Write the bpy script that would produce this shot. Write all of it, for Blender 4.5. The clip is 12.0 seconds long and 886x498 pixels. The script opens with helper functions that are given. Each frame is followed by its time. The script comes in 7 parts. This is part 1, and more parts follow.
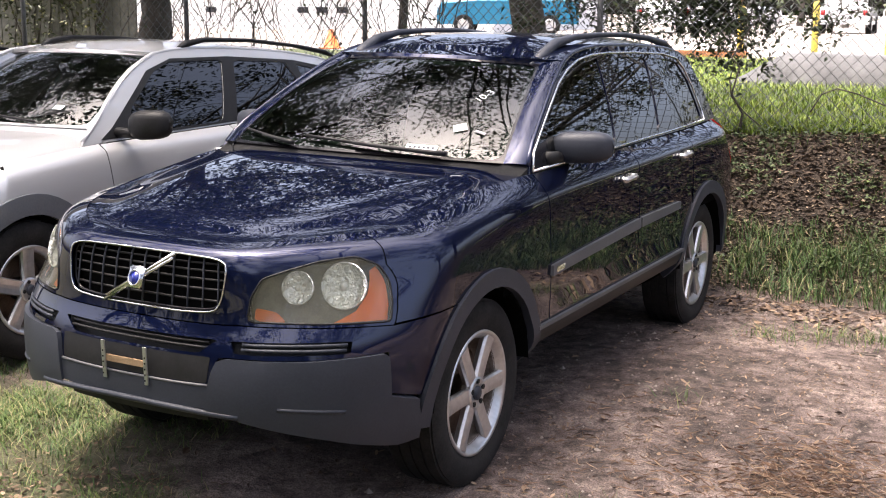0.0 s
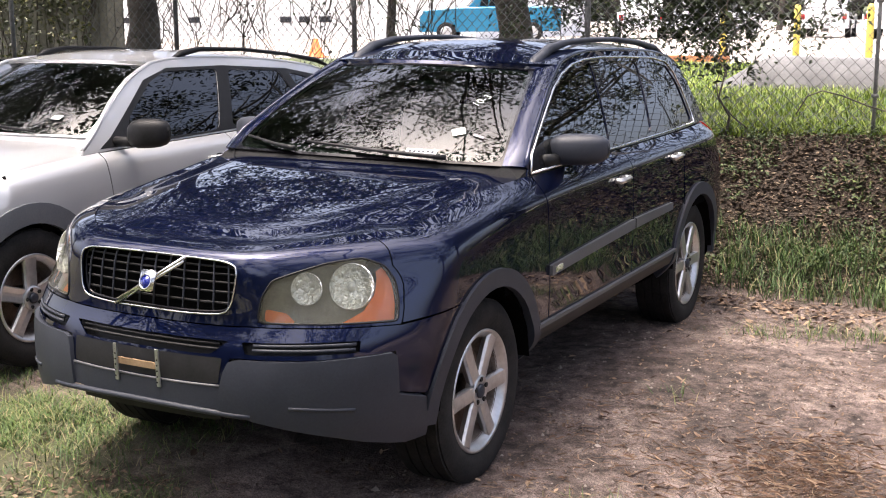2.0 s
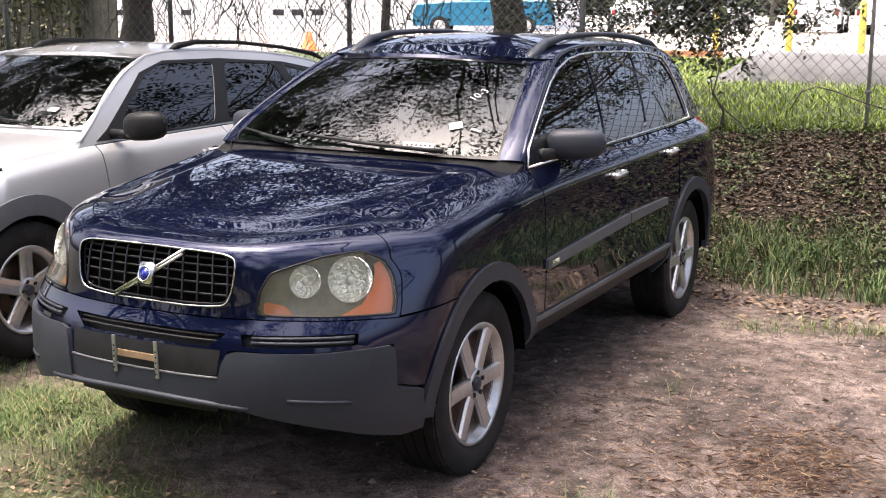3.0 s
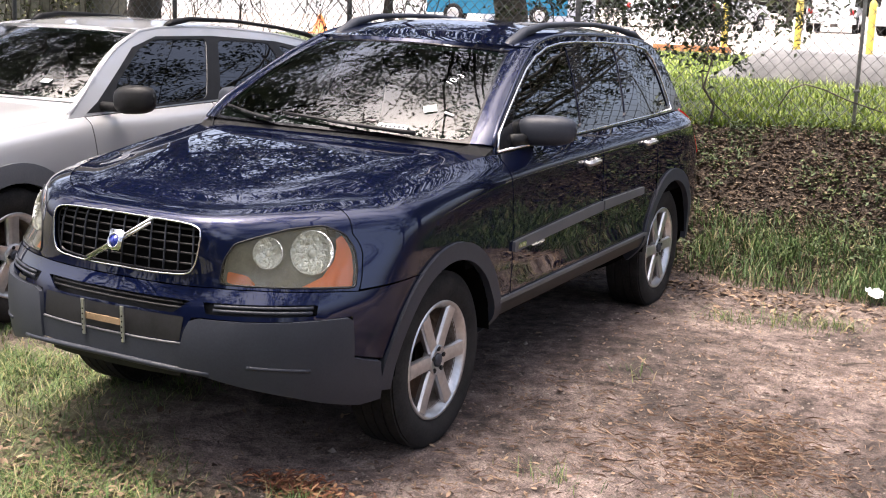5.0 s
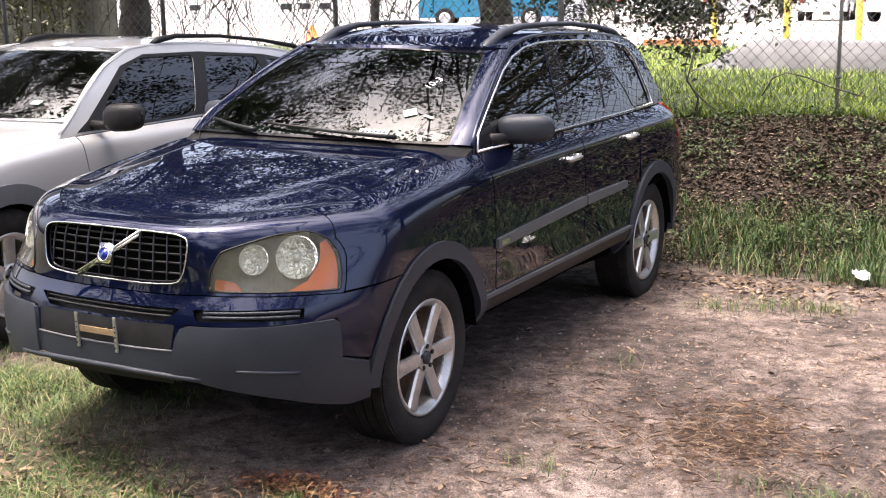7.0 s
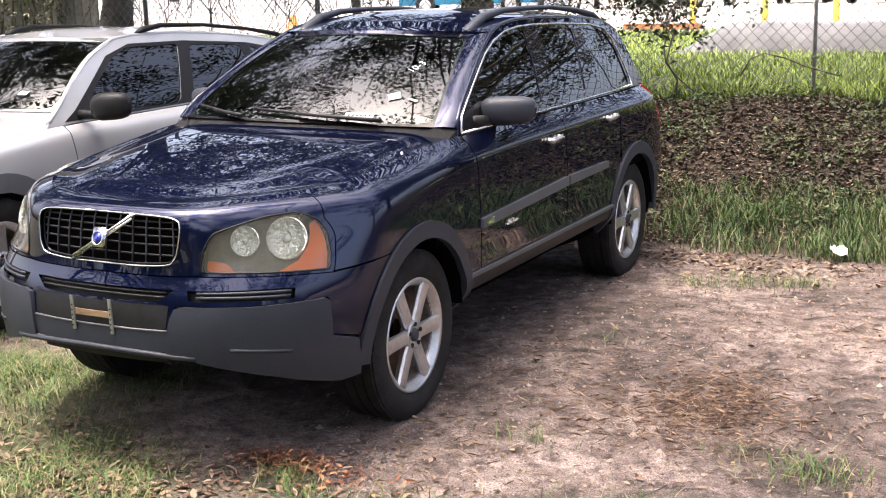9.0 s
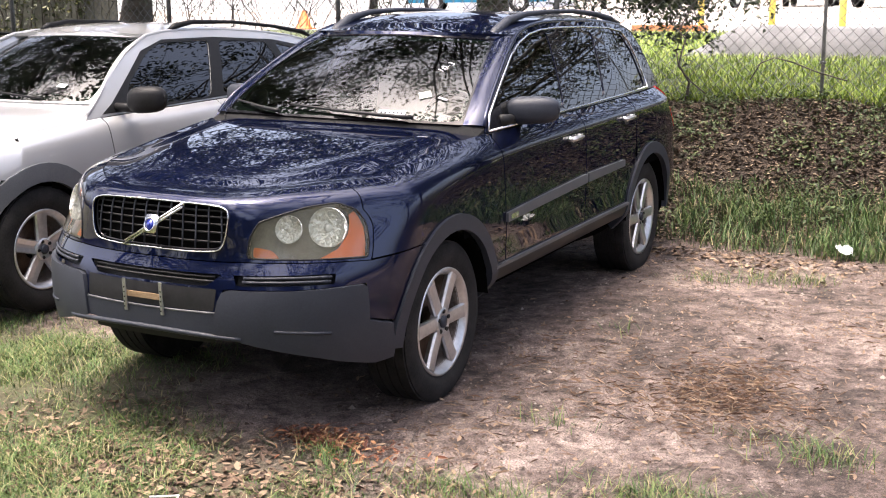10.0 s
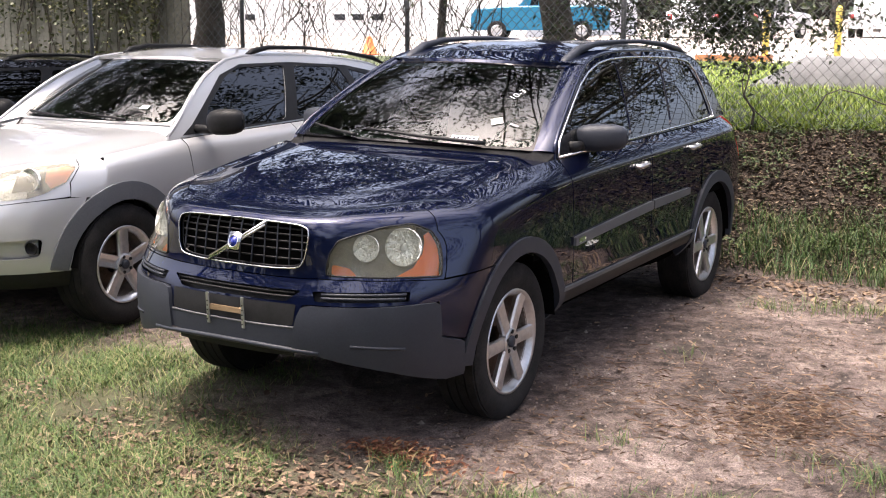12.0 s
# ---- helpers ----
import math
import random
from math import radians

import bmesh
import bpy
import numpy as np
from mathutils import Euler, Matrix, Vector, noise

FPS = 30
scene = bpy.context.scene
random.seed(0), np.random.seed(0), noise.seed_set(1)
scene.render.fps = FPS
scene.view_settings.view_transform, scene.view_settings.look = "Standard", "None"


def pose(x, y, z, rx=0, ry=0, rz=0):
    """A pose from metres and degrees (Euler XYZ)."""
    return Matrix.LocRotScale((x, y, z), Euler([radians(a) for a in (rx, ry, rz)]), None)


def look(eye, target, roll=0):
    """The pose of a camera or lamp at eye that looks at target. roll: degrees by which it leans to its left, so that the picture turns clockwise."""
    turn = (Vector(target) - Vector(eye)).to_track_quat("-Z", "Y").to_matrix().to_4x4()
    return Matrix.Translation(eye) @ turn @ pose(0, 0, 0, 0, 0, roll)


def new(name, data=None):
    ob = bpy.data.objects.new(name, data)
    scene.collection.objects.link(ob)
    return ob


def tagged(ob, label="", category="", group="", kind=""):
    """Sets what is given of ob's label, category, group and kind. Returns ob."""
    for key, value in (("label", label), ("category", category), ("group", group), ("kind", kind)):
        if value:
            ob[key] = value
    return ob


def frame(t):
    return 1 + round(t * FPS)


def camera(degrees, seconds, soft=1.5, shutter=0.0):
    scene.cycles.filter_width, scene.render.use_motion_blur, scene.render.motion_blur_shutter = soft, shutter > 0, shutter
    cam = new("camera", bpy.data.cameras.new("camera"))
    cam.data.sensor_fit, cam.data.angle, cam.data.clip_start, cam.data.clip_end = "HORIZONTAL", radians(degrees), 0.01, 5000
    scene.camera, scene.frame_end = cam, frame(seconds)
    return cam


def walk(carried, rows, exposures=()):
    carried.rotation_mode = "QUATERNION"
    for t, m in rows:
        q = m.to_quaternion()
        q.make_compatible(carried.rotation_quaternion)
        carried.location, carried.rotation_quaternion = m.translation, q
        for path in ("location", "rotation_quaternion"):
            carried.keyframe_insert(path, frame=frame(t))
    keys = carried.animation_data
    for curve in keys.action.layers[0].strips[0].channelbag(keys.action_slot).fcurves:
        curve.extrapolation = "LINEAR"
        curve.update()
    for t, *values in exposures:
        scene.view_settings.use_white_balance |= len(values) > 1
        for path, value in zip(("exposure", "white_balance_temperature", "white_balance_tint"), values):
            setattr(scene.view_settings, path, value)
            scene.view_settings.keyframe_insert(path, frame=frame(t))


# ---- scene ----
cam = camera(40.0, 12.0, soft=1.1)
PATH = [
    (0, (2.903, -4.029, 1.775), (1.975, -2.298, 1.394), 0.3),
    (0.5, (2.887, -4.079, 1.773), (1.97, -2.343, 1.391), -0.3),
    (1, (2.882, -4.094, 1.77), (1.968, -2.355, 1.396), -0.5),
    (1.5, (2.89, -4.133, 1.775), (1.98, -2.39, 1.406), -0.4),
    (2, (2.886, -4.152, 1.768), (1.981, -2.407, 1.4), -0.3),
    (2.5, (2.879, -4.162, 1.767), (1.98, -2.414, 1.396), -0.2),
    (3, (2.874, -4.178, 1.77), (1.982, -2.428, 1.392), 0.0),
    (4.8, (3.072, -4.208, 1.773), (2.166, -2.469, 1.378), 1.9),
    (5, (3.101, -4.217, 1.765), (2.195, -2.479, 1.367), 1.9),
    (5.5, (3.149, -4.248, 1.771), (2.243, -2.511, 1.37), 1.6),
    (6, (3.188, -4.269, 1.768), (2.279, -2.531, 1.371), 0.8),
    (6.5, (3.214, -4.277, 1.764), (2.302, -2.54, 1.372), 0.0),
    (7, (3.233, -4.281, 1.766), (2.319, -2.545, 1.376), -0.7),
    (9, (3.28, -4.393, 1.752), (2.391, -2.649, 1.343), -1.5),
    (9.5, (3.286, -4.534, 1.767), (2.397, -2.79, 1.357), -1.0),
    (10, (3.298, -4.701, 1.788), (2.408, -2.958, 1.374), -0.6),
    (10.5, (3.316, -4.808, 1.792), (2.412, -3.072, 1.379), -0.5),
    (11, (3.316, -4.853, 1.797), (2.391, -3.128, 1.384), -0.5),
    (11.5, (3.317, -4.872, 1.797), (2.363, -3.162, 1.39), -0.5),
    (12, (3.323, -4.88, 1.802), (2.347, -3.174, 1.43), -0.0),
]
walk(cam, [(t, look(eye, target, roll)) for t, eye, target, roll in PATH], [(0, 2.55, 6500, 11), (5, 2.62, 6500, 11), (9, 2.76, 6500, 11), (10.5, 2.68, 6500, 11), (12, 2.50, 6500, 11)])

# ---- world and light ----
SUN_EL, SUN_AZ = radians(77), radians(235)
world = bpy.data.worlds.new("sky")
world.use_nodes = True
scene.world = world
wn = world.node_tree.nodes
sky = wn.new("ShaderNodeTexSky")
sky.sky_type = "NISHITA"
sky.sun_disc = False
sky.sun_elevation = SUN_EL
sky.sun_rotation = SUN_AZ
sky.air_density, sky.dust_density, sky.ozone_density = 0.6, 9.0, 0.5
wn["Background"].inputs["Strength"].default_value = 0.15
world.node_tree.links.new(sky.outputs["Color"], wn["Background"].inputs["Color"])
sun_data = bpy.data.lights.new("sun", "SUN")
sun_data.energy, sun_data.angle, sun_data.color = 0.45, radians(14), (1.0, 0.96, 0.90)
sun_from = Vector((math.sin(SUN_AZ) * math.cos(SUN_EL), math.cos(SUN_AZ) * math.cos(SUN_EL), math.sin(SUN_EL)))
sun = new("sun", sun_data)
sun.matrix_world = look(sun_from * 60, (0, 0, 0))


# ---- materials ----
def material(name, color, rough=0.6, metal=0.0, **more):
    """A plain Principled material; returns it with its shader node."""
    m = bpy.data.materials.new(name)
    m.use_nodes = True
    b = m.node_tree.nodes["Principled BSDF"]
    b.inputs["Base Color"].default_value = (*color, 1)
    b.inputs["Roughness"].default_value = rough
    b.inputs["Metallic"].default_value = metal
    for key, value in more.items():
        b.inputs[key.replace("_", " ")].default_value = value
    return m


def noise_node(m, scale, detail=6, rough=0.6, coords="Object", distort=0.0):
    t = m.node_tree
    tc = t.nodes.new("ShaderNodeTexCoord")
    n = t.nodes.new("ShaderNodeTexNoise")
    n.inputs["Scale"].default_value, n.inputs["Detail"].default_value = scale, detail
    n.inputs["Roughness"].default_value, n.inputs["Distortion"].default_value = rough, distort
    t.links.new(tc.outputs[coords], n.inputs["Vector"])
    return n


def ramp_node(m, source, stops):
    t = m.node_tree
    r = t.nodes.new("ShaderNodeValToRGB")
    while len(r.color_ramp.elements) < len(stops):
        r.color_ramp.elements.new(0.5)
    for e, (p, c) in zip(r.color_ramp.elements, stops):
        e.position, e.color = p, (*c, 1)
    t.links.new(source, r.inputs["Fac"])
    return r


def mix_node(m, fac, a, b, mode="MIX"):
    t = m.node_tree
    x = t.nodes.new("ShaderNodeMix")
    x.data_type, x.blend_type = "RGBA", mode
    for socket, value in ((x.inputs["Factor"], fac), (x.inputs[6], a), (x.inputs[7], b)):
        if hasattr(value, "is_linked"):
            t.links.new(value, socket)
        elif isinstance(value, tuple):
            socket.default_value = (*value, 1)
        else:
            socket.default_value = value
    return x.outputs[2]


def math_node(m, op, a, b=0.0, clamp=False):
    t = m.node_tree
    x = t.nodes.new("ShaderNodeMath")
    x.operation, x.use_clamp = op, clamp
    for socket, value in zip(x.inputs, (a, b)):
        if hasattr(value, "is_linked"):
            t.links.new(value, socket)
        else:
            socket.default_value = value
    return x.outputs[0]


def bump_on(m, height, strength=0.3, distance=0.01):
    t = m.node_tree
    b = t.nodes.new("ShaderNodeBump")
    b.inputs["Strength"].default_value, b.inputs["Distance"].default_value = strength, distance
    t.links.new(height, b.inputs["Height"])
    t.links.new(b.outputs["Normal"], t.nodes["Principled BSDF"].inputs["Normal"])


def set_color(m, socket):
    m.node_tree.links.new(socket, m.node_tree.nodes["Principled BSDF"].inputs["Base Color"])


def mottled(name, dark, light, scale, rough=0.7, bump=0.3, distance=0.004, fine=9.0, **more):
    """A surface that varies at two scales between two colours, with fine relief."""
    m = material(name, light, rough, **more)
    big, small = noise_node(m, scale), noise_node(m, scale * fine, 4)
    both = math_node(m, "ADD", math_node(m, "MULTIPLY", big.outputs["Fac"], 0.6), math_node(m, "MULTIPLY", small.outputs["Fac"], 0.4))
    set_color(m, ramp_node(m, both, [(0.34, dark), (0.66, light)]).outputs["Color"])
    bump_on(m, small.outputs["Fac"], bump, distance)
    return m


def varied(name, stops, rough=0.6, **more):
    """A material whose colour differs from leaf to leaf or blade to blade."""
    m = material(name, stops[0][1], rough, **more)
    g = m.node_tree.nodes.new("ShaderNodeNewGeometry")
    set_color(m, ramp_node(m, g.outputs["Random Per Island"], stops).outputs["Color"])
    return m


def ground_material():
    """Sandy grey dirt, brown leaf mould on the bank, green and straw where the grass grows, pale lot far behind."""
    m = material("earth_and_sand", (0.3, 0.25, 0.2), 0.95)
    t = m.node_tree
    tc = t.nodes.new("ShaderNodeTexCoord")
    sep = t.nodes.new("ShaderNodeSeparateXYZ")
    t.links.new(tc.outputs["Object"], sep.inputs[0])
    big, mid, fine = noise_node(m, 0.9, 5), noise_node(m, 5, 8, 0.7), noise_node(m, 60, 6, 0.7)
    both = math_node(m, "ADD", math_node(m, "MULTIPLY", big.outputs["Fac"], 0.5), math_node(m, "MULTIPLY", mid.outputs["Fac"], 0.5))
    dirt = ramp_node(m, both, [(0.36, (0.030, 0.022, 0.019)), (0.45, (0.072, 0.054, 0.047)), (0.53, (0.145, 0.112, 0.100)), (0.66, (0.30, 0.246, 0.224))]).outputs["Color"]
    dirt = mix_node(m, 0.45, dirt, ramp_node(m, fine.outputs["Fac"], [(0.35, (0.06, 0.05, 0.045)), (0.7, (0.78, 0.74, 0.70))]).outputs["Color"], "OVERLAY")
    clump, grain = noise_node(m, 13, 5, 0.65), noise_node(m, 170, 3, 0.6)
    dirt = mix_node(m, 1.0, dirt, ramp_node(m, clump.outputs["Fac"], [(0.36, (0.40, 0.37, 0.36)), (0.48, (0.95, 0.94, 0.93)), (0.66, (1.35, 1.36, 1.37))]).outputs["Color"], "MULTIPLY")
    dirt = mix_node(m, 1.0, dirt, ramp_node(m, grain.outputs["Fac"], [(0.36, (0.35, 0.33, 0.32)), (0.48, (1.0, 1.0, 1.0)), (0.68, (1.7, 1.7, 1.7))]).outputs["Color"], "MULTIPLY")
    mould = ramp_node(m, math_node(m, "ADD", math_node(m, "MULTIPLY", mid.outputs["Fac"], 0.5), math_node(m, "MULTIPLY", fine.outputs["Fac"], 0.5)), [(0.36, (0.012, 0.009, 0.006)), (0.55, (0.045, 0.031, 0.020)), (0.7, (0.11, 0.078, 0.052))]).outputs["Color"]
    green = ramp_node(m, mid.outputs["Fac"], [(0.35, (0.022, 0.034, 0.010)), (0.65, (0.075, 0.092, 0.030))]).outputs["Color"]
    straw = ramp_node(m, fine.outputs["Fac"], [(0.35, (0.035, 0.028, 0.018)), (0.65, (0.125, 0.10, 0.06))]).outputs["Color"]
    lot = ramp_node(m, both, [(0.35, (0.24, 0.21, 0.185)), (0.65, (0.34, 0.31, 0.28))]).outputs["Color"]

    def step(value, lo, hi):
        mr = t.nodes.new("ShaderNodeMapRange")
        mr.inputs["From Min"].default_value, mr.inputs["From Max"].default_value = lo, hi
        t.links.new(value, mr.inputs["Value"])
        return mr.outputs[0]

    wob = math_node(m, "MULTIPLY", math_node(m, "SUBTRACT", big.outputs["Fac"], 0.5), 1.6)
    x, y = math_node(m, "ADD", sep.outputs["X"], wob), math_node(m, "ADD", sep.outputs["Y"], wob)
    col = dirt
    # the lawn in front of the cars thins out into the dirt
    front = math_node(m, "MULTIPLY", step(math_node(m, "ADD", math_node(m, "MULTIPLY", x, 0.35), y), -0.45, -1.1), 0.85)
    leftside = math_node(m, "MULTIPLY", step(x, 0.2, -0.5), step(y, 0.3, -0.6))
    lawn = math_node(m, "MAXIMUM", front, leftside)
    col = mix_node(m, math_node(m, "MULTIPLY", lawn, 0.9), col, mix_node(m, mid.outputs["Fac"], straw, green))
    col = mix_node(m, step(y, 3.55, 3.95), col, mould)
    col = mix_node(m, step(sep.outputs["Y"], 5.3, 5.9), col, green)
    col = mix_node(m, step(y, 19.3, 19.8), col, lot)
    set_color(m, col)
    bump_on(m, math_node(m, "ADD", mid.outputs["Fac"], math_node(m, "ADD", math_node(m, "MULTIPLY", fine.outputs["Fac"], 0.7), clump.outputs["Fac"])), 0.8, 0.025)
    return m


M_GROUND = ground_material()
M_BARK = mottled("oak_bark", (0.03, 0.026, 0.022), (0.14, 0.12, 0.10), 7, 0.95, 0.9, 0.02)
M_LEAF = varied("oak_leaves", [(0.0, (0.014, 0.022, 0.008)), (0.5, (0.028, 0.044, 0.013)), (1.0, (0.062, 0.082, 0.024))], 0.5)
M_GRASS = varied("grass_blades", [(0.0, (0.020, 0.050, 0.008)), (0.42, (0.052, 0.108, 0.016)), (0.74, (0.125, 0.165, 0.038)), (0.90, (0.23, 0.195, 0.092)), (1.0, (0.31, 0.255, 0.135))], 0.6)
M_BANKGRASS = varied("bank_grass_blades", [(0.0, (0.020, 0.048, 0.010)), (0.5, (0.046, 0.098, 0.018)), (0.85, (0.090, 0.14, 0.034)), (1.0, (0.27, 0.22, 0.12))], 0.6)
M_SEEDLING = varied("seedling_leaves", [(0.0, (0.020, 0.036, 0.010)), (0.6, (0.045, 0.075, 0.018)), (1.0, (0.10, 0.12, 0.035))], 0.6)
M_POST = mottled("weathered_steel_post", (0.16, 0.16, 0.155), (0.28, 0.28, 0.27), 20, 0.6, 0.1, 0.001, Metallic=0.2)
# lighter than the lawn's blades: open sunlight is put into this colour
M_GRASS_FAR = varied("sunlit_grass", [(0.0, (0.085, 0.15, 0.010)), (0.6, (0.18, 0.26, 0.018)), (1.0, (0.30, 0.33, 0.055))], 0.6)
M_STEEL = mottled("galvanised_steel", (0.10, 0.10, 0.097), (0.19, 0.19, 0.185), 30, 0.6, 0.1, 0.001, Metallic=0.3)
M_WHITEWALL = mottled("white_painted_sheet", (0.54, 0.54, 0.53), (0.72, 0.72, 0.71), 1.2, 0.6, 0.1)
M_GREYWALL = mottled("weathered_boards", (0.085, 0.080, 0.066), (0.21, 0.20, 0.17), 1.5, 0.9, 0.4)


# ---- mesh helpers ----
def part(name, bm, mat, parent=None, label="", smooth=True):
    """One bmesh as one mesh object, under its parent."""
    me = bpy.data.meshes.new(name)
    bm.to_mesh(me)
    bm.free()
    return from_mesh(name, me, mat, parent, label, smooth)


def from_mesh(name, me, mat, parent=None, label="", smooth=True):
    for m in mat if isinstance(mat, (list, tuple)) else (mat,):
        me.materials.append(m)
    if smooth:
        me.polygons.foreach_set("use_smooth", [True] * len(me.polygons))
    ob = new(name, me)
    if parent is not None:
        ob.parent = parent
    if label:
        ob["label"] = label
    return ob


def raw(name, verts, faces, mat, parent=None, label="", smooth=False):
    me = bpy.data.meshes.new(name)
    me.from_pydata([tuple(v) for v in verts], [], [tuple(f) for f in faces])
    me.update()
    return from_mesh(name, me, mat, parent, label, smooth)


def box(bm, size, at=(0, 0, 0), turn=(0, 0, 0), bevel=0.0):
    """Adds a bevelled box to a bmesh."""
    m = pose(*at, *turn) @ Matrix.Diagonal((*size, 1))
    made = bmesh.ops.create_cube(bm, size=1, matrix=m)["verts"]
    if bevel:
        edges = {e for v in made for e in v.link_edges}
        bmesh.ops.bevel(bm, geom=list(edges), offset=bevel, segments=2, affect="EDGES")
    return bm


def tube_into(verts, faces, pts, radii, sides=8, cap=True):
    """Adds a tapered tube along points to vertex and face lists."""
    base = len(verts)
    pts = [Vector(p) for p in pts]
    up = None
    for i, p in enumerate(pts):
        d = (pts[min(i + 1, len(pts) - 1)] - pts[max(i - 1, 0)]).normalized()
        if up is None:
            up = d.orthogonal().normalized()
        up = (up - d * up.dot(d)).normalized()
        side = d.cross(up)
        r = radii[i] if isinstance(radii, (list, tuple)) else radii
        for k in range(sides):
            a = 2 * math.pi * k / sides
            verts.append(p + (up * math.cos(a) + side * math.sin(a)) * r)
    for i in range(len(pts) - 1):
        for k in range(sides):
            a, b = base + i * sides + k, base + i * sides + (k + 1) % sides
            faces.append((a, b, b + sides, a + sides))
    if cap:
        faces.append(tuple(base + k for k in reversed(range(sides))))
        faces.append(tuple(base + (len(pts) - 1) * sides + k for k in range(sides)))


def tube(name, pts, radii, mat, parent=None, label="", sides=8):
    v, f = [], []
    tube_into(v, f, pts, radii, sides)
    return raw(name, v, f, mat, parent, label, True)


def smoothstep(a, b, x):
    s = min(1, max(0, (x - a) / (b - a)))
    return s * s * (3 - 2 * s)


def ground_z(x, y):
    """Height of the ground: flat yard, a bank up to the fence, a plateau and the lot behind."""
    edge = 3.75 + 0.12 * math.sin(x * 1.3) + 0.25 * smoothstep(-3, -9, x)
    z = 0.88 * smoothstep(edge - 0.25, 5.55, y) + 0.19 * smoothstep(12, 32, y)
    z -= 0.03 * smoothstep(1.6, -0.1, y) * smoothstep(-6, -3, y)
    near = smoothstep(9, 4, abs(x - 1) + 0.6 * abs(y))
    z += 0.03 * near * noise.noise((x * 0.9, y * 0.9, 1.3)) + 0.012 * near * noise.noise((x * 4, y * 4, 5.1))
    z += 0.018 * smoothstep(0.2, -0.5, x) * smoothstep(-1.7, -1.1, x) * smoothstep(-1.3, -0.6, y) * smoothstep(4.0, 3.3, y)
    z += 0.06 * smoothstep(3.7, 4.4, y) * smoothstep(9, 6, y) * noise.noise((x * 2.2, y * 2.2, 2.0))
    return z


# ---- ground ----
def build_ground():
    def axis(lo, hi, fine_lo, fine_hi, step):
        xs = list(np.arange(fine_lo, fine_hi + 1e-6, step))
        s, v = step, fine_hi
        while v < hi:
            s *= 1.25
            v += s
            xs.append(v)
        s, v = step, fine_lo
        while v > lo:
            s *= 1.25
            v -= s
            xs.insert(0, v)
        return xs

    xs, ys = axis(-900, 900, -5, 6, 0.07), axis(-900, 900, -4, 7, 0.07)
    verts = [(x, y, ground_z(x, y)) for y in ys for x in xs]
    n = len(xs)
    faces = [(j * n + i, j * n + i + 1, (j + 1) * n + i + 1, (j + 1) * n + i) for j in range(len(ys) - 1) for i in range(n - 1)]
    return tagged(raw("ground", verts, faces, M_GROUND, smooth=True), "sandy dirt yard with leaf litter and a bank", "ground", kind="structure")


ground = build_ground()


# ---- car shells: smooth surfaces from a few design curves ----
def cat(p0, p1, p2, p3, t):
    """A point of a Catmull-Rom curve."""
    return 0.5 * (2 * p1 + (p2 - p0) * t + (2 * p0 - 5 * p1 + 4 * p2 - p3) * t * t + (3 * p1 - p0 - 3 * p2 + p3) * t ** 3)


def curve_at(points, u):
    """The point at u on a smooth curve through numpy points, which stand at u = 0, 1, 2 ..."""
    n = len(points)
    i = min(max(int(math.floor(u)), 0), n - 2)
    get = lambda k: points[min(max(k, 0), n - 1)]
    p0 = get(i - 1) if i > 0 else 2 * get(0) - get(1)
    p3 = get(i + 2) if i < n - 2 else 2 * get(n - 1) - get(n - 2)
    return cat(p0, get(i), get(i + 1), p3, u - i)


def lerp_table(table, v):
    """Straight interpolation in a table of (key, value)."""
    if v <= table[0][0]:
        return table[0][1]
    for (a, p), (b, q) in zip(table, table[1:]):
        if v <= b:
            return p + (q - p) * (v - a) / (b - a)
    return table[-1][1]


def soft_table(table, v, r=0.12):
    """The same, rounded over a distance r."""
    return sum(lerp_table(table, v + k * r) for k in (-1, -0.5, 0, 0.5, 1)) / 5


FRONT_X = (0.0, 0.24, 0.46, 0.65, 0.80, 0.91, 0.985)
FRONT_Y = (0.0, 0.018, 0.075, 0.20, 0.40, 0.68, 1.0)
SWEPT_Y = (0.0, 0.010, 0.065, 0.28, 0.53, 0.78, 1.0)


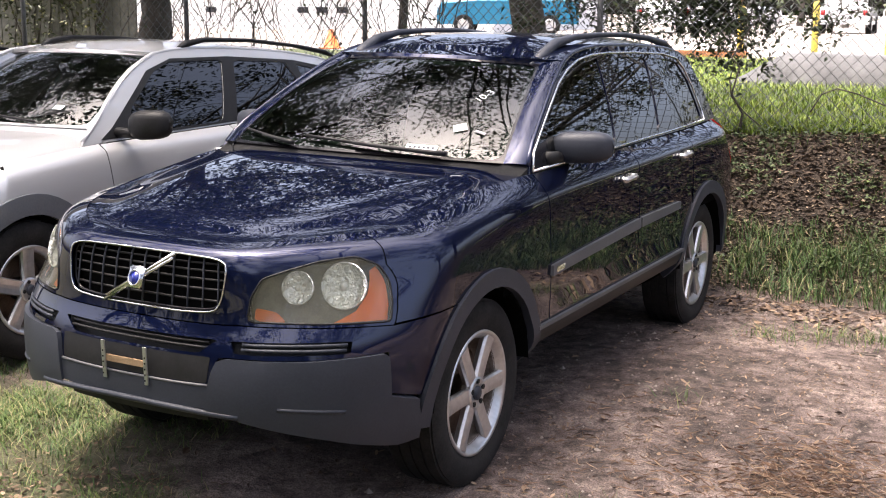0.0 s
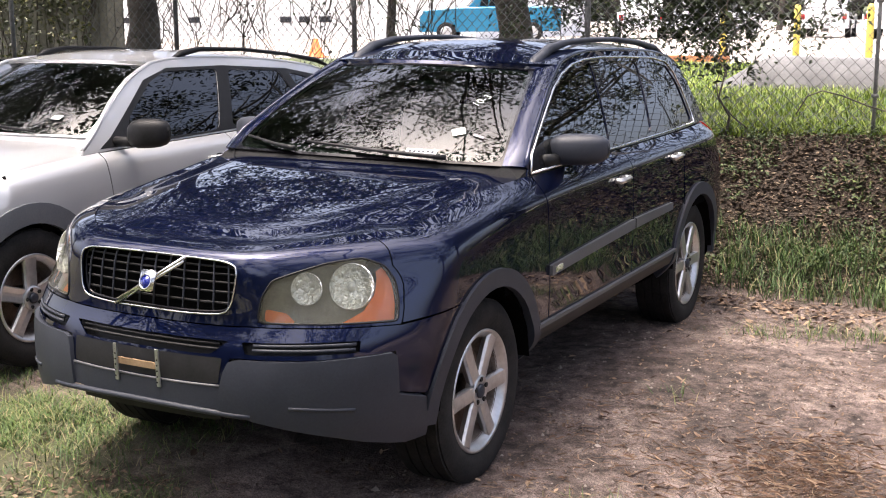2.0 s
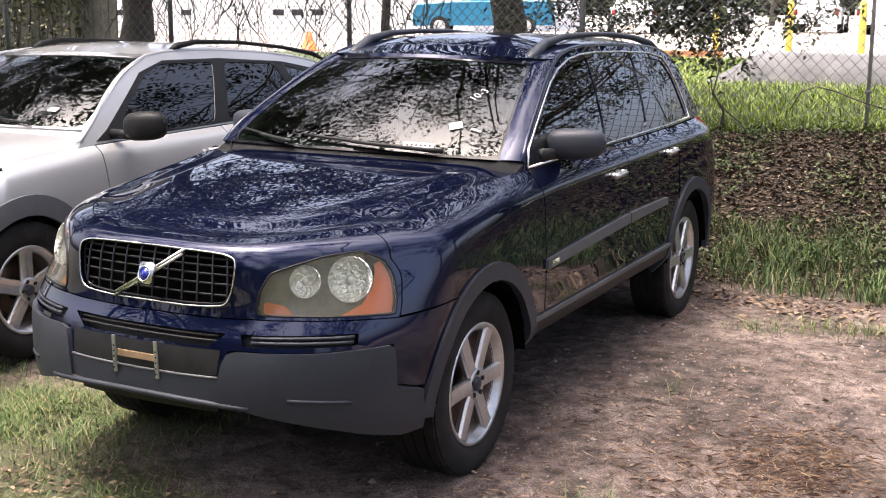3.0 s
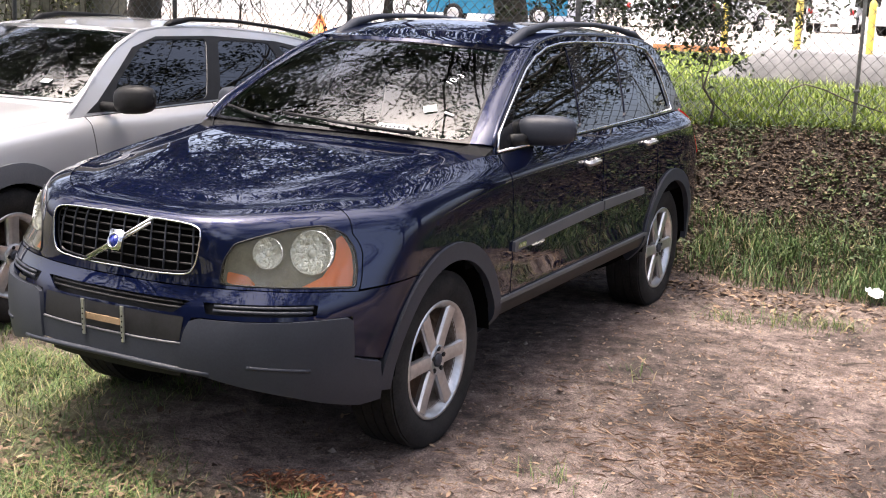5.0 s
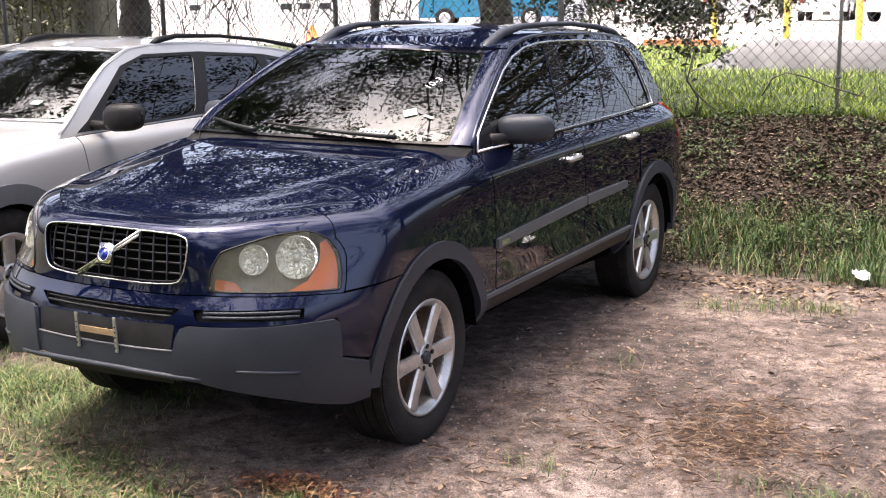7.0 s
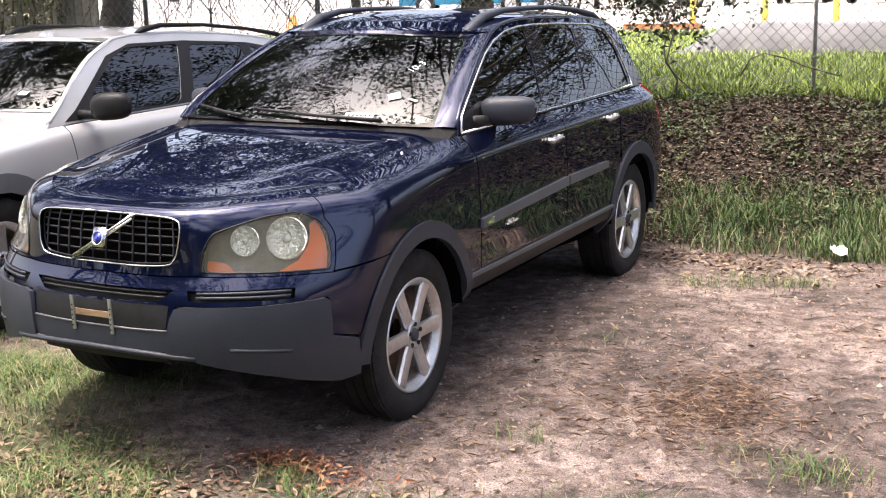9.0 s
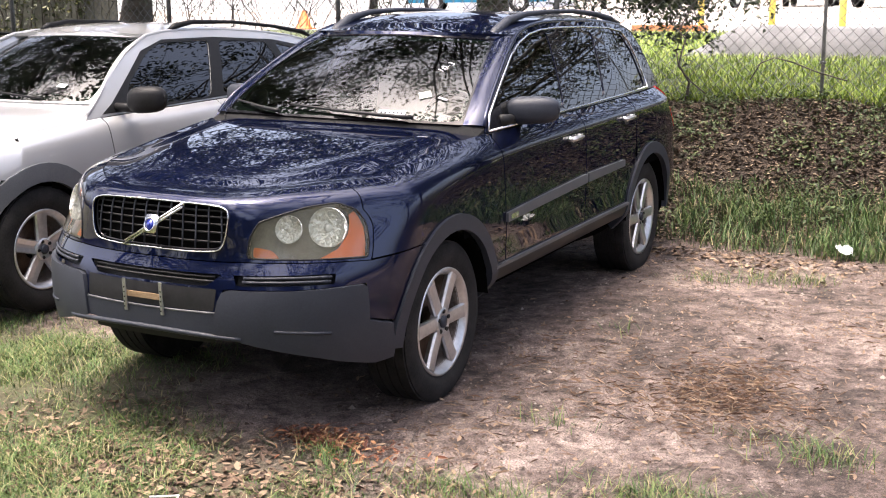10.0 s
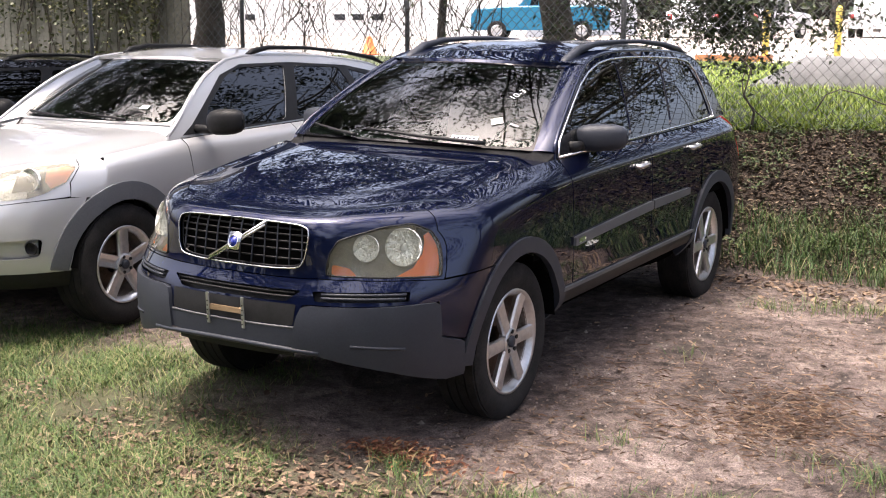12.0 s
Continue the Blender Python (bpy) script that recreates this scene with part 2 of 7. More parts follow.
class Shell:
    """Half a car's lower body as a wrap from the middle of the nose round the corner, along the side and round the tail.
    rows: from the sill up, (z at nose, z along the side, z at tail, y of nose, half-width along the side, y of tail, corner depth, and, where given, how far the corner is swept back, 0 to 1)."""

    def __init__(self, rows, side_y):
        self.rows = []
        for zf, zs, zr, yf, ws, yr, deep, *sweep in rows:
            zs = zs if isinstance(zs, tuple) else ((0, zs),)
            ws = ws if isinstance(ws, tuple) else ((0, ws),)
            yc = yf + deep
            w0, z0 = lerp_table(ws, yc), lerp_table(zs, yc)
            pts = []
            for fx, fy, fs in zip(FRONT_X, FRONT_Y, SWEPT_Y):
                fy += (fs - fy) * (sweep[0] if sweep else 0.0)
                k = smoothstep(0.3, 1.0, fx)
                pts.append((w0 * fx, yf + deep * fy, zf + (z0 - zf) * k))
            for y in side_y:
                pts.append((soft_table(ws, y), y, soft_table(zs, y)))
            w1, z1 = lerp_table(ws, yr), lerp_table(zs, yr)
            for fx, dy in ((0.955, -0.22), (0.80, -0.06), (0.45, -0.01), (0.0, 0.0)):
                pts.append((w1 * fx, yr + dy, z1 + (zr - z1) * (1 - fx * 0.6)))
            self.rows.append([np.array(p) for p in pts])
        self.n, self.m = len(self.rows[0]), len(self.rows)

    def at(self, u, v):
        i = min(max(int(math.floor(v)), 0), self.m - 2)
        lo, hi = max(i - 1, 0), min(i + 2, self.m - 1)
        cols = {k: curve_at(self.rows[k], u) for k in range(lo, hi + 1)}
        p0 = cols[lo] if i > 0 else 2 * cols[i] - cols[i + 1]
        p3 = cols[hi] if i < self.m - 2 else 2 * cols[i + 1] - cols[i]
        return cat(p0, cols[i], cols[i + 1], p3, v - i)

    def normal(self, u, v):
        e = 0.02
        a = self.at(u + e, v) - self.at(u - e, v)
        b = self.at(u, min(v + e, self.m - 1)) - self.at(u, max(v - e, 0))
        n = np.cross(a, b)
        return n / (np.linalg.norm(n) + 1e-12)

    def find(self, goal, axes, u, v):
        """The (u, v) whose point agrees with goal in two axes, from a first guess."""
        for _ in range(25):
            p = self.at(u, v)
            r = np.array([goal[0] - p[axes[0]], goal[1] - p[axes[1]]])
            if abs(r).max() < 1e-5:
                break
            e = 1e-3
            du, dv = (self.at(u + e, v) - p) / e, (self.at(u, v + e) - p) / e
            j = np.array([[du[axes[0]], dv[axes[0]]], [du[axes[1]], dv[axes[1]]]])
            try:
                s = np.linalg.solve(j, r)
            except np.linalg.LinAlgError:
                break
            s = np.clip(s, -0.6, 0.6)
            u, v = min(max(u + s[0], 0), self.n - 1), min(max(v + s[1], 0), self.m - 1)
        return u, v

    def side(self, y, z):
        """(u, v) of the place on the side at y, z."""
        best = min(((u, v) for u in range(4, self.n - 2) for v in range(self.m)), key=lambda q: (self.rows[q[1]][q[0]][1] - y) ** 2 + (self.rows[q[1]][q[0]][2] - z) ** 2)
        return self.find((y, z), (1, 2), *best)

    def front(self, x, z):
        """(u, v) of the place on the nose at x, z."""
        best = min(((u, v) for u in range(0, 6) for v in range(self.m)), key=lambda q: (self.rows[q[1]][q[0]][0] - x) ** 2 + (self.rows[q[1]][q[0]][2] - z) ** 2)
        return self.find((x, z), (0, 2), *best)


BLUE_SIDE_Y = (-0.2, 0.15, 0.5, 1.0, 1.6, 2.2, 2.75, 3.2)
BLUE_ROWS = [
    (0.27, 0.245, 0.32, -0.87, ((-0.6, 0.87), (-0.10, 0.87), (0.20, 0.66), (2.60, 0.66), (2.90, 0.87), (3.5, 0.87)), 3.55, 0.52),
    (0.32, 0.31, 0.38, -0.96, ((-0.6, 0.915), (-0.10, 0.915), (0.20, 0.78), (2.60, 0.78), (2.90, 0.915), (3.5, 0.915)), 3.66, 0.55),
    (0.42, 0.44, 0.48, -1.005, 0.93, 3.72, 0.55),
    (0.55, 0.58, 0.60, -1.01, 0.945, 3.74, 0.56),
    (0.66, 0.69, 0.72, -0.99, 0.948, 3.72, 0.56),
    (0.75, 0.79, 0.82, -0.950, 0.948, 3.70, 0.555, 0.35),
    (0.86, 0.89, 0.92, -0.932, 0.945, 3.68, 0.575, 0.9),
    (0.94, ((-0.6, 0.945), (0.0, 0.985), (0.5, 1.005), (3.5, 1.040)), 1.0, -0.918, ((-0.6, 0.915), (0, 0.935), (0.6, 0.940), (3.0, 0.935), (3.5, 0.91)), 3.66, 0.565, 1.0),
    (0.985, ((-0.6, 0.974), (0.0, 1.045), (0.6, 1.058), (3.5, 1.088)), 1.08, -0.890, ((-0.6, 0.862), (0, 0.898), (0.6, 0.924), (3.0, 0.920), (3.5, 0.885)), 3.64, 0.53, 1.0),
    (1.0, ((-0.6, 0.990), (0.0, 1.088), (0.5, 1.128), (1.2, 1.134), (3.5, 1.15)), 1.15, -0.835, ((-0.6, 0.755), (0, 0.785), (0.28, 0.81), (0.52, 0.86), (2.6, 0.86), (3.1, 0.83), (3.5, 0.79)), 3.60, 0.485, 0.9),
]

SILVER_SIDE_Y = (-0.05, 0.3, 0.65, 1.1, 1.6, 2.1, 2.55, 2.95)
SILVER_ROWS = [
    (0.26, 0.25, 0.30, -0.68, 0.82, 3.30, 0.50),
    (0.33, 0.33, 0.40, -0.80, 0.87, 3.40, 0.60),
    (0.45, 0.46, 0.50, -0.86, 0.89, 3.45, 0.64),
    (0.60, 0.62, 0.64, -0.87, 0.90, 3.48, 0.66),
    (0.72, 0.76, 0.78, -0.84, 0.905, 3.48, 0.65),
    (0.82, 0.88, 0.90, -0.78, 0.90, 3.46, 0.63),
    (0.90, ((-0.4, 0.94), (0.0, 0.985), (0.6, 1.01), (3.4, 1.04)), 1.05, -0.71, ((-0.4, 0.845), (0, 0.875), (3.0, 0.88), (3.4, 0.85)), 3.44, 0.60),
    (0.945, ((-0.4, 0.972), (0.0, 1.022), (0.6, 1.062), (3.4, 1.11)), 1.11, -0.63, ((-0.4, 0.77), (0, 0.80), (0.6, 0.82), (2.6, 0.81), (3.4, 0.73)), 3.40, 0.55),
]


# ---- car materials ----
def paint(name, color, metal, flake, coat=1.0):
    m = material(name, color, 0.34, metal, Coat_Weight=coat, Coat_Roughness=0.03, Coat_IOR=1.5, Specular_IOR_Level=0.0, Specular_Tint=(*flake, 1))
    n = noise_node(m, 900, 2)
    set_color(m, mix_node(m, math_node(m, "MULTIPLY", n.outputs["Fac"], 0.5), color, flake))
    dust = noise_node(m, 3.5, 7, 0.65)
    spots = noise_node(m, 55, 5, 0.6)
    r = ramp_node(m, math_node(m, "ADD", math_node(m, "MULTIPLY", dust.outputs["Fac"], 0.6), math_node(m, "MULTIPLY", spots.outputs["Fac"], 0.4)), [(0.45, (0.008, 0.008, 0.008)), (0.8, (0.045, 0.045, 0.045))])
    m.node_tree.links.new(r.outputs["Color"], m.node_tree.nodes["Principled BSDF"].inputs["Coat Roughness"])
    return m


def glass(name, tint, ior=1.5, haze=0.0, haze_color=(0.7, 0.68, 0.55)):
    """Thin glass: tinted see-through with a mirror sheen that grows at grazing angles, and some haze."""
    m = bpy.data.materials.new(name)
    m.use_nodes = True
    t = m.node_tree
    t.nodes.remove(t.nodes["Principled BSDF"])
    clear, gloss, both = t.nodes.new("ShaderNodeBsdfTransparent"), t.nodes.new("ShaderNodeBsdfGlossy"), t.nodes.new("ShaderNodeMixShader")
    clear.inputs["Color"].default_value = (*tint, 1)
    gloss.inputs["Roughness"].default_value = 0.015
    f = t.nodes.new("ShaderNodeFresnel")
    f.inputs["IOR"].default_value = ior
    t.links.new(f.outputs[0], both.inputs[0])
    under = clear.outputs[0]
    if haze:
        d, mx = t.nodes.new("ShaderNodeBsdfDiffuse"), t.nodes.new("ShaderNodeMixShader")
        d.inputs["Color"].default_value = (*haze_color, 1)
        mx.inputs[0].default_value = haze
        t.links.new(clear.outputs[0], mx.inputs[1])
        t.links.new(d.outputs[0], mx.inputs[2])
        under = mx.outputs[0]
    t.links.new(under, both.inputs[1])
    t.links.new(gloss.outputs[0], both.inputs[2])
    t.links.new(both.outputs[0], t.nodes["Material Output"].inputs[0])
    return m


M_BLUE = paint("navy_metallic_paint", (0.0045, 0.007, 0.026), 0.75, (0.009, 0.016, 0.058))
M_SILVER = paint("silver_metallic_paint", (0.50, 0.50, 0.50), 0.5, (0.60, 0.60, 0.60))
M_DARKCAR = paint("black_paint", (0.008, 0.008, 0.010), 0.2, (0.02, 0.02, 0.022))
M_CLAD = mottled("grey_bumper_plastic", (0.018, 0.021, 0.030), (0.032, 0.036, 0.047), 3, 0.5, 0.12, 0.001, 40, Specular_IOR_Level=0.35)
M_CLAD_LIGHT = mottled("pale_grey_plastic", (0.16, 0.16, 0.17), (0.23, 0.23, 0.24), 3, 0.45, 0.1, 0.001, 40)
M_MOULD = mottled("grey_rub_strip", (0.058, 0.060, 0.066), (0.088, 0.090, 0.096), 3, 0.5, 0.1, 0.001, 40)
M_BLACK = mottled("black_plastic", (0.006, 0.006, 0.006), (0.016, 0.016, 0.017), 8, 0.5, 0.1, 0.001, Specular_IOR_Level=0.25)
M_GLOSSBLACK = material("gloss_black_trim", (0.004, 0.004, 0.005), 0.09, Specular_IOR_Level=0.3)
M_DARK = material("dark_underbody", (0.004, 0.004, 0.004), 0.9, Specular_IOR_Level=0.0)
M_CHROME = material("chrome", (0.80, 0.80, 0.80), 0.12, 1.0)
M_MATT = mottled("matt_black_plastic", (0.008, 0.008, 0.008), (0.020, 0.020, 0.021), 12, 0.85, 0.2, 0.001, Specular_IOR_Level=0.15)
M_RUBBER = mottled("tyre_rubber", (0.007, 0.007, 0.007), (0.026, 0.024, 0.023), 9, 0.85, 0.3, 0.002, Specular_IOR_Level=0.2)
M_ALLOY = mottled("alloy_wheel", (0.42, 0.42, 0.42), (0.64, 0.64, 0.64), 5, 0.33, 0.05, 0.001, Metallic=0.85)
M_ALLOY_DIRTY = mottled("brake_dust_alloy", (0.10, 0.075, 0.06), (0.30, 0.26, 0.23), 14, 0.6, 0.1, 0.001, Metallic=0.5)
M_RUST = mottled("rusty_brake_disc", (0.05, 0.03, 0.02), (0.20, 0.13, 0.09), 18, 0.6, 0.2, 0.001, Metallic=0.4)
M_WINDSHIELD = glass("windscreen_glass", (0.27, 0.37, 0.31), 1.62)
M_TINT = glass("tinted_glass", (0.10, 0.11, 0.11), 2.25)
M_BLACKGLASS = glass("near_black_glass", (0.03, 0.03, 0.03), 1.6)
M_DARKTINT = glass("privacy_glass", (0.03, 0.03, 0.03), 2.0)
M_LENS = glass("hazy_headlamp_lens", (0.95, 0.95, 0.86), 1.45, 0.06, (0.66, 0.62, 0.46))
M_AMBER = material("amber_lens", (0.95, 0.20, 0.03), 0.35, Coat_Weight=0.1)
M_CREAM_LENS = glass("cream_headlamp_lens", (0.95, 0.94, 0.86), 1.45, 0.30, (0.74, 0.70, 0.58))
M_RED = material("red_lens", (0.35, 0.01, 0.01), 0.15, Coat_Weight=0.6)
M_REFLECTOR = material("lamp_reflector", (0.93, 0.93, 0.90), 0.22, 0.55)
bump_on(M_REFLECTOR, noise_node(M_REFLECTOR, 42, 2).outputs["Fac"], 0.9, 0.02)
M_BULB = material("lamp_glass_white", (0.82, 0.82, 0.80), 0.12, 0.35, Coat_Weight=1.0)
M_BEIGE = mottled("beige_upholstery", (0.36, 0.31, 0.22), (0.48, 0.42, 0.31), 20, 0.8, 0.2, 0.001)
M_DASH = mottled("grey_green_dash", (0.05, 0.05, 0.042), (0.09, 0.088, 0.075), 12, 0.7, 0.1, 0.001)
M_PAPER = material("white_paper", (0.85, 0.86, 0.86), 0.6)
M_BADGE_BLUE = material("badge_blue", (0.01, 0.02, 0.22), 0.25, 0.2, Coat_Weight=1.0)
M_WOODSTRIP = mottled("brown_plastic_strip", (0.20, 0.13, 0.07), (0.34, 0.24, 0.14), 25, 0.6, 0.2, 0.001)


# ---- panel tools ----
from mathutils import geometry


def dense(outline, step):
    """The closed outline with its long sides cut into steps."""
    out = []
    for (a, b), (c, d) in zip(outline, outline[1:] + outline[:1]):
        k = max(1, int(math.ceil(max(abs(c - a) / step[0], abs(d - b) / step[1]))))
        out += [(a + (c - a) * i / k, b + (d - b) * i / k) for i in range(k)]
    return out


def rounded(outline, per=6):
    """A closed outline made smooth."""
    n, out = len(outline), []
    p = [np.array(q, float) for q in outline]
    for i in range(n):
        for k in range(per):
            out.append(tuple(cat(p[i - 1], p[i], p[(i + 1) % n], p[(i + 2) % n], k / per)))
    return out


def soft_corners(outline, r=0.3, per=4):
    """A closed outline with each corner cut round, r being a share of the shorter side."""
    out, n = [], len(outline)
    for i in range(n):
        a, b, c = (np.array(outline[k % n], float) for k in (i - 1, i, i + 1))
        p, q = b + (a - b) * r, b + (c - b) * r
        for k in range(per + 1):
            t = k / per
            out.append(tuple((1 - t) ** 2 * p + 2 * t * (1 - t) * b + t * t * q))
    return out


def inside(p, poly):
    x, y = p
    hit, j = False, len(poly) - 1
    for i in range(len(poly)):
        xi, yi = poly[i]
        xj, yj = poly[j]
        if (yi > y) != (yj > y) and x < (xj - xi) * (y - yi) / (yj - yi) + xi:
            hit = not hit
        j = i
    return hit


def panel_mesh(name, outline, place, step, holes=(), offset=0.0, thick=0.0, flip=False):
    """A curved sheet: the outline (with holes) is filled in its flat domain and laid on a surface by place(u, v)."""
    outline = dense(list(outline), step)
    holes = [dense(list(h), step) for h in holes]
    us, vs = [p[0] for p in outline], [p[1] for p in outline]
    pts, edges = [], []
    for loop in [outline] + holes:
        base = len(pts)
        pts += loop
        edges += [(base + i, base + (i + 1) % len(loop)) for i in range(len(loop))]
    edge_pts = np.array(pts)
    for u in np.arange(math.ceil(min(us) / step[0]) * step[0], max(us), step[0]):
        for v in np.arange(math.ceil(min(vs) / step[1]) * step[1], max(vs), step[1]):
            if inside((u, v), outline) and not any(inside((u, v), h) for h in holes):
                d = np.abs(edge_pts - (u, v)) / step
                if d.max(axis=1).min() > 0.35:
                    pts.append((u, v))
    sc = (1 / step[0], 1 / step[1])
    verts, _, tris, *_ = geometry.delaunay_2d_cdt([Vector((p[0] * sc[0], p[1] * sc[1])) for p in pts], edges, [], 0, 1e-5)
    flat = [(v.x / sc[0], v.y / sc[1]) for v in verts]
    faces = []
    for f in tris:
        c = (sum(flat[i][0] for i in f) / 3, sum(flat[i][1] for i in f) / 3)
        if inside(c, outline) and not any(inside(c, h) for h in holes):
            faces.append(tuple(f))
    pos = np.array([place(u, v) for u, v in flat])
    nor = np.zeros_like(pos)
    for f in faces:
        n = np.cross(pos[f[1]] - pos[f[0]], pos[f[2]] - pos[f[0]])
        for i in f:
            nor[i] += n
    nor /= np.linalg.norm(nor, axis=1)[:, None] + 1e-12
    if flip:
        nor, faces = -nor, [f[::-1] for f in faces]
    pos = pos + nor * offset
    if thick:
        count = {}
        for f in faces:
            for a, b in zip(f, f[1:] + f[:1]):
                count[(a, b)] = True
        rim = [(a, b) for a, b in count if (b, a) not in count]
        n = len(pos)
        back = pos - nor * thick
        pos = np.vstack([pos, back])
        faces = faces + [tuple(i + n for i in f[::-1]) for f in faces] + [(b, a, a + n, b + n) for a, b in rim]
    return pos, faces


def panel(name, outline, place, step, mat, parent, label="", sides=(1,), **more):
    """The panel as an object for each side of the car; +1 the car's left, -1 its right."""
    pos, faces = panel_mesh(name, outline, place, step, **more)
    made = []
    for s in sides:
        v = pos * (s, 1, 1)
        ob = raw(name, v, faces if s > 0 else [f[::-1] for f in faces], mat, parent, label, True)
        ob.data.set_sharp_from_angle(angle=radians(38))
        made.append(ob)
    return made


def strip(name, pts, width, height, mat, parent, label="", sides=(1,), up=None):
    """A bar of half-round section along a curve of points."""
    made = []
    for s in sides:
        v, f = [], []
        tube_into(v, f, [Vector(p) * 1 for p in pts], 1.0, 10)
        n = 10
        out = []
        for i, p in enumerate(pts):
            p = Vector(p)
            for k in range(n):
                d = v[i * n + k] - p
                w = width[i] if isinstance(width, (list, tuple)) else width
                h = height[i] if isinstance(height, (list, tuple)) else height
                out.append(p + Vector((d.x * w, d.y * max(w, h), d.z * h)))
        out = [Vector((q.x * s, q.y, q.z)) for q in out]
        made.append(raw(name, out, f if s > 0 else [g[::-1] for g in f], mat, parent, label, True))
    return made


def lathe(profile, sides, axis_x=0.0):
    """A solid of revolution round the x axis: profile of (x, radius)."""
    v, f = [], []
    for x, r in profile:
        for k in range(sides):
            a = 2 * math.pi * k / sides
            v.append((x + axis_x, r * math.cos(a), r * math.sin(a)))
    n = sides
    for i in range(len(profile) - 1):
        for k in range(n):
            f.append((i * n + k, (i + 1) * n + k, (i + 1) * n + (k + 1) % n, i * n + (k + 1) % n))
    return v, f


def build_wheel(parent, at, side, radius, rim_r, spokes, spoke_w, turn=0.0, width=0.235, rim_mat=None, twin=False):
    """Tyre with tread grooves, spoked alloy rim, hub cap, nuts and brake disc, as parts under one wheel."""
    w = new("wheel")
    w.parent = parent
    w.matrix_basis = pose(*at, 0, 0, 0 if side > 0 else 180)
    h, r = width / 2, radius
    prof = [(h * 0.55, rim_r - 0.02), (h * 0.8, rim_r - 0.004), (h * 0.9, rim_r + 0.012), (h * 0.99, rim_r + 0.35 * (r - rim_r)), (h, rim_r + 0.55 * (r - rim_r)), (h * 0.97, r - 0.028), (h * 0.86, r - 0.008)]
    tread = []
    for x0, x1 in ((0.80, 0.44), (0.38, 0.03), (-0.03, -0.38), (-0.44, -0.80)):
        tread += [(h * x0, r - 0.009), (h * x0, r), (h * x1, r), (h * x1, r - 0.009)]
    prof += tread + [(-h * 0.9, r - 0.012), (-h, r - 0.06), (-h * 0.9, rim_r + 0.01), (-h * 0.6, rim_r - 0.02)]
    v, f = lathe(prof, 56)
    raw("tyre", v, f, M_RUBBER, w, smooth=True).data.set_sharp_from_angle(angle=radians(40))
    rm = rim_mat or M_ALLOY
    v, f = lathe([(h * 0.62, rim_r - 0.030), (h * 0.84, rim_r - 0.014), (h * 0.90, rim_r - 0.003), (h * 0.93, rim_r + 0.006), (h * 0.84, rim_r + 0.008)], 56)
    rim = raw("rim", v, f, rm, w, smooth=True)
    v, f = lathe([(h * 0.66, rim_r - 0.028), (h * 0.3, rim_r - 0.040), (-h * 0.5, rim_r - 0.045), (-h * 0.52, 0.02)], 48)
    raw("rim_barrel", v, f, M_ALLOY_DIRTY, rim, "brake-dusted inner rim", True)
    v, f = lathe([(0.012, 0.06), (0.014, rim_r * 0.72), (0.0, rim_r * 0.73)], 40)
    raw("brake_disc", v, f, M_RUST, w, "rusty brake disc", True)
    for k in range(spokes):
        a = turn + 2 * math.pi * k / spokes
        bm = bmesh.new()
        ca, sa = math.cos(a), math.sin(a)
        rows = []
        for rr, half, depth in ((0.035, spoke_w * 0.46, 0.74), (0.085, spoke_w * 0.48, 0.74), (0.14, spoke_w * 0.48, 0.74), (rim_r - 0.045, spoke_w * 0.50, 0.75), (rim_r - 0.012, spoke_w * 0.52, 0.77)):
            ring = []
            for q, dx in ((-1, 0.0), (-0.86, 0.10), (-0.2, 0.04 if twin else 0.12), (0.2, 0.04 if twin else 0.12), (0.86, 0.10), (1, 0.0), (0.7, -0.2), (-0.7, -0.2)):
                ring.append(bm.verts.new((h * (depth + dx), rr * ca - q * half * sa, rr * sa + q * half * ca)))
            rows.append(ring)
        for p, q in zip(rows, rows[1:]):
            for i in range(8):
                bm.faces.new((p[i], p[(i + 1) % 8], q[(i + 1) % 8], q[i]))
        bm.faces.new(rows[0][::-1])
        bm.faces.new(rows[-1])
        bmesh.ops.recalc_face_normals(bm, faces=bm.faces)
        part("spoke", bm, rm, rim, "", False)
    v, f = lathe([(h * 0.55, 0.066), (h * 0.86, 0.064), (h * 0.90, 0.056), (h * 0.84, 0.034), (h * 0.84, 0.0005)], 28)
    raw("hub", v, f, rm, w, smooth=True).data.set_sharp_from_angle(angle=radians(30))
    v, f = lathe([(h * 0.80, 0.029), (h * 0.93, 0.027), (h * 0.96, 0.020), (h * 0.965, 0.0005)], 20)
    raw("centre_cap", v, f, M_CLAD, w, "dark centre cap", True)
    for k in range(5):
        a = turn + 0.3 + 2 * math.pi * k / 5
        v, f = lathe([(h * 0.7, 0.011), (h * 0.925, 0.0105), (h * 0.925, 0.004), (h * 0.90, 0.0005)], 6)
        v = [(x, y + 0.048 * math.cos(a), z + 0.048 * math.sin(a)) for x, y, z in v]
        raw("wheel_nut", v, f, M_BLACK, w)
    return w


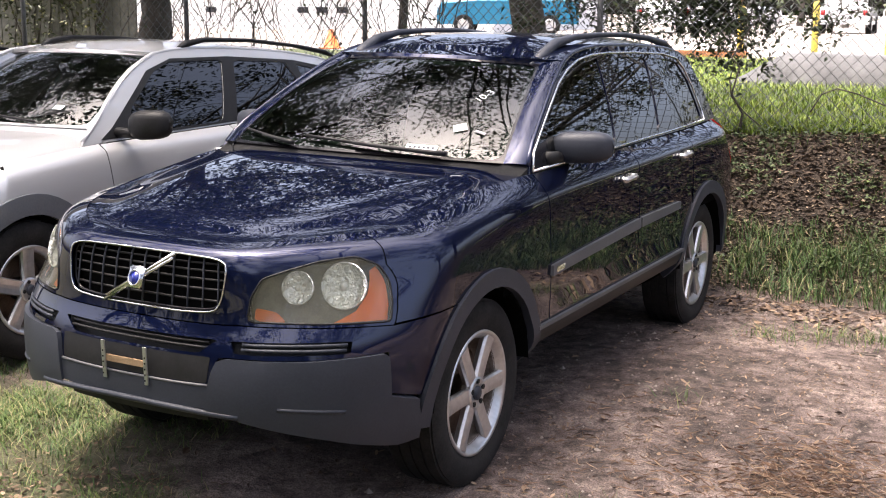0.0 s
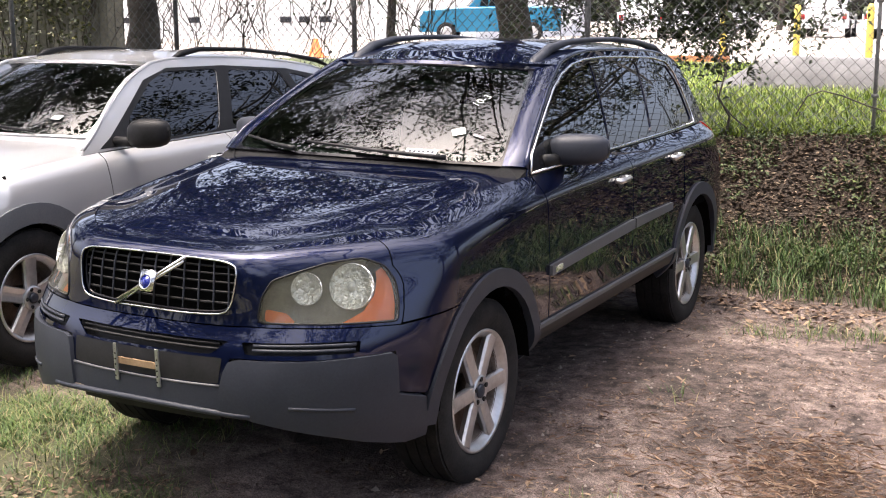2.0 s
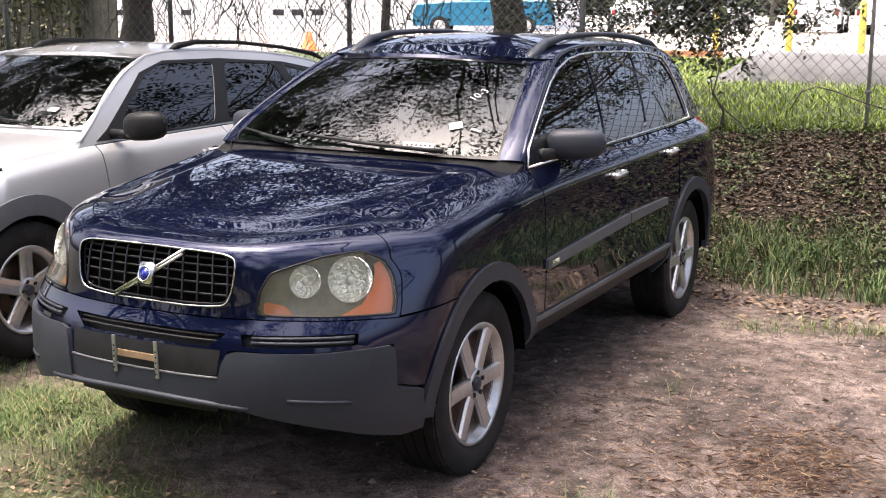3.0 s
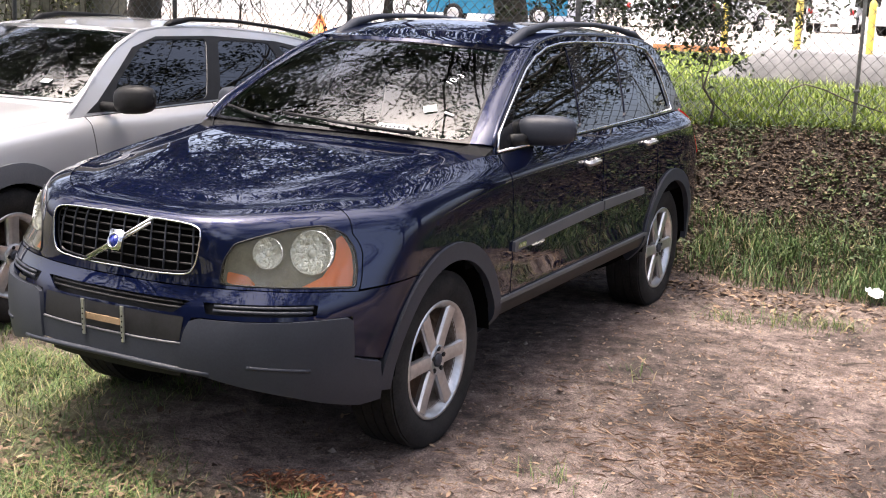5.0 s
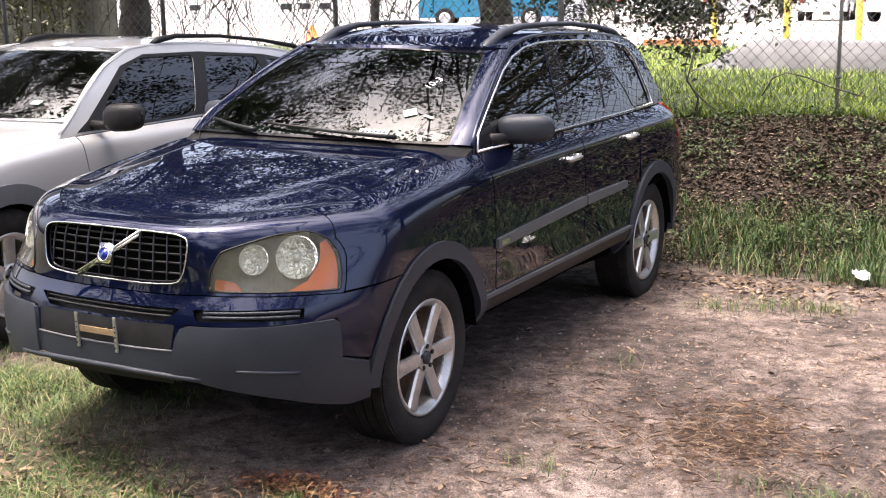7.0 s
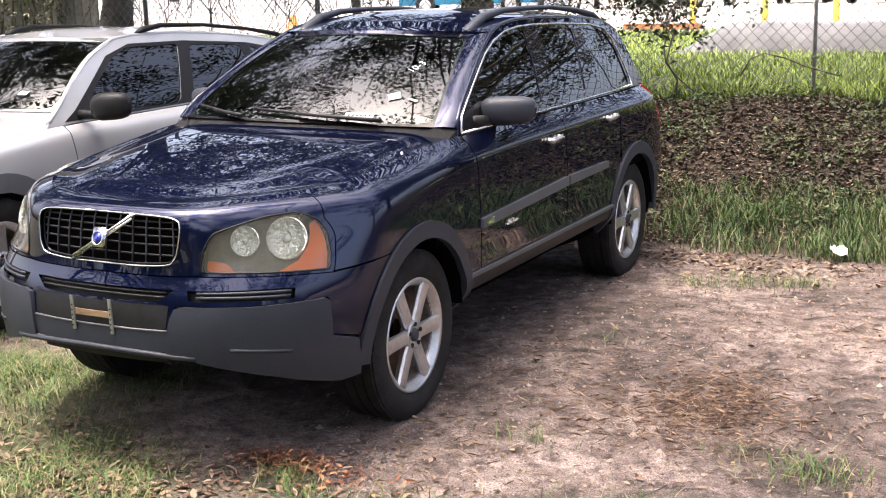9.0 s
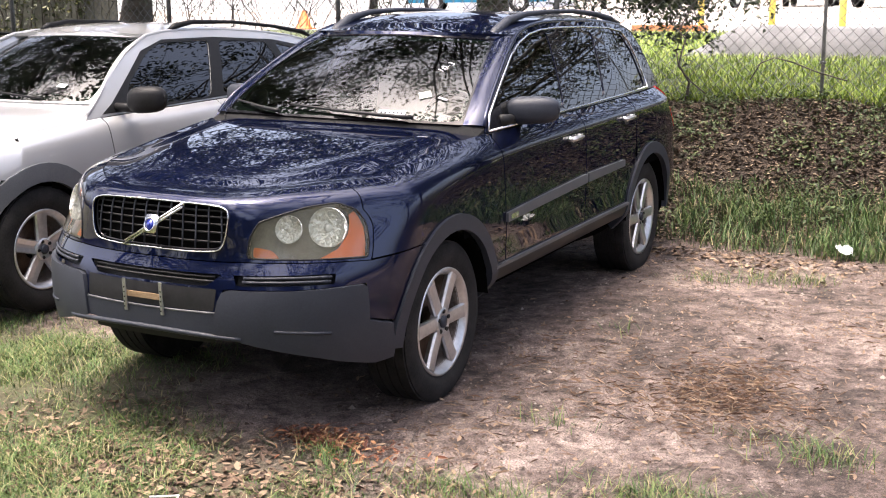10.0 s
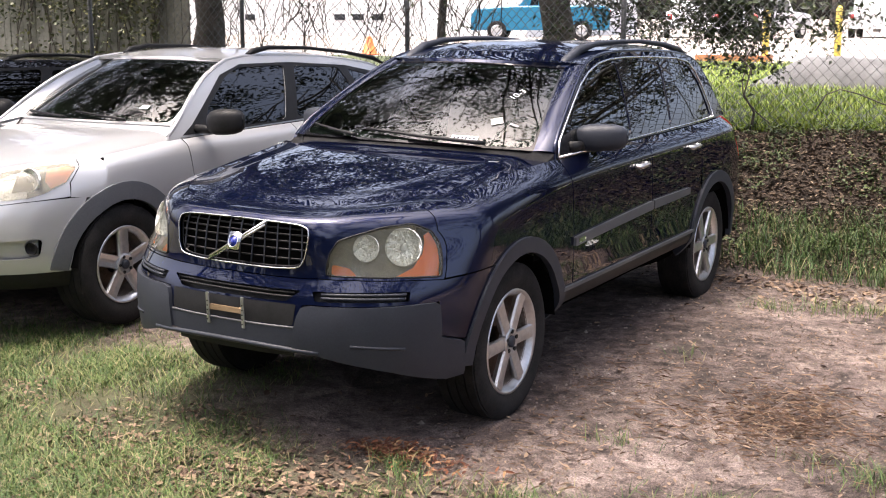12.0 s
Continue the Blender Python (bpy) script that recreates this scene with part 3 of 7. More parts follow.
# ---- a parked estate car, built round its shell ----
class Car:
    """Surfaces of one car: shell below the belt line, cabin sides, windscreen, roof and bonnet."""

    def __init__(self, c):
        self.c = c
        self.shell = Shell(c["rows"], c["side_y"])
        self.belt_x, self.belt_z = c["rows"][-1][4], c["rows"][-1][1]
        self.arch_edge = [(y, z) for y, z in c["pillar"]]
        self.roof_edge = [(y, z) for y, z in c["roofline"]]

    def cabin_x(self, y, z):
        dz = z - soft_table(self.belt_z, y)
        return soft_table(self.belt_x, y) - self.c["lean"] * dz - 0.25 * dz * abs(dz)

    def cabin(self, y, z):
        return np.array((self.cabin_x(y, z), y, z))

    def along(self, line, s):
        pts = [np.array(p, float) for p in line]
        return curve_at(pts, s * (len(pts) - 1))

    def screen(self, a, s):
        """The windscreen: a across from -1 to 1, s up from 0 to 1."""
        x, y, z = self.screen_edge(s)
        k = 1 - a * a
        return np.array((a * x, y - self.c["bow"] * k, z + k * (0.010 + 0.006 * s)))

    def screen_edge(self, s):
        """The windscreen's side edge, from the cowl up to the roof, slightly arched."""
        lo, hi = (np.array(p) for p in self.c["screen"])
        return lo + (hi - lo) * s + np.array((0.012, -0.02, 0.022)) * 4 * s * (1 - s)

    def roof(self, a, s):
        y, z = self.along(self.roof_edge, s)
        k = 1 - a * a
        ahead = self.c["screen"][1][1] + 0.012 - self.roof_edge[0][0]
        bow = (self.c["bow"] - (ahead * (1 - abs(a) ** 7) / k if k > 1e-6 else 0)) * (1 - min(1, s / 0.25)) - 0.10 * max(0, (s - 0.85) / 0.15)
        crown = 0.014 + (self.c["crown"] - 0.014) * smoothstep(0, 0.3, s)
        return np.array((a * (self.cabin_x(y, z) - 0.004), y - bow * k, z + crown * (1 - abs(a) ** 2.4)))

    def hood_edge(self):
        """Plan of the bonnet's edge, from the middle of the nose to the windscreen's corner."""
        top = self.shell.rows[-1]
        return [curve_at(top, u) for u in np.arange(0, 7.01, 0.25)] + [curve_at(top, u) for u in np.arange(7.25, 9.2, 0.25)]

    def hood(self, x, y):
        c = self.c
        zc = soft_table(c["hood_mid"], y, 0.1)
        ax = abs(x)
        xc = lerp_table(c["crease"], y)
        d = [(math.hypot(p[0] - ax, p[1] - y), p[2]) for p in self._fine_edge]
        near, ze = min(d)
        e = math.exp(-((near / c["roll"]) ** 2))
        # flat inside the crease, falling away from it to the edge
        w = max(0.0, ax - xc) / (max(0.0, ax - xc) + near + 1e-6)
        z = (zc - 0.05 * min(ax, xc) ** 2) * (1 - w ** 1.25) + ze * w ** 1.25
        return np.array((x, y, z * (1 - e) + (ze - 0.002) * e))

    def build(self, root):
        c, S = self.c, self.shell
        body = c["paint"]
        both = (1, -1)
        side = lambda pts: [S.side(y, z) for y, z in pts]
        last = S.m - 1
        self._edge = self.hood_edge()
        top = S.rows[-1]
        self._fine_edge = [curve_at(top, u) for u in np.arange(0, 9.2, 0.04)]
        st = (0.22, 0.3)

        def arch(y0, z0, r, a0=-35, a1=215, n=22):
            return [(y0 + r * math.cos(radians(a0 + (a1 - a0) * i / n)), z0 + r * math.sin(radians(a0 + (a1 - a0) * i / n))) for i in range(n + 1)]

        yF, yR, zh = c["axle_f"], c["axle_r"], c["hub_z"]
        rO = c["arch_r"]
        # dark inner shell, so that no gap shows through the car
        rows_v, rows_f = [], []
        us, vs = np.arange(0, S.n - 0.99, 0.5), np.arange(0, last + 0.01, 0.5)
        for u in us:
            for v in vs:
                p, n = S.at(u, v), S.normal(u, v)
                rows_v.append(p - n * 0.022 * np.sign(n[0] * p[0] + n[1] * (p[1] - 1.4) + 1e-9))
        for i in range(len(us) - 1):
            for j in range(len(vs) - 1):
                q = (i * len(vs) + j, (i + 1) * len(vs) + j, (i + 1) * len(vs) + j + 1, i * len(vs) + j + 1)
                mid = sum(rows_v[k] for k in q) / 4
                if all(math.hypot(rows_v[k][1] - yy, rows_v[k][2] - zh) > rO - 0.06 for k in q for yy in (yF, yR)) and not (mid[1] < c["nose_open"] and mid[0] < 0.9) and not (mid[1] < -0.35 and mid[2] < 0.45):
                    rows_f.append(q)
        vv = rows_v + [p * (-1, 1, 1) for p in rows_v]
        nn = len(rows_v)
        raw("inner_shell", vv, rows_f + [tuple(k + nn for k in f[::-1]) for f in rows_f], M_DARK, root, "dark inner body", True)
        bm = bmesh.new()
        box(bm, (1.4, c["tail_y"] - c["nose_y"] - 0.9, 0.06), (0, (c["tail_y"] + c["nose_y"]) / 2 + 0.12, 0.36))
        box(bm, (1.3, 0.9, 0.25), (0, yF, 0.42))
        box(bm, (1.1, 0.7, 0.2), (0, yR + 0.3, 0.35))
        for yy in (yF, yR):
            box(bm, (1.5, 0.10, 0.10), (0, yy, 0.34))
        part("underbody", bm, M_DARK, root, "dark underbody and axles", False)
        for yy in (yF, yR):
            for s in both:
                v, f = [], []
                for i in range(15):
                    a = radians(6 + 168 * i / 14)
                    for x in (0.56, S.rows[4][8][0] - 0.02):
                        v.append((x * s, yy + (rO - 0.015) * math.cos(a), zh + (rO - 0.015) * math.sin(a)))
                f = [(2 * i, 2 * i + 1, 2 * i + 3, 2 * i + 2) for i in range(14)]
                raw("wheel_well", v, f, M_DARK, root, "", True)

        # side panels, parted by shut lines
        zb = lambda y: soft_table(self.belt_z, y) - 0.004
        g = 0.004
        d0, d1, d2, d3 = c["doors"]
        sill = c["sill_z"]
        fa = c["fender_front"]
        cut = [p for p in arch(yF, zh, rO, 0, 180) if p[1] >= fa[0][1] or p[0] > yF]
        rear_leg = [(yF + rO * 0.98, zh - 0.08)]
        def on_top(y):
            """(u, v) on the shell's top edge at y."""
            lo, hi = 3.0, float(S.n - 4)
            for _ in range(40):
                mid = (lo + hi) / 2
                lo, hi = (mid, hi) if S.at(mid, last)[1] < y else (lo, mid)
            return (lo, last)
        hoodline = [on_top(y) for y in np.linspace(c["fender_top"], d0 - g, 8)]
        fender = cut[::-1] + rear_leg + [(yF + rO + 0.02, sill), (d0 - g + 0.02, sill), (d0 - g + 0.03, 0.62), (d0 - g, zb(d0) - 0.07)]
        panel("fender", [S.side(y, z) for y, z in fender] + hoodline[::-1] + c["fender_nose"], S.at, st, body, root, sides=both, offset=0, thick=0.004)
        fd = [(d0 + 0.03, sill), (d1 - g, sill)] + [(d1 - g, zb(d1))] + [(y, zb(y)) for y in np.linspace(d1 - 0.2, d0 + 0.1, 4)] + [(d0 + g, zb(d0)), (d0 + g, zb(d0) - 0.07), (d0 + g + 0.03, 0.62)]
        fdoor = [panel("front_door", side(fd), S.at, st, body, root, sides=(s,), thick=0.004)[0] for s in both]
        cutr = arch(yR, zh, rO, 0, 180)
        rd = [(d1 + g, sill), (yR - rO - 0.03, sill), (yR - rO, zh)] + [p for p in cutr[::-1] if p[0] < d2 - g] + [(d2 - g, 1.0), (d2 - g, zb(d2))] + [(y, zb(y)) for y in np.linspace(d2 - 0.2, d1 + 0.1, 3)] + [(d1 + g, zb(d1))]
        rdoor = [panel("rear_door", side(rd), S.at, st, body, root, sides=(s,), thick=0.004)[0] for s in both]
        ty = c["tail_y"] - 0.18
        qp = [(d2 + g, 0.995)] + [p for p in cutr[::-1] if p[0] > d2 + g] + [(yR + rO, zh), (yR + rO + 0.02, 0.42), (ty - 0.06, 0.45), (ty, 0.75), (ty, 1.0), (ty - 0.02, zb(ty) - 0.01)] + [(y, zb(y)) for y in np.linspace(ty - 0.15, d2 + 0.1, 4)] + [(d2 + g, zb(d2))]
        panel("rear_quarter", side(qp), S.at, st, body, root, sides=both, thick=0.004)
        un = S.n - 1
        u_t = S.side(ty + 0.004, 0.9)[0]
        tail = [(u_t, 1.6), (un, 1.6), (un, last), (u_t, last)]
        panel("tailgate", tail, S.at, st, body, root, sides=both, thick=0.004)
        panel("rear_bumper", [(u_t - 0.05, 1.4), (un, 1.4), (un, 4.2), (u_t - 0.05, 4.2)], S.at, st, M_CLAD, root, "grey plastic rear bumper", both, offset=0.02, thick=0.02)
        panel("tail_light", [(u_t - 0.22, last - 3.4), (u_t + 0.9, last - 3.4), (u_t + 0.8, last - 0.3), (u_t - 0.12, last - 0.4)], S.at, st, M_RED, root, "red tail light", both, offset=0.012, thick=0.02)

        # cabin sides with window openings
        roofpts = [tuple(self.along(self.roof_edge, s)) for s in np.linspace(0, 1, 15)]
        pill = [tuple(self.along(self.arch_edge, s)) for s in np.linspace(0, 1, 9)]
        y0, y1 = pill[0][0] - 0.02, c["dpillar_y"]
        frame_line = [(y0, zb(y0) + 0.006)] + pill + roofpts[1:] + c["dpillar"] + [(y, zb(y) + 0.006) for y in np.linspace(y1, y0 + 0.1, 14)]
        wins = [soft_corners(w, 0.10, 3) for w in c["windows"]]
        place = lambda y, z: self.cabin(y, z)
        sgn = self._flip(place, (1.5, 1.3))
        panel("cabin_frame", frame_line, place, (0.12, 0.06), body, root, sides=both, holes=wins, flip=sgn, thick=0.02)
        # black surround of the windows, a touch proud of the frame
        dlo = c["dlo"]
        panel("window_surround", dlo, place, (0.12, 0.06), c["surround"], root, "gloss black window surround", both, holes=wins, flip=sgn, offset=0.003, thick=0.004)
        for w, m in zip(wins, c["window_glass"]):
            panel("side_window", w, place, (0.15, 0.08), m, root, "dark tinted side window", both, flip=sgn, offset=-0.004)
        if c.get("chrome"):
            loop = [Vector(self.cabin(y, z)) + Vector((0.006, 0, 0.001)) for y, z in dlo] 
            for s in both:
                v, f = [], []
                pts = [Vector((p.x * s, p.y, p.z)) for p in loop]
                tube_into(v, f, pts + [pts[0]], 0.006, 6)
                raw("chrome_trim", v, f, M_CHROME, root, "bright chrome window trim", True)

        # bonnet
        edge = [(p[0], p[1]) for p in self._edge]
        yb = c["hood_back"]
        inner = [(x * 0.994, y + 0.004 * (1 - abs(x))) for x, y in edge if y < yb(x) - 0.02]
        xw = inner[-1][0]
        back = [(x, yb(x)) for x in np.linspace(xw, -xw, 13)]
        hood_line = inner + back + [(-x, y) for x, y in inner[:0:-1]]
        flip = self._flip_z(lambda x, y: self.hood(x, y), (0.1, -0.2))
        panel("bonnet", hood_line, lambda x, y: self.hood(x, y), (0.045, 0.045), body, root, flip=flip, thick=0.012)
        # cowl between bonnet and windscreen
        v, f = [], []
        for k, a in enumerate(np.linspace(-1, 1, 21)):
            p = self.screen(a * 1.0, 0.0)
            x = p[0]
            q = self.hood(x * 0.97, yb(x) - 0.01)
            v += [tuple(p + (0, 0.03, 0.006)), tuple((p + q) / 2 - (0, 0, 0.012)), (x, yb(x) - 0.05, q[2] - 0.03)]
        for k in range(20):
            for j in range(2):
                f.append((3 * k + j, 3 * k + j + 1, 3 * k + j + 4, 3 * k + j + 3))
        raw("cowl_panel", v, f, c["foot"], root, "black plastic cowl below the windscreen", True)

        # windscreen and roof
        flip = self._flip_z(self.screen, (0.1, 0.5))
        a0, s0, s1 = 0.985, 0.02, 0.975
        glass_line = soft_corners([(-a0, s0), (a0, s0), (a0 - 0.005, s1), (-a0 + 0.005, s1)], 0.06, 3)
        # faces of the front pillars, between cabin side and windscreen
        def pillar_face(q, s):
            a, b = self.cabin(*self.along(self.arch_edge, s)), self.screen_edge(s)
            p = a * (1 - q) + b * q
            return p + np.array((0.35, -0.9, 0.45)) * 0.010 * 4 * q * (1 - q)
        fl = self._flip_z(pillar_face, (0.5, 0.5))
        panel("front_pillar", [(0, 0), (1, 0), (1, 1), (0, 1)], pillar_face, (0.2, 0.12), body, root, sides=both, flip=fl, thick=0.01)
        panel("windscreen_frame", [(-1, 0), (1, 0), (1, 1), (-1, 1)], self.screen, (0.1, 0.1), c.get("screen_frame", body), root, holes=[glass_line], flip=flip, thick=0.02)
        panel("windscreen", glass_line, self.screen, (0.1, 0.1), M_WINDSHIELD, root, "windscreen with sky and tree reflections", flip=flip, offset=-0.002)
        frit = soft_corners([(-a0 + 0.03, s0 + 0.07), (a0 - 0.03, s0 + 0.07), (a0 - 0.04, s1 - 0.05), (-a0 + 0.04, s1 - 0.05)], 0.06, 3)
        panel("windscreen_border", glass_line, self.screen, (0.1, 0.1), M_BLACK, root, "black border of the windscreen", holes=[frit], flip=flip, offset=-0.006)
        flip = self._flip_z(self.roof, (0.1, 0.5))
        # header between windscreen and roof, and the corners at the foot of the pillars
        def header(a, q):
            return self.screen(a, 1.0) * (1 - q) + self.roof(a, 0.0) * q
        panel("roof_header", [(-1, 0), (1, 0), (1, 1), (-1, 1)], header, (0.1, 0.5), body, root, flip=self._flip_z(header, (0.1, 0.5)), offset=-0.001)
        for s in both:
            e0, p0 = self.screen_edge(0.0), self.cabin(*self.arch_edge[0])
            ring = [e0 + (0.01, 0.02, 0.004), p0 + (0.0, 0.03, 0.004), self.cabin(p0[1] + 0.08, zb(p0[1] + 0.08) + 0.004), np.array((soft_table(self.belt_x, p0[1] - 0.04), p0[1] - 0.04, zb(p0[1] - 0.04))), np.array((back[0][0], back[0][1] - 0.02, self.hood(back[0][0], back[0][1] - 0.02)[2] - 0.004)), np.array((back[1][0], back[1][1] - 0.02, self.hood(*back[1])[2] - 0.004))]
            raw("pillar_foot", [tuple(p * (s, 1, 1)) for p in ring], [tuple(range(6)) if s < 0 else tuple(range(5, -1, -1))], c["foot"], root)
        panel("roof", [(-1, 0), (1, 0), (1, 1), (-1, 1)], self.roof, (0.1, 0.06), body, root, flip=flip, thick=0.02)
        # rounded joint between roof, pillars and cabin sides
        for s in both:
            pts = [Vector(self.cabin(*p)) for p in pill + roofpts[1:]]
            v, f = [], []
            tube_into(v, f, [Vector(((p.x - 0.008) * s, p.y, p.z - 0.006)) for p in pts], 0.014, 8)
            raw("roof_gutter", v, f, body, root, "", True)
        # tail of the cabin
        v, f = [], []
        ds = c["dpillar"]
        ring = [roofpts[-1]] + ds + [(y1, zb(y1) + 0.006)]
        for y, z in ring:
            x = self.cabin_x(y, z)
            v += [(x * q, y + 0.12 * (1 - q * q), z + 0.012 * (1 - q * q)) for q in np.linspace(-1, 1, 9)]
        for i in range(len(ring) - 1):
            for k in range(8):
                f.append((i * 9 + k, i * 9 + k + 1, (i + 1) * 9 + k + 1, (i + 1) * 9 + k))
        raw("rear_window", v, f, M_DARKTINT, root, "dark rear window", True)

        # roof rails
        for s in both:
            rail = [(x * s, y, z) for x, y, z in c["rail"]]
            w = c["rail_w"]
            strip("roof_rail", rail, w, [q * 0.85 for q in w], c["rail_mat"], root, "dark grey roof rail")
        if c.get("rail_mid"):
            for s in both:
                x, y, z = c["rail_mid"]
                bm = bmesh.new()
                box(bm, (0.03, 0.10, 0.07), (x * s, y, z), bevel=0.008)
                part("rail_foot", bm, c["rail_mat"], root)

        # wheels
        for yy in (yF, yR):
            for s in both:
                build_wheel(root, (c["wheel_x"] * s, yy, zh), s, c["tyre_r"], c["rim_r"], c["spokes"], c["spoke_w"], c["wheel_turn"], width=0.25, rim_mat=c.get("rim_mat"), twin=c.get("twin", False))

        # grey arch lips, sills
        if c["arch_clad"]:
            for yy, aa in ((yF, c["arch_span_f"]), (yR, c["arch_span_r"])):
                outer = arch(yy, zh + 0.01, rO + c["arch_w"], aa[0], aa[1])
                innr = arch(yy, zh, rO - 0.004, aa[0], aa[1])
                ring = [S.side(y, z) for y, z in outer + innr[::-1]]
                panel("arch_moulding", ring, S.at, (0.15, 0.2), c["clad"], root, "grey plastic wheel arch moulding", both, offset=0.014, thick=0.035)
        for f0, f1, z0, z1, m, off in c["sills"]:
            panel("sill_moulding", side([(f0, z0), (f1, z0), (f1, z1), (f0, z1)]), S.at, (0.3, 0.2), m, root, "grey plastic sill", both, offset=off, thick=0.03)
        for k, (ym0, ym1, zm0, zm1) in enumerate(c["mouldings"]):
            for s, doors in zip(both, zip(fdoor, rdoor)):
                line = soft_corners(side([(ym0, zm0[0]), (ym1, zm0[1]), (ym1, zm1[1]), (ym0, zm1[0])]), 0.04, 2)
                strip_ = panel("door_moulding", line, S.at, (0.4, 0.15), M_MOULD, doors[k], "grey rub strip", (s,), offset=0.016, thick=0.016)[0]
                if k == 0 and c["chrome"]:
                    tag = side([(ym0 + 0.03, zm0[0] + 0.010), (ym0 + 0.115, zm0[0] + 0.013), (ym0 + 0.115, zm1[0] - 0.008), (ym0 + 0.03, zm1[0] - 0.011)])
                    panel("moulding_badge", tag, S.at, (0.4, 0.15), M_CHROME, strip_, "small bright badge", (s,), offset=0.018)
        # door handles
        for k, (yh, z, tilt) in enumerate(c["handles"]):
            for s, doors in zip(both, zip(fdoor, rdoor)):
                uv = S.side(yh, z)
                p = S.at(*uv)
                bm = bmesh.new()
                x = p[0] * s
                box(bm, (0.022, 0.17, 0.030), (x + 0.030 * s, yh, z), (tilt, 0, 0), 0.010)
                box(bm, (0.035, 0.026, 0.026), (x + 0.012 * s, yh - 0.065, z - 0.001), (0, 0, 0), 0.006)
                box(bm, (0.035, 0.026, 0.026), (x + 0.012 * s, yh + 0.065, z + 0.001), (0, 0, 0), 0.006)
                part("door_handle", bm, c["handle_mat"], doors[k], "door handle")
                # flat black patch that paints the shade of the hollow behind the handle
                cup = [S.side(yh + 0.055 * math.cos(a), z - 0.012 + 0.032 * math.sin(a)) for a in np.linspace(0, 2 * math.pi, 14)[:-1]]
                panel("handle_recess", cup, S.at, (0.1, 0.1), M_BLACK, doors[k], "", (s,), offset=0.003)
        # door mirrors
        for s in both:
            x, y, z = c["mirror"]
            L, D, H = c["mirror_size"]
            # a rounded shell: squarish sections that close at both ends
            bm = bmesh.new()
            rings = []
            for q in (0.0, 0.02, 0.06, 0.14, 0.28, 0.5, 0.72, 0.86, 0.94, 0.98, 1.0):
                e = abs(2 * q - 1)
                k = max(0.02, (1 - e ** 3.6) ** (1 / 2.6))
                tall, deep = (0.5 + 0.06 * (1 - q)) * H * k, 0.5 * D * k * (1.0 if q < 0.6 else 1.0 - 0.35 * (q - 0.6))
                ring = []
                for i in range(20):
                    a = 2 * math.pi * i / 20
                    ca, sa = math.cos(a), math.sin(a)
                    ring.append(bm.verts.new(((q - 0.5) * L, deep * math.copysign(abs(ca) ** 0.75, ca) + 0.05 * (q - 0.2) * (0.7 - 0.3 * ca), tall * math.copysign(abs(sa) ** 0.70, sa) + 0.012 * q)))
                rings.append(ring)
            for ra, rb in zip(rings, rings[1:]):
                for i in range(20):
                    bm.faces.new((ra[i], ra[(i + 1) % 20], rb[(i + 1) % 20], rb[i]))
            bm.faces.new(rings[0])
            bm.faces.new(rings[-1])
            bmesh.ops.recalc_face_normals(bm, faces=bm.faces)
            bmesh.ops.transform(bm, matrix=Matrix.Diagonal((s, 1, 1, 1)), verts=bm.verts)
            bmesh.ops.transform(bm, matrix=Matrix.Translation((x * s, y, z)), verts=bm.verts)
            bmesh.ops.recalc_face_normals(bm, faces=bm.faces)
            mir = part("door_mirror", bm, c["mirror_mat"], root, "dark grey door mirror")
            bm = bmesh.new()
            box(bm, (L * 0.62, 0.006, H * 0.56), ((x - 0.02) * s, y + D * 0.5 + 0.010, z), (0, 0, 0), 0.002)
            part("mirror_glass", bm, M_CHROME, mir, "mirror glass")
            foot = self.cabin(*c["mirror_foot"])
            tube("mirror_arm", [(foot[0] * s, foot[1], foot[2]), ((x - L * 0.3) * s, y, z - H * 0.30)], [0.03, 0.026], M_BLACK, mir)
        # interior
        self.interior(root)

    def interior(self, root):
        c = self.c
        yb, zf = c["seat_y"], 0.62
        bm = bmesh.new()
        box(bm, (1.42, 0.50, 0.10), (0, c["dash_y"], c["dash_z"]), (6, 0, 0), 0.04)
        box(bm, (1.40, 0.16, 0.42), (0, c["dash_y"] + 0.22, c["dash_z"] - 0.20), (0, 0, 0), 0.05)
        box(bm, (0.40, 0.26, 0.05), (0.36, c["dash_y"] + 0.10, c["dash_z"] + 0.055), (8, 0, 0), 0.025)
        part("dashboard", bm, M_DASH, root, "grey-green dashboard")
        bm = bmesh.new()
        box(bm, (1.3, 3.0, 0.1), (0, 1.9, 0.5))
        part("cabin_floor", bm, M_DASH, root, "dark carpeted cabin floor", False)
        for x, y, wd in ((0.36, yb, 0.50), (-0.36, yb, 0.50), (0.38, yb + 0.95, 0.48), (-0.38, yb + 0.95, 0.48)):
            seat = new("seat")
            seat.parent = root
            for nm, size, at, turn in (("cushion", (wd, 0.50, 0.16), (x, y, zf + 0.05), (-6, 0, 0)), ("backrest", (wd, 0.14, 0.62), (x, y + 0.30, zf + 0.38), (14, 0, 0)), ("headrest", (0.28, 0.10, 0.20), (x, y + 0.41, zf + 0.76), (10, 0, 0))):
                bm = bmesh.new()
                box(bm, size, at, (-turn[0], 0, 0), 0.045)
                part(nm, bm, M_BEIGE, seat)
        v, f = [], []
        cx = 0.36
        ring = [Vector((cx + 0.185 * math.cos(a), c["dash_y"] + 0.34 + 0.06 * math.sin(a), c["dash_z"] + 0.02 + 0.175 * math.sin(a))) for a in np.linspace(0, 2 * math.pi, 25)]
        tube_into(v, f, ring, 0.016, 8, False)
        wheel = raw("steering_wheel", v, f, M_BLACK, root, "black steering wheel", True)
        bm = bmesh.new()
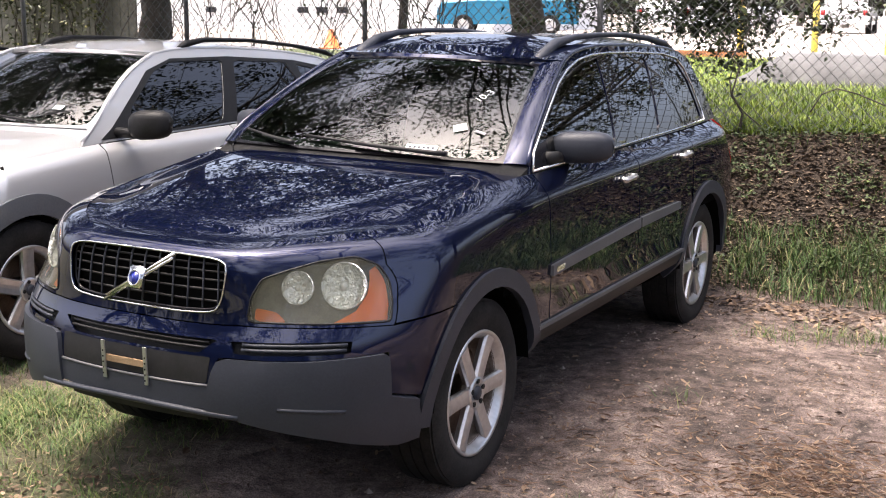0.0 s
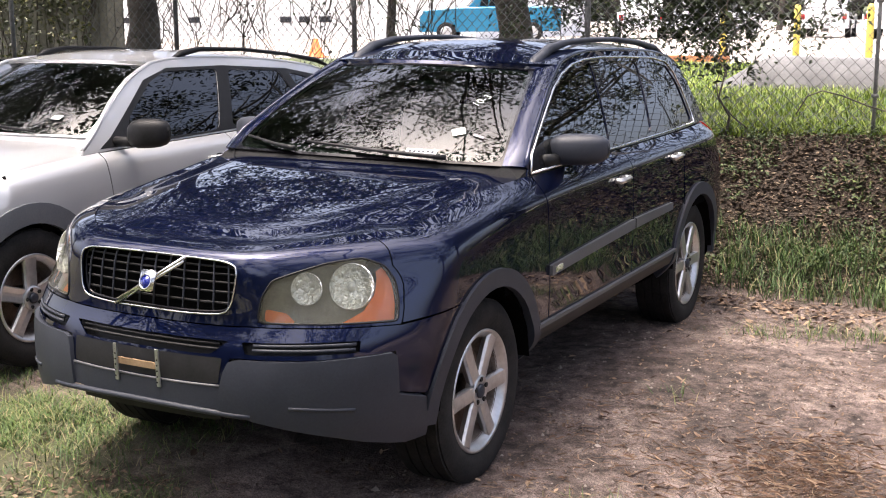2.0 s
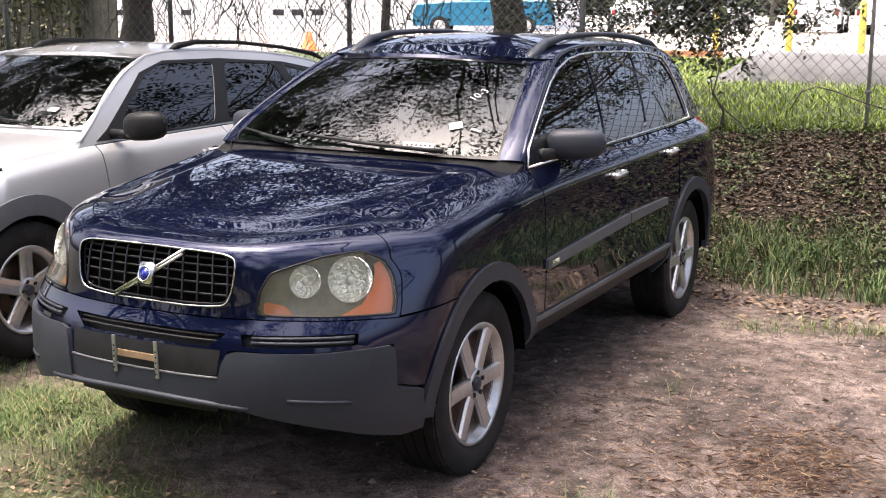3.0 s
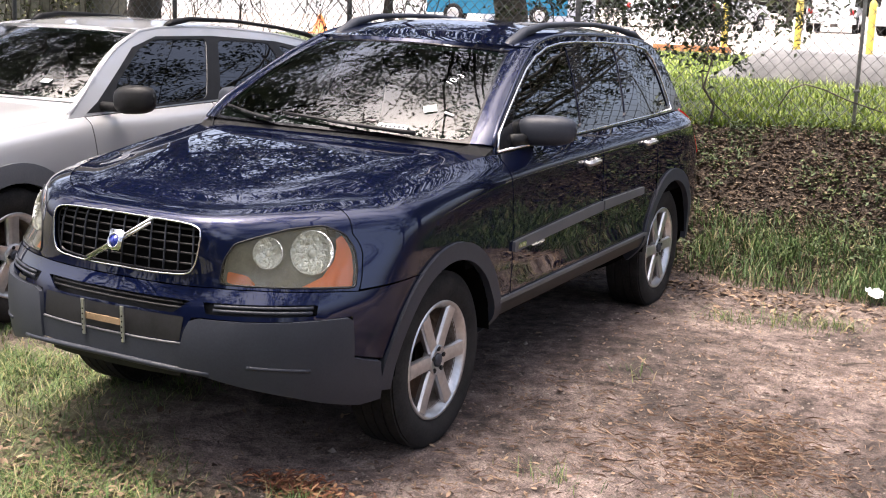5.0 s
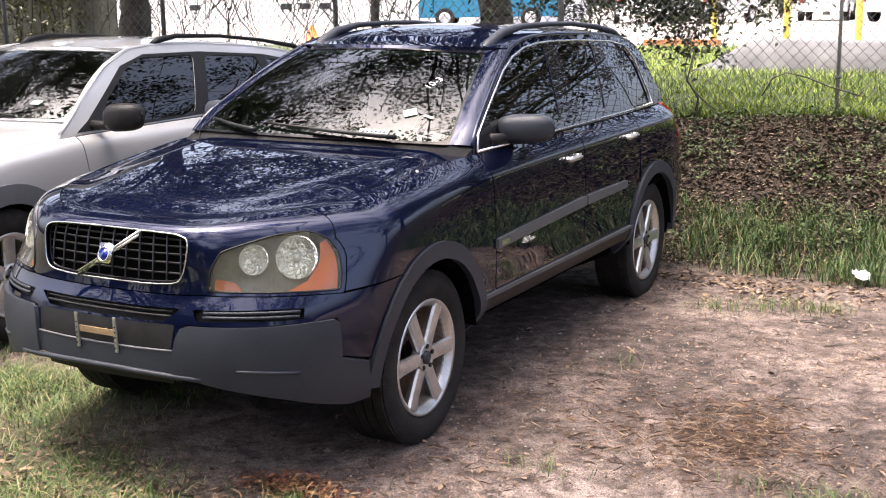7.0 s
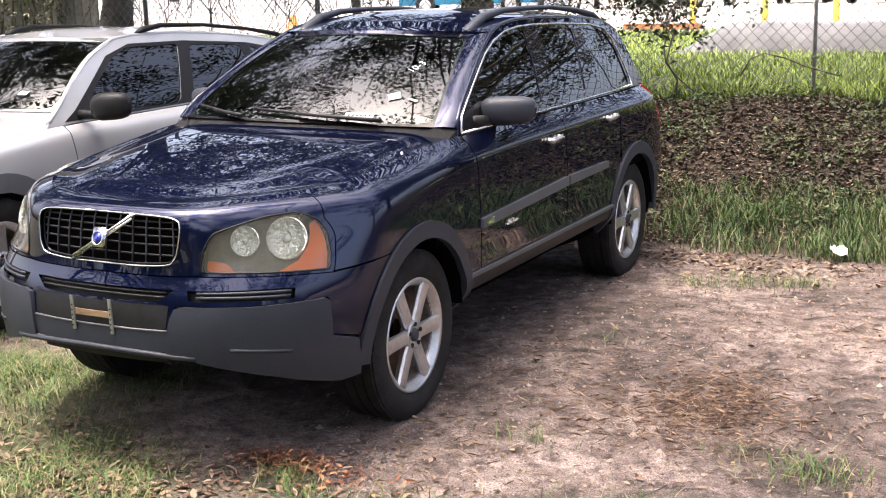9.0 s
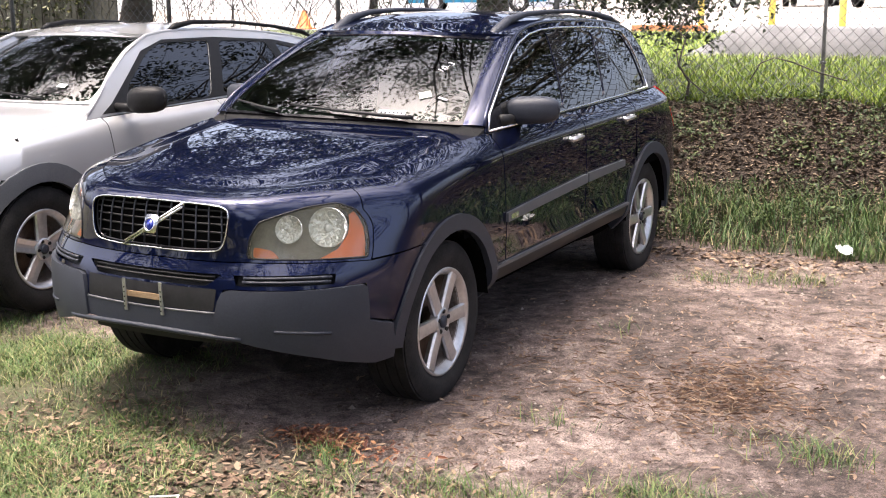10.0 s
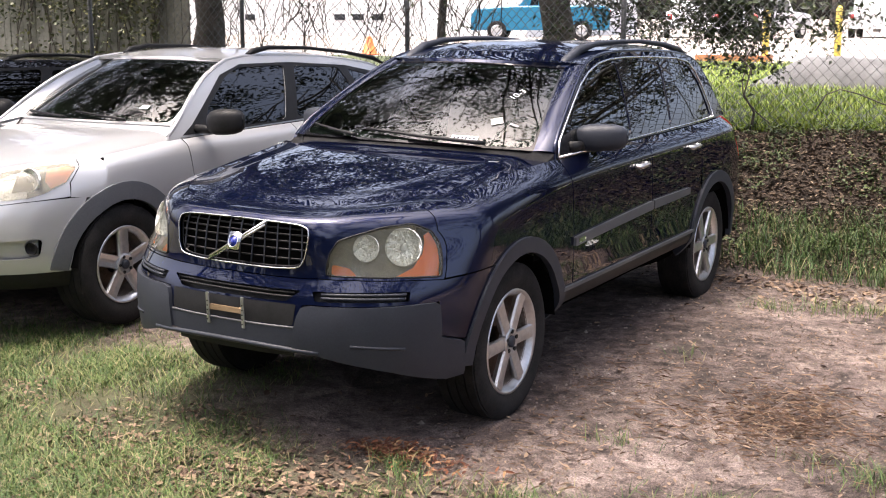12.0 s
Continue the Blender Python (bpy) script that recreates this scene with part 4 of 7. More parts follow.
        box(bm, (0.34, 0.04, 0.05), (cx, c["dash_y"] + 0.345, c["dash_z"] + 0.02), (0, 0, 0), 0.015)
        box(bm, (0.15, 0.06, 0.14), (cx, c["dash_y"] + 0.34, c["dash_z"]), (18, 0, 0), 0.03)
        part("steering_hub", bm, M_DASH, wheel)
        p = self.screen(0, 0.86)
        bm = bmesh.new()
        box(bm, (0.24, 0.03, 0.065), (0, p[1] + 0.10, p[2] - 0.06), (8, 0, 0), 0.014)
        part("rear_view_mirror", bm, M_BLACK, root)

    def _flip(self, place, at):
        a, b = at
        n = np.cross(place(a + 0.01, b) - place(a, b), place(a, b + 0.01) - place(a, b))
        return bool(n[0] < 0)

    def _flip_z(self, place, at):
        a, b = at
        n = np.cross(place(a + 0.01, b) - place(a, b), place(a, b + 0.01) - place(a, b))
        return bool(n[2] < 0)


BLUE = dict(
    rows=BLUE_ROWS, side_y=BLUE_SIDE_Y, paint=M_BLUE, lean=0.36, bow=0.11, crown=0.05, roll=0.11,
    pillar=[(0.535, 1.160), (0.615, 1.234), (0.715, 1.292), (0.89, 1.386), (1.08, 1.480), (1.27, 1.556)], screen=((0.745, 0.475, 1.167), (0.565, 1.20, 1.542)),
    roofline=[(1.27, 1.560), (1.40, 1.588), (1.6, 1.610), (1.9, 1.616), (2.4, 1.606), (2.8, 1.585), (3.05, 1.55), (3.2, 1.50)],
    dpillar=[(3.27, 1.40), (3.33, 1.27)], dpillar_y=3.40,
    windows=[[(0.73, 1.150), (1.535, 1.160), (1.680, 1.556), (1.45, 1.540), (1.22, 1.496), (0.86, 1.330), (0.75, 1.24)], [(1.80, 1.168), (2.195, 1.172), (2.365, 1.540), (1.845, 1.560)], [(2.44, 1.178), (3.03, 1.172), (2.985, 1.40), (2.90, 1.500), (2.515, 1.538)]],
    window_glass=[M_TINT, M_DARKTINT, M_DARKTINT],
    dlo=[(0.54, 1.134), (1.2, 1.142), (1.9, 1.150), (2.5, 1.157), (3.075, 1.160), (3.065, 1.24), (3.04, 1.36), (3.00, 1.463), (2.92, 1.522), (2.68, 1.552), (2.22, 1.571), (1.83, 1.578), (1.60, 1.573), (1.42, 1.556), (1.24, 1.516), (1.08, 1.460), (0.88, 1.363), (0.70, 1.268), (0.595, 1.205)],
    foot=M_MATT, screen_frame=M_GLOSSBLACK, clad=M_CLAD, surround=M_DARKCAR, chrome=True, hood_mid=((-0.88, 0.985), (-0.835, 1.003), (-0.6, 1.048), (-0.3, 1.09), (0.0, 1.125), (0.3, 1.155), (0.5, 1.172)), crease=((-0.85, 0.40), (0.4, 0.60)),
    hood_back=lambda x: 0.338 + 0.13 * (x / 0.82) ** 2,
    axle_f=0.0, axle_r=2.857, hub_z=0.338, arch_r=0.425, tyre_r=0.366, rim_r=0.240, spokes=6, spoke_w=0.066, wheel_turn=0.0, wheel_x=0.785,
    doors=(0.545, 1.665, 2.555, 3.3), sill_z=0.47, fender_front=[(-0.45, 0.77)], fender_top=-0.47,
    fender_nose=[(4.62, 9.0), (4.52, 6.6), (4.80, 5.75), (4.98, 5.0), (5.03, 4.54)], nose_open=-0.60, nose_y=-1.0, tail_y=3.72,
    rail=[(0.525, 1.17, 1.535), (0.53, 1.28, 1.570), (0.535, 1.43, 1.628), (0.54, 1.66, 1.657), (0.545, 2.0, 1.664), (0.55, 2.35, 1.660), (0.56, 2.72, 1.636), (0.57, 2.98, 1.600), (0.58, 3.12, 1.560)],
    rail_w=[0.008, 0.034, 0.028, 0.020, 0.016, 0.016, 0.020, 0.026, 0.014], rail_mat=M_CLAD, rail_mid=None,
    arch_clad=True, arch_w=0.058, arch_span_f=(0, 180), arch_span_r=(0, 180),
    sills=[(0.44, 2.42, 0.494, 0.510, M_MOULD, 0.016), (0.42, 2.42, 0.428, 0.492, M_BLACK, 0.006)],
    mouldings=[(0.565, 1.655, (0.700, 0.738), (0.746, 0.788)), (1.675, 2.30, (0.738, 0.747), (0.788, 0.786))],
    handles=[(1.47, 1.008, 1), (2.37, 1.032, 1)], handle_mat=M_ALLOY,
    mirror=(0.935, 0.90, 1.200), mirror_size=(0.29, 0.16, 0.132), mirror_foot=(0.70, 1.17), mirror_mat=M_CLAD,
    seat_y=1.55, dash_y=0.72, dash_z=1.06,
)

blue_suv = tagged(new("parked_suv"), "dark navy blue metallic SUV with grey plastic bumpers, parked on dirt", "car")
blue_car = Car(BLUE)
blue_car.build(blue_suv)
blue_suv.matrix_basis = pose(0.06, 0, 0.010, 0, 0.7, 0) @ Matrix.Diagonal((0.93, 1, 1, 1))


# ---- nose of the blue car ----
def facing(normal):
    """A turn that brings the x axis onto a direction."""
    return Vector((1, 0, 0)).rotation_difference(Vector(normal)).to_matrix().to_4x4()


def lamp(parent, centre, normal, radius, label, sides=28):
    """A round lamp: bright rim, deep reflector bowl and bulb cap, facing a direction."""
    m = Matrix.Translation(centre) @ facing(normal)
    put = lambda v: [tuple(m @ Vector(p)) for p in v]
    v, f = lathe([(-0.004, radius * 0.93), (0.006, radius * 0.96), (0.008, radius), (-0.006, radius * 1.03)], sides)
    bowl = raw("lamp", put(v), f, M_REFLECTOR, parent, label, True)
    v, f = lathe([(0.0, radius * 0.95), (-radius * 0.10, radius * 0.84), (-radius * 0.18, radius * 0.5), (-radius * 0.20, 0.001)], sides)
    raw("reflector", put(v), f, M_REFLECTOR, bowl, "", True)
    v, f = lathe([(-radius * 0.22, radius * 0.22), (-radius * 0.06, radius * 0.20), (-radius * 0.02, radius * 0.12), (-radius * 0.01, 0.001)], 16)
    raw("bulb_cap", put(v), f, M_BULB, bowl, "", True)
    for k in range(5):
        a = 2 * math.pi * k / 5 + 0.4
        v, f = lathe([(-radius * 0.30, 0.006), (-radius * 0.12, 0.004)], 6)
        raw("reflector_facet", put([(x, y + radius * 0.66 * math.cos(a), z + radius * 0.66 * math.sin(a)) for x, y, z in v]), f, M_REFLECTOR, bowl, "", True)
    return bowl


def mirror_uv(half, reverse=True):
    """A whole outline from its half, for the domain that runs from one side of the nose to the other."""
    return half + [(-u, v) for u, v in half[::-1] if abs(u) > 1e-6]


def blue_front(car, root):
    S = car.shell
    full = lambda u, v: S.at(abs(u), v) * (1 if u >= 0 else -1, 1, 1)
    nrm = lambda u, v: S.normal(u, v) * (-1 if S.normal(u, v)[1] > 0 else 1)
    fl = bool(np.cross(full(0.6, 5) - full(0.5, 5), full(0.5, 5.1) - full(0.5, 5))[1] > 0)
    st = (0.2, 0.25)
    head_line = [(2.10, 5.10), (2.14, 5.81), (2.31, 6.45), (2.67, 6.71), (3.26, 7.08), (3.91, 7.19), (4.33, 6.64), (4.58, 5.88), (4.80, 5.23), (4.90, 4.62), (3.41, 4.85)]
    head_line = soft_corners(dense(head_line, (0.9, 0.9)), 0.2, 2)
    grille_half = [(0.0, 7.58), (0.8, 7.56), (1.50, 7.44), (1.70, 7.15), (1.71, 6.7), (1.63, 5.7), (1.50, 5.34), (0.8, 5.28), (0.0, 5.28)]
    grille_line = soft_corners(mirror_uv(grille_half), 0.35, 3)
    # painted surround of grille and headlamps, under the bonnet's edge
    half = [(0, 4.99), (2.0, 4.99), (3.41, 4.74), (4.99, 4.50), (4.99, 4.66), (4.95, 5.0), (4.77, 5.75), (4.49, 6.6), (4.59, 9.0), (3.6, 9.0), (2.0, 9.0), (0, 9.0)]
    mirror_head = [(-u, v) for u, v in head_line]
    panel("nose_panel", mirror_uv(half), full, st, M_BLUE, root, holes=[grille_line, head_line, mirror_head], flip=fl, thick=0.006)
    # bumper: painted skin with an air intake and two slots
    half = [(0, 3.0), (1.58, 3.0), (1.63, 3.5), (1.72, 3.86), (1.9, 3.88), (3.27, 3.73), (5.0, 3.64), (5.14, 2.46), (5.9, 2.22), (6.18, 3.0), (6.52, 3.9), (6.88, 4.62), (5.02, 4.46), (3.41, 4.70), (2.0, 4.95), (0, 4.95)]
    intake = soft_corners([(-1.33, 3.95), (1.33, 3.95), (1.64, 4.46), (-1.64, 4.46)], 0.08, 3)
    slot = [soft_corners([(1.98 * s, 4.00), (4.22 * s, 3.80), (4.20 * s, 4.18), (1.88 * s, 4.44)], 0.08, 2) for s in (1, -1)]
    bumper = panel("front_bumper", mirror_uv(half), full, st, M_BLUE, root, "navy painted front bumper", holes=[intake] + slot, flip=fl, thick=0.006)[0]
    panel("intake_backing", [(-1.7, 3.8), (1.7, 3.8), (1.75, 4.6), (-1.75, 4.6)], full, (0.4, 0.3), M_BLACK, bumper, flip=fl, offset=-0.035)
    for v in (4.12, 4.30):
        tube("intake_slat", [full(u, v) + np.array((0, 0.012, 0)) for u in np.linspace(-1.45, 1.45, 15)], 0.005, M_BLACK, bumper)
    for s in (1, -1):
        panel("slot_backing", [(1.85 * s, 3.9), (4.3 * s, 3.72), (4.28 * s, 4.28), (1.8 * s, 4.5)], full, (0.4, 0.3), M_BLACK, bumper, flip=fl, offset=-0.03)
        for v in (4.13, 4.29):
            tube("slot_rib", [full(u * s, v - 0.105 * (u - 2.1)) + np.array((0, 0.006, 0)) for u in np.linspace(2.1, 4.1, 11)], 0.006, M_CLAD, bumper)
    # number plate recess left bare, with its two metal strips
    panel("plate_recess", soft_corners([(-1.54, 3.08), (1.54, 3.08), (1.57, 3.86), (-1.57, 3.86)], 0.04, 2), full, st, M_BLACK, bumper, "bare dark plate recess", flip=fl, offset=0.003)
    tube("plate_lip", [full(u, 3.02) + np.array((0, -0.004, 0)) for u in np.linspace(-1.57, 1.57, 17)], 0.005, M_MOULD, bumper)
    bracket = new("plate_bracket")
    bracket.parent = root
    for x in (-0.105, 0.095):
        bm = bmesh.new()
        box(bm, (0.017, 0.006, 0.135), (x, -1.021, 0.592), (3, 0, 0), 0.001)
        part("bracket_strip", bm, M_ALLOY, bracket, "perforated metal strip", False)
        for k in range(6):
            v, f = lathe([(0, 0.0035), (0.0012, 0.0035), (0.0012, 0.0003)], 8)
            m = Matrix.Translation((x, -1.0243 - 0.001, 0.542 + 0.020 * k)) @ facing((0, -1, 0))
            raw("strip_hole", [tuple(m @ Vector(p)) for p in v], f, M_DARK, bracket)
    bm = bmesh.new()
    box(bm, (0.19, 0.005, 0.024), (-0.005, -1.017, 0.597), (0, 0, 0), 0.001)
    part("bracket_bar", bm, M_WOODSTRIP, bracket, "brown cross bar", False)
    # grey cladding at the corners and the valance between
    half_c = [(1.60, 3.04), (1.65, 3.45), (1.72, 3.74), (1.88, 3.84), (3.27, 3.70), (4.88, 3.63), (4.99, 3.52), (5.13, 2.42), (5.80, 2.18), (5.84, 1.6), (5.72, 1.02), (5.2, 0.95), (4.4, 1.28), (3.86, 1.53), (2.77, 1.93), (1.9, 2.28), (1.55, 2.42)]
    panel("bumper_cladding", half_c, S.at, st, M_CLAD, root, "grey plastic bumper corner", (1, -1), flip=fl, offset=0.016, thick=0.035)
    panel("valance", [(-1.57, 2.42), (1.57, 2.42), (1.60, 3.02), (-1.60, 3.02)], full, st, M_CLAD, root, "grey plastic valance", flip=fl, offset=0.006, thick=0.02)
    panel("air_dam", [(-1.5, 2.0), (1.5, 2.0), (1.5, 2.42), (-1.5, 2.42)], full, st, M_BLACK, root, flip=fl, offset=-0.02, thick=0.01)
    tube("bumper_lip", [full(u, 2.42 - 0.03 * abs(u) ** 2) + np.array((0, -0.010, -0.004)) for u in np.linspace(-2.2, 2.2, 21)], 0.011, M_CLAD, root)
    for s in (1, -1):
        tube("cladding_crease", [full(u * s, 2.46 - 0.16 * (u - 2.9)) + np.array(nrm(u, 2.3)) * (s, 1, 1) * 0.013 for u in np.linspace(2.9, 4.2, 9)], 0.008, M_CLAD, root)
    # grille
    grille = new("grille")
    grille.parent = root
    panel("grille_backing", grille_line, full, (0.4, 0.4), M_DARK, grille, flip=fl, offset=-0.045)
    edge = [Vector(full(u, v)) + Vector((0, -0.004, 0)) for u, v in dense(grille_line, (0.25, 0.3))]
    v, f = [], []
    tube_into(v, f, edge + [edge[0]], 0.0034, 8)
    raw("grille_frame", v, f, M_CHROME, grille, "chrome grille frame", True)
    edge = [p + Vector((0, 0.018, 0)) for p in edge]
    v, f = [], []
    tube_into(v, f, [Vector((p.x * 0.975 - 0.001, p.y, 0.855 + (p.z - 0.855) * 0.94)) for p in edge + [edge[0]]], 0.006, 6)
    raw("grille_inner_frame", v, f, M_GLOSSBLACK, grille, "", True)
    for vv in (5.62, 5.97, 6.32, 6.67, 7.02):
        w = 1.60 + 0.05 * (vv - 5.6)
        tube("grille_bar", [full(u, vv) + np.array((0, 0.020, 0)) for u in np.linspace(-w, w, 17)], 0.0045, M_BLACK, grille, sides=6)
    for k in range(11):
        u = -1.50 + 0.30 * k
        tube("grille_slat", [full(u, vv) + np.array((0, 0.013, 0)) for vv in np.linspace(5.32, 7.52 - 0.06 * abs(u), 6)], 0.0034, M_CLAD, grille, sides=6)
    # bright diagonal bar and a plain badge with a blue disc
    a, b, mid = full(-0.68, 5.36), full(0.68, 7.40), full(0.0, 6.2)
    up = np.array((0, -0.012, 0))
    for off in (-0.008, 0.008):
        sh = np.array((0.6 * off, 0, off))
        tube("diagonal_bar", [a + sh + up, (a + b) / 2 + sh + up, b + sh + up], 0.0065, M_CHROME, grille)
    bm = bmesh.new()
    box(bm, (0.068, 0.014, 0.076), (mid[0], mid[1] - 0.026, mid[2]), (-20, 0, 0), 0.005)
    badge = part("badge", bm, M_CHROME, grille, "square chrome badge with a blue disc")
    m = Matrix.Translation((mid[0], mid[1] - 0.0345, mid[2] - 0.002)) @ pose(0, 0, 0, -20, 0, 0) @ facing((0, -1, 0))
    put = lambda v: [tuple(m @ Vector(p)) for p in v]
    v, f = lathe([(0, 0.030), (0.004, 0.029), (0.005, 0.025), (0.002, 0.023)], 28)
    raw("badge_ring", put(v), f, M_CHROME, badge, "", True)
    v, f = lathe([(0, 0.023), (0.003, 0.023), (0.0045, 0.001)], 28)
    raw("badge_disc", put(v), f, M_BADGE_BLUE, badge, "blue disc", True)
    # headlamps
    M_BEZEL = mottled("lamp_bezel", (0.10, 0.10, 0.09), (0.19, 0.19, 0.165), 20, 0.3, 0.05, 0.001)
    for s in (1, -1):
        head = new("headlight")
        head.parent = root
        place = lambda u, v: S.at(u, v) * (s, 1, 1)
        kw = dict(flip=fl if s > 0 else not fl)
        panel("bezel", head_line, place, (0.2, 0.25), M_BEZEL, head, "grey-green lamp housing", offset=-0.040, **kw)
        for (u, v), r, name in (((3.67, 5.94), 0.080, "large round lamp"), ((2.86, 6.02), 0.056, "small round lamp")):
            n = nrm(u, v) * (s, 1, 1)
            n = 0.55 * n + 0.45 * np.array((0.18 * s, -1.0, 0.10))
            lamp(head, Vector(place(u, v)) - Vector(n).normalized() * 0.014, n, r, name)
        amber = [(4.30, 6.58), (4.54, 5.85), (4.76, 5.2), (4.85, 4.70), (3.70, 4.88), (4.08, 5.15), (4.20, 5.6), (4.17, 6.42)]
        panel("turn_signal", amber, place, (0.15, 0.2), M_AMBER, head, "amber turn signal", offset=-0.020, **kw)
        panel("side_marker", soft_corners([(2.20, 5.12), (2.78, 5.02), (2.58, 5.34), (2.20, 5.48)], 0.2, 2), place, (0.15, 0.2), M_AMBER, head, "small amber marker", offset=-0.026, **kw)
        panel("lens", head_line, place, (0.2, 0.25), M_LENS, head, "hazy yellowed lens", offset=0.002, **kw)
        v, f = [], []
        ring = [Vector(place(u, v)) for u, v in head_line]
        tube_into(v, f, ring + [ring[0]], 0.004, 6)
        raw("lens_seal", v, f, M_BLACK, head, "", True)


def blue_glass_items(car, root):
    """Wipers, marker writing and stickers on the windscreen."""
    def frame_at(a, s):
        p, du, dv = car.screen(a, s), car.screen(a + 0.01, s) - car.screen(a, s), car.screen(a, s + 0.01) - car.screen(a, s)
        x = Vector(du).normalized()
        z = x.cross(Vector(dv)).normalized()
        y = z.cross(x)
        return Matrix.Translation(p) @ Matrix((x, y, z)).transposed().to_4x4()

    for nm, (a0, s0), (a1, s1) in (("wiper", (-0.42, 0.015), (-0.93, 0.10)), ("wiper", (0.62, 0.015), (-0.36, 0.085))):
        w = new(nm)
        w.parent = root
        pts = [frame_at(a0 + (a1 - a0) * t, s0 + (s1 - s0) * t) @ Vector((0, 0, 0.016)) for t in np.linspace(0, 1, 9)]
        tube("wiper_blade", pts, 0.007, M_BLACK, w, sides=6)
        pts = [frame_at(a0 + (a1 - a0) * t, s0 - 0.012 + (s1 - s0) * t) @ Vector((0, 0, 0.030 - 0.014 * t)) for t in np.linspace(-0.05, 0.6, 6)]
        tube("wiper_arm", pts, [0.012, 0.011, 0.010, 0.009, 0.008, 0.007], M_BLACK, w, sides=6)
    cu = bpy.data.curves.new("marker_writing", "FONT")
    cu.body, cu.size, cu.extrude, cu.offset = "10-3", 0.060, 0.0002, -0.0012
    cu.materials.append(M_PAPER)
    ob = new("marker_writing", cu)
    ob.parent = root
    ob["label"] = "white marker writing on the windscreen"
    ob.matrix_basis = frame_at(0.70, 0.50) @ pose(0, 0, 0.004, 0, 0, 58)

    def sticker(name, a, s, w, h, turn, mat, label, off=0.003):
        bm = bmesh.new()
        box(bm, (w, h, 0.0008))
        bmesh.ops.transform(bm, matrix=frame_at(a, s) @ pose(0, 0, off, 0, 0, turn), verts=bm.verts)
        return part(name, bm, mat, root, label, False)

    sticker("paper_tag", 0.66, 0.26, 0.062, 0.048, 22, M_PAPER, "white paper tag")
    sticker("paper_slip", 0.80, 0.23, 0.055, 0.016, -20, M_CLAD_LIGHT, "pale paper slip")
    strip_ = sticker("serial_plate", 0.48, 0.075, 0.150, 0.034, 0, M_PAPER, "pale label with unreadable writing")
    for k in range(6):
        bm = bmesh.new()
        box(bm, (0.014, 0.014, 0.0006))
        bmesh.ops.transform(bm, matrix=frame_at(0.48, 0.075) @ pose(-0.055 + 0.022 * k, 0, 0.0042, 0, 0, 0), verts=bm.verts)
        part("label_bar", bm, M_CLAD, strip_, "", False)


blue_front(blue_car, blue_suv)
blue_glass_items(blue_car, blue_suv)


# ---- silver neighbour ----
M_SATIN = mottled("grey_satin_cladding", (0.10, 0.105, 0.115), (0.15, 0.155, 0.165), 3, 0.45, 0.1, 0.001, 40, Metallic=0.2)
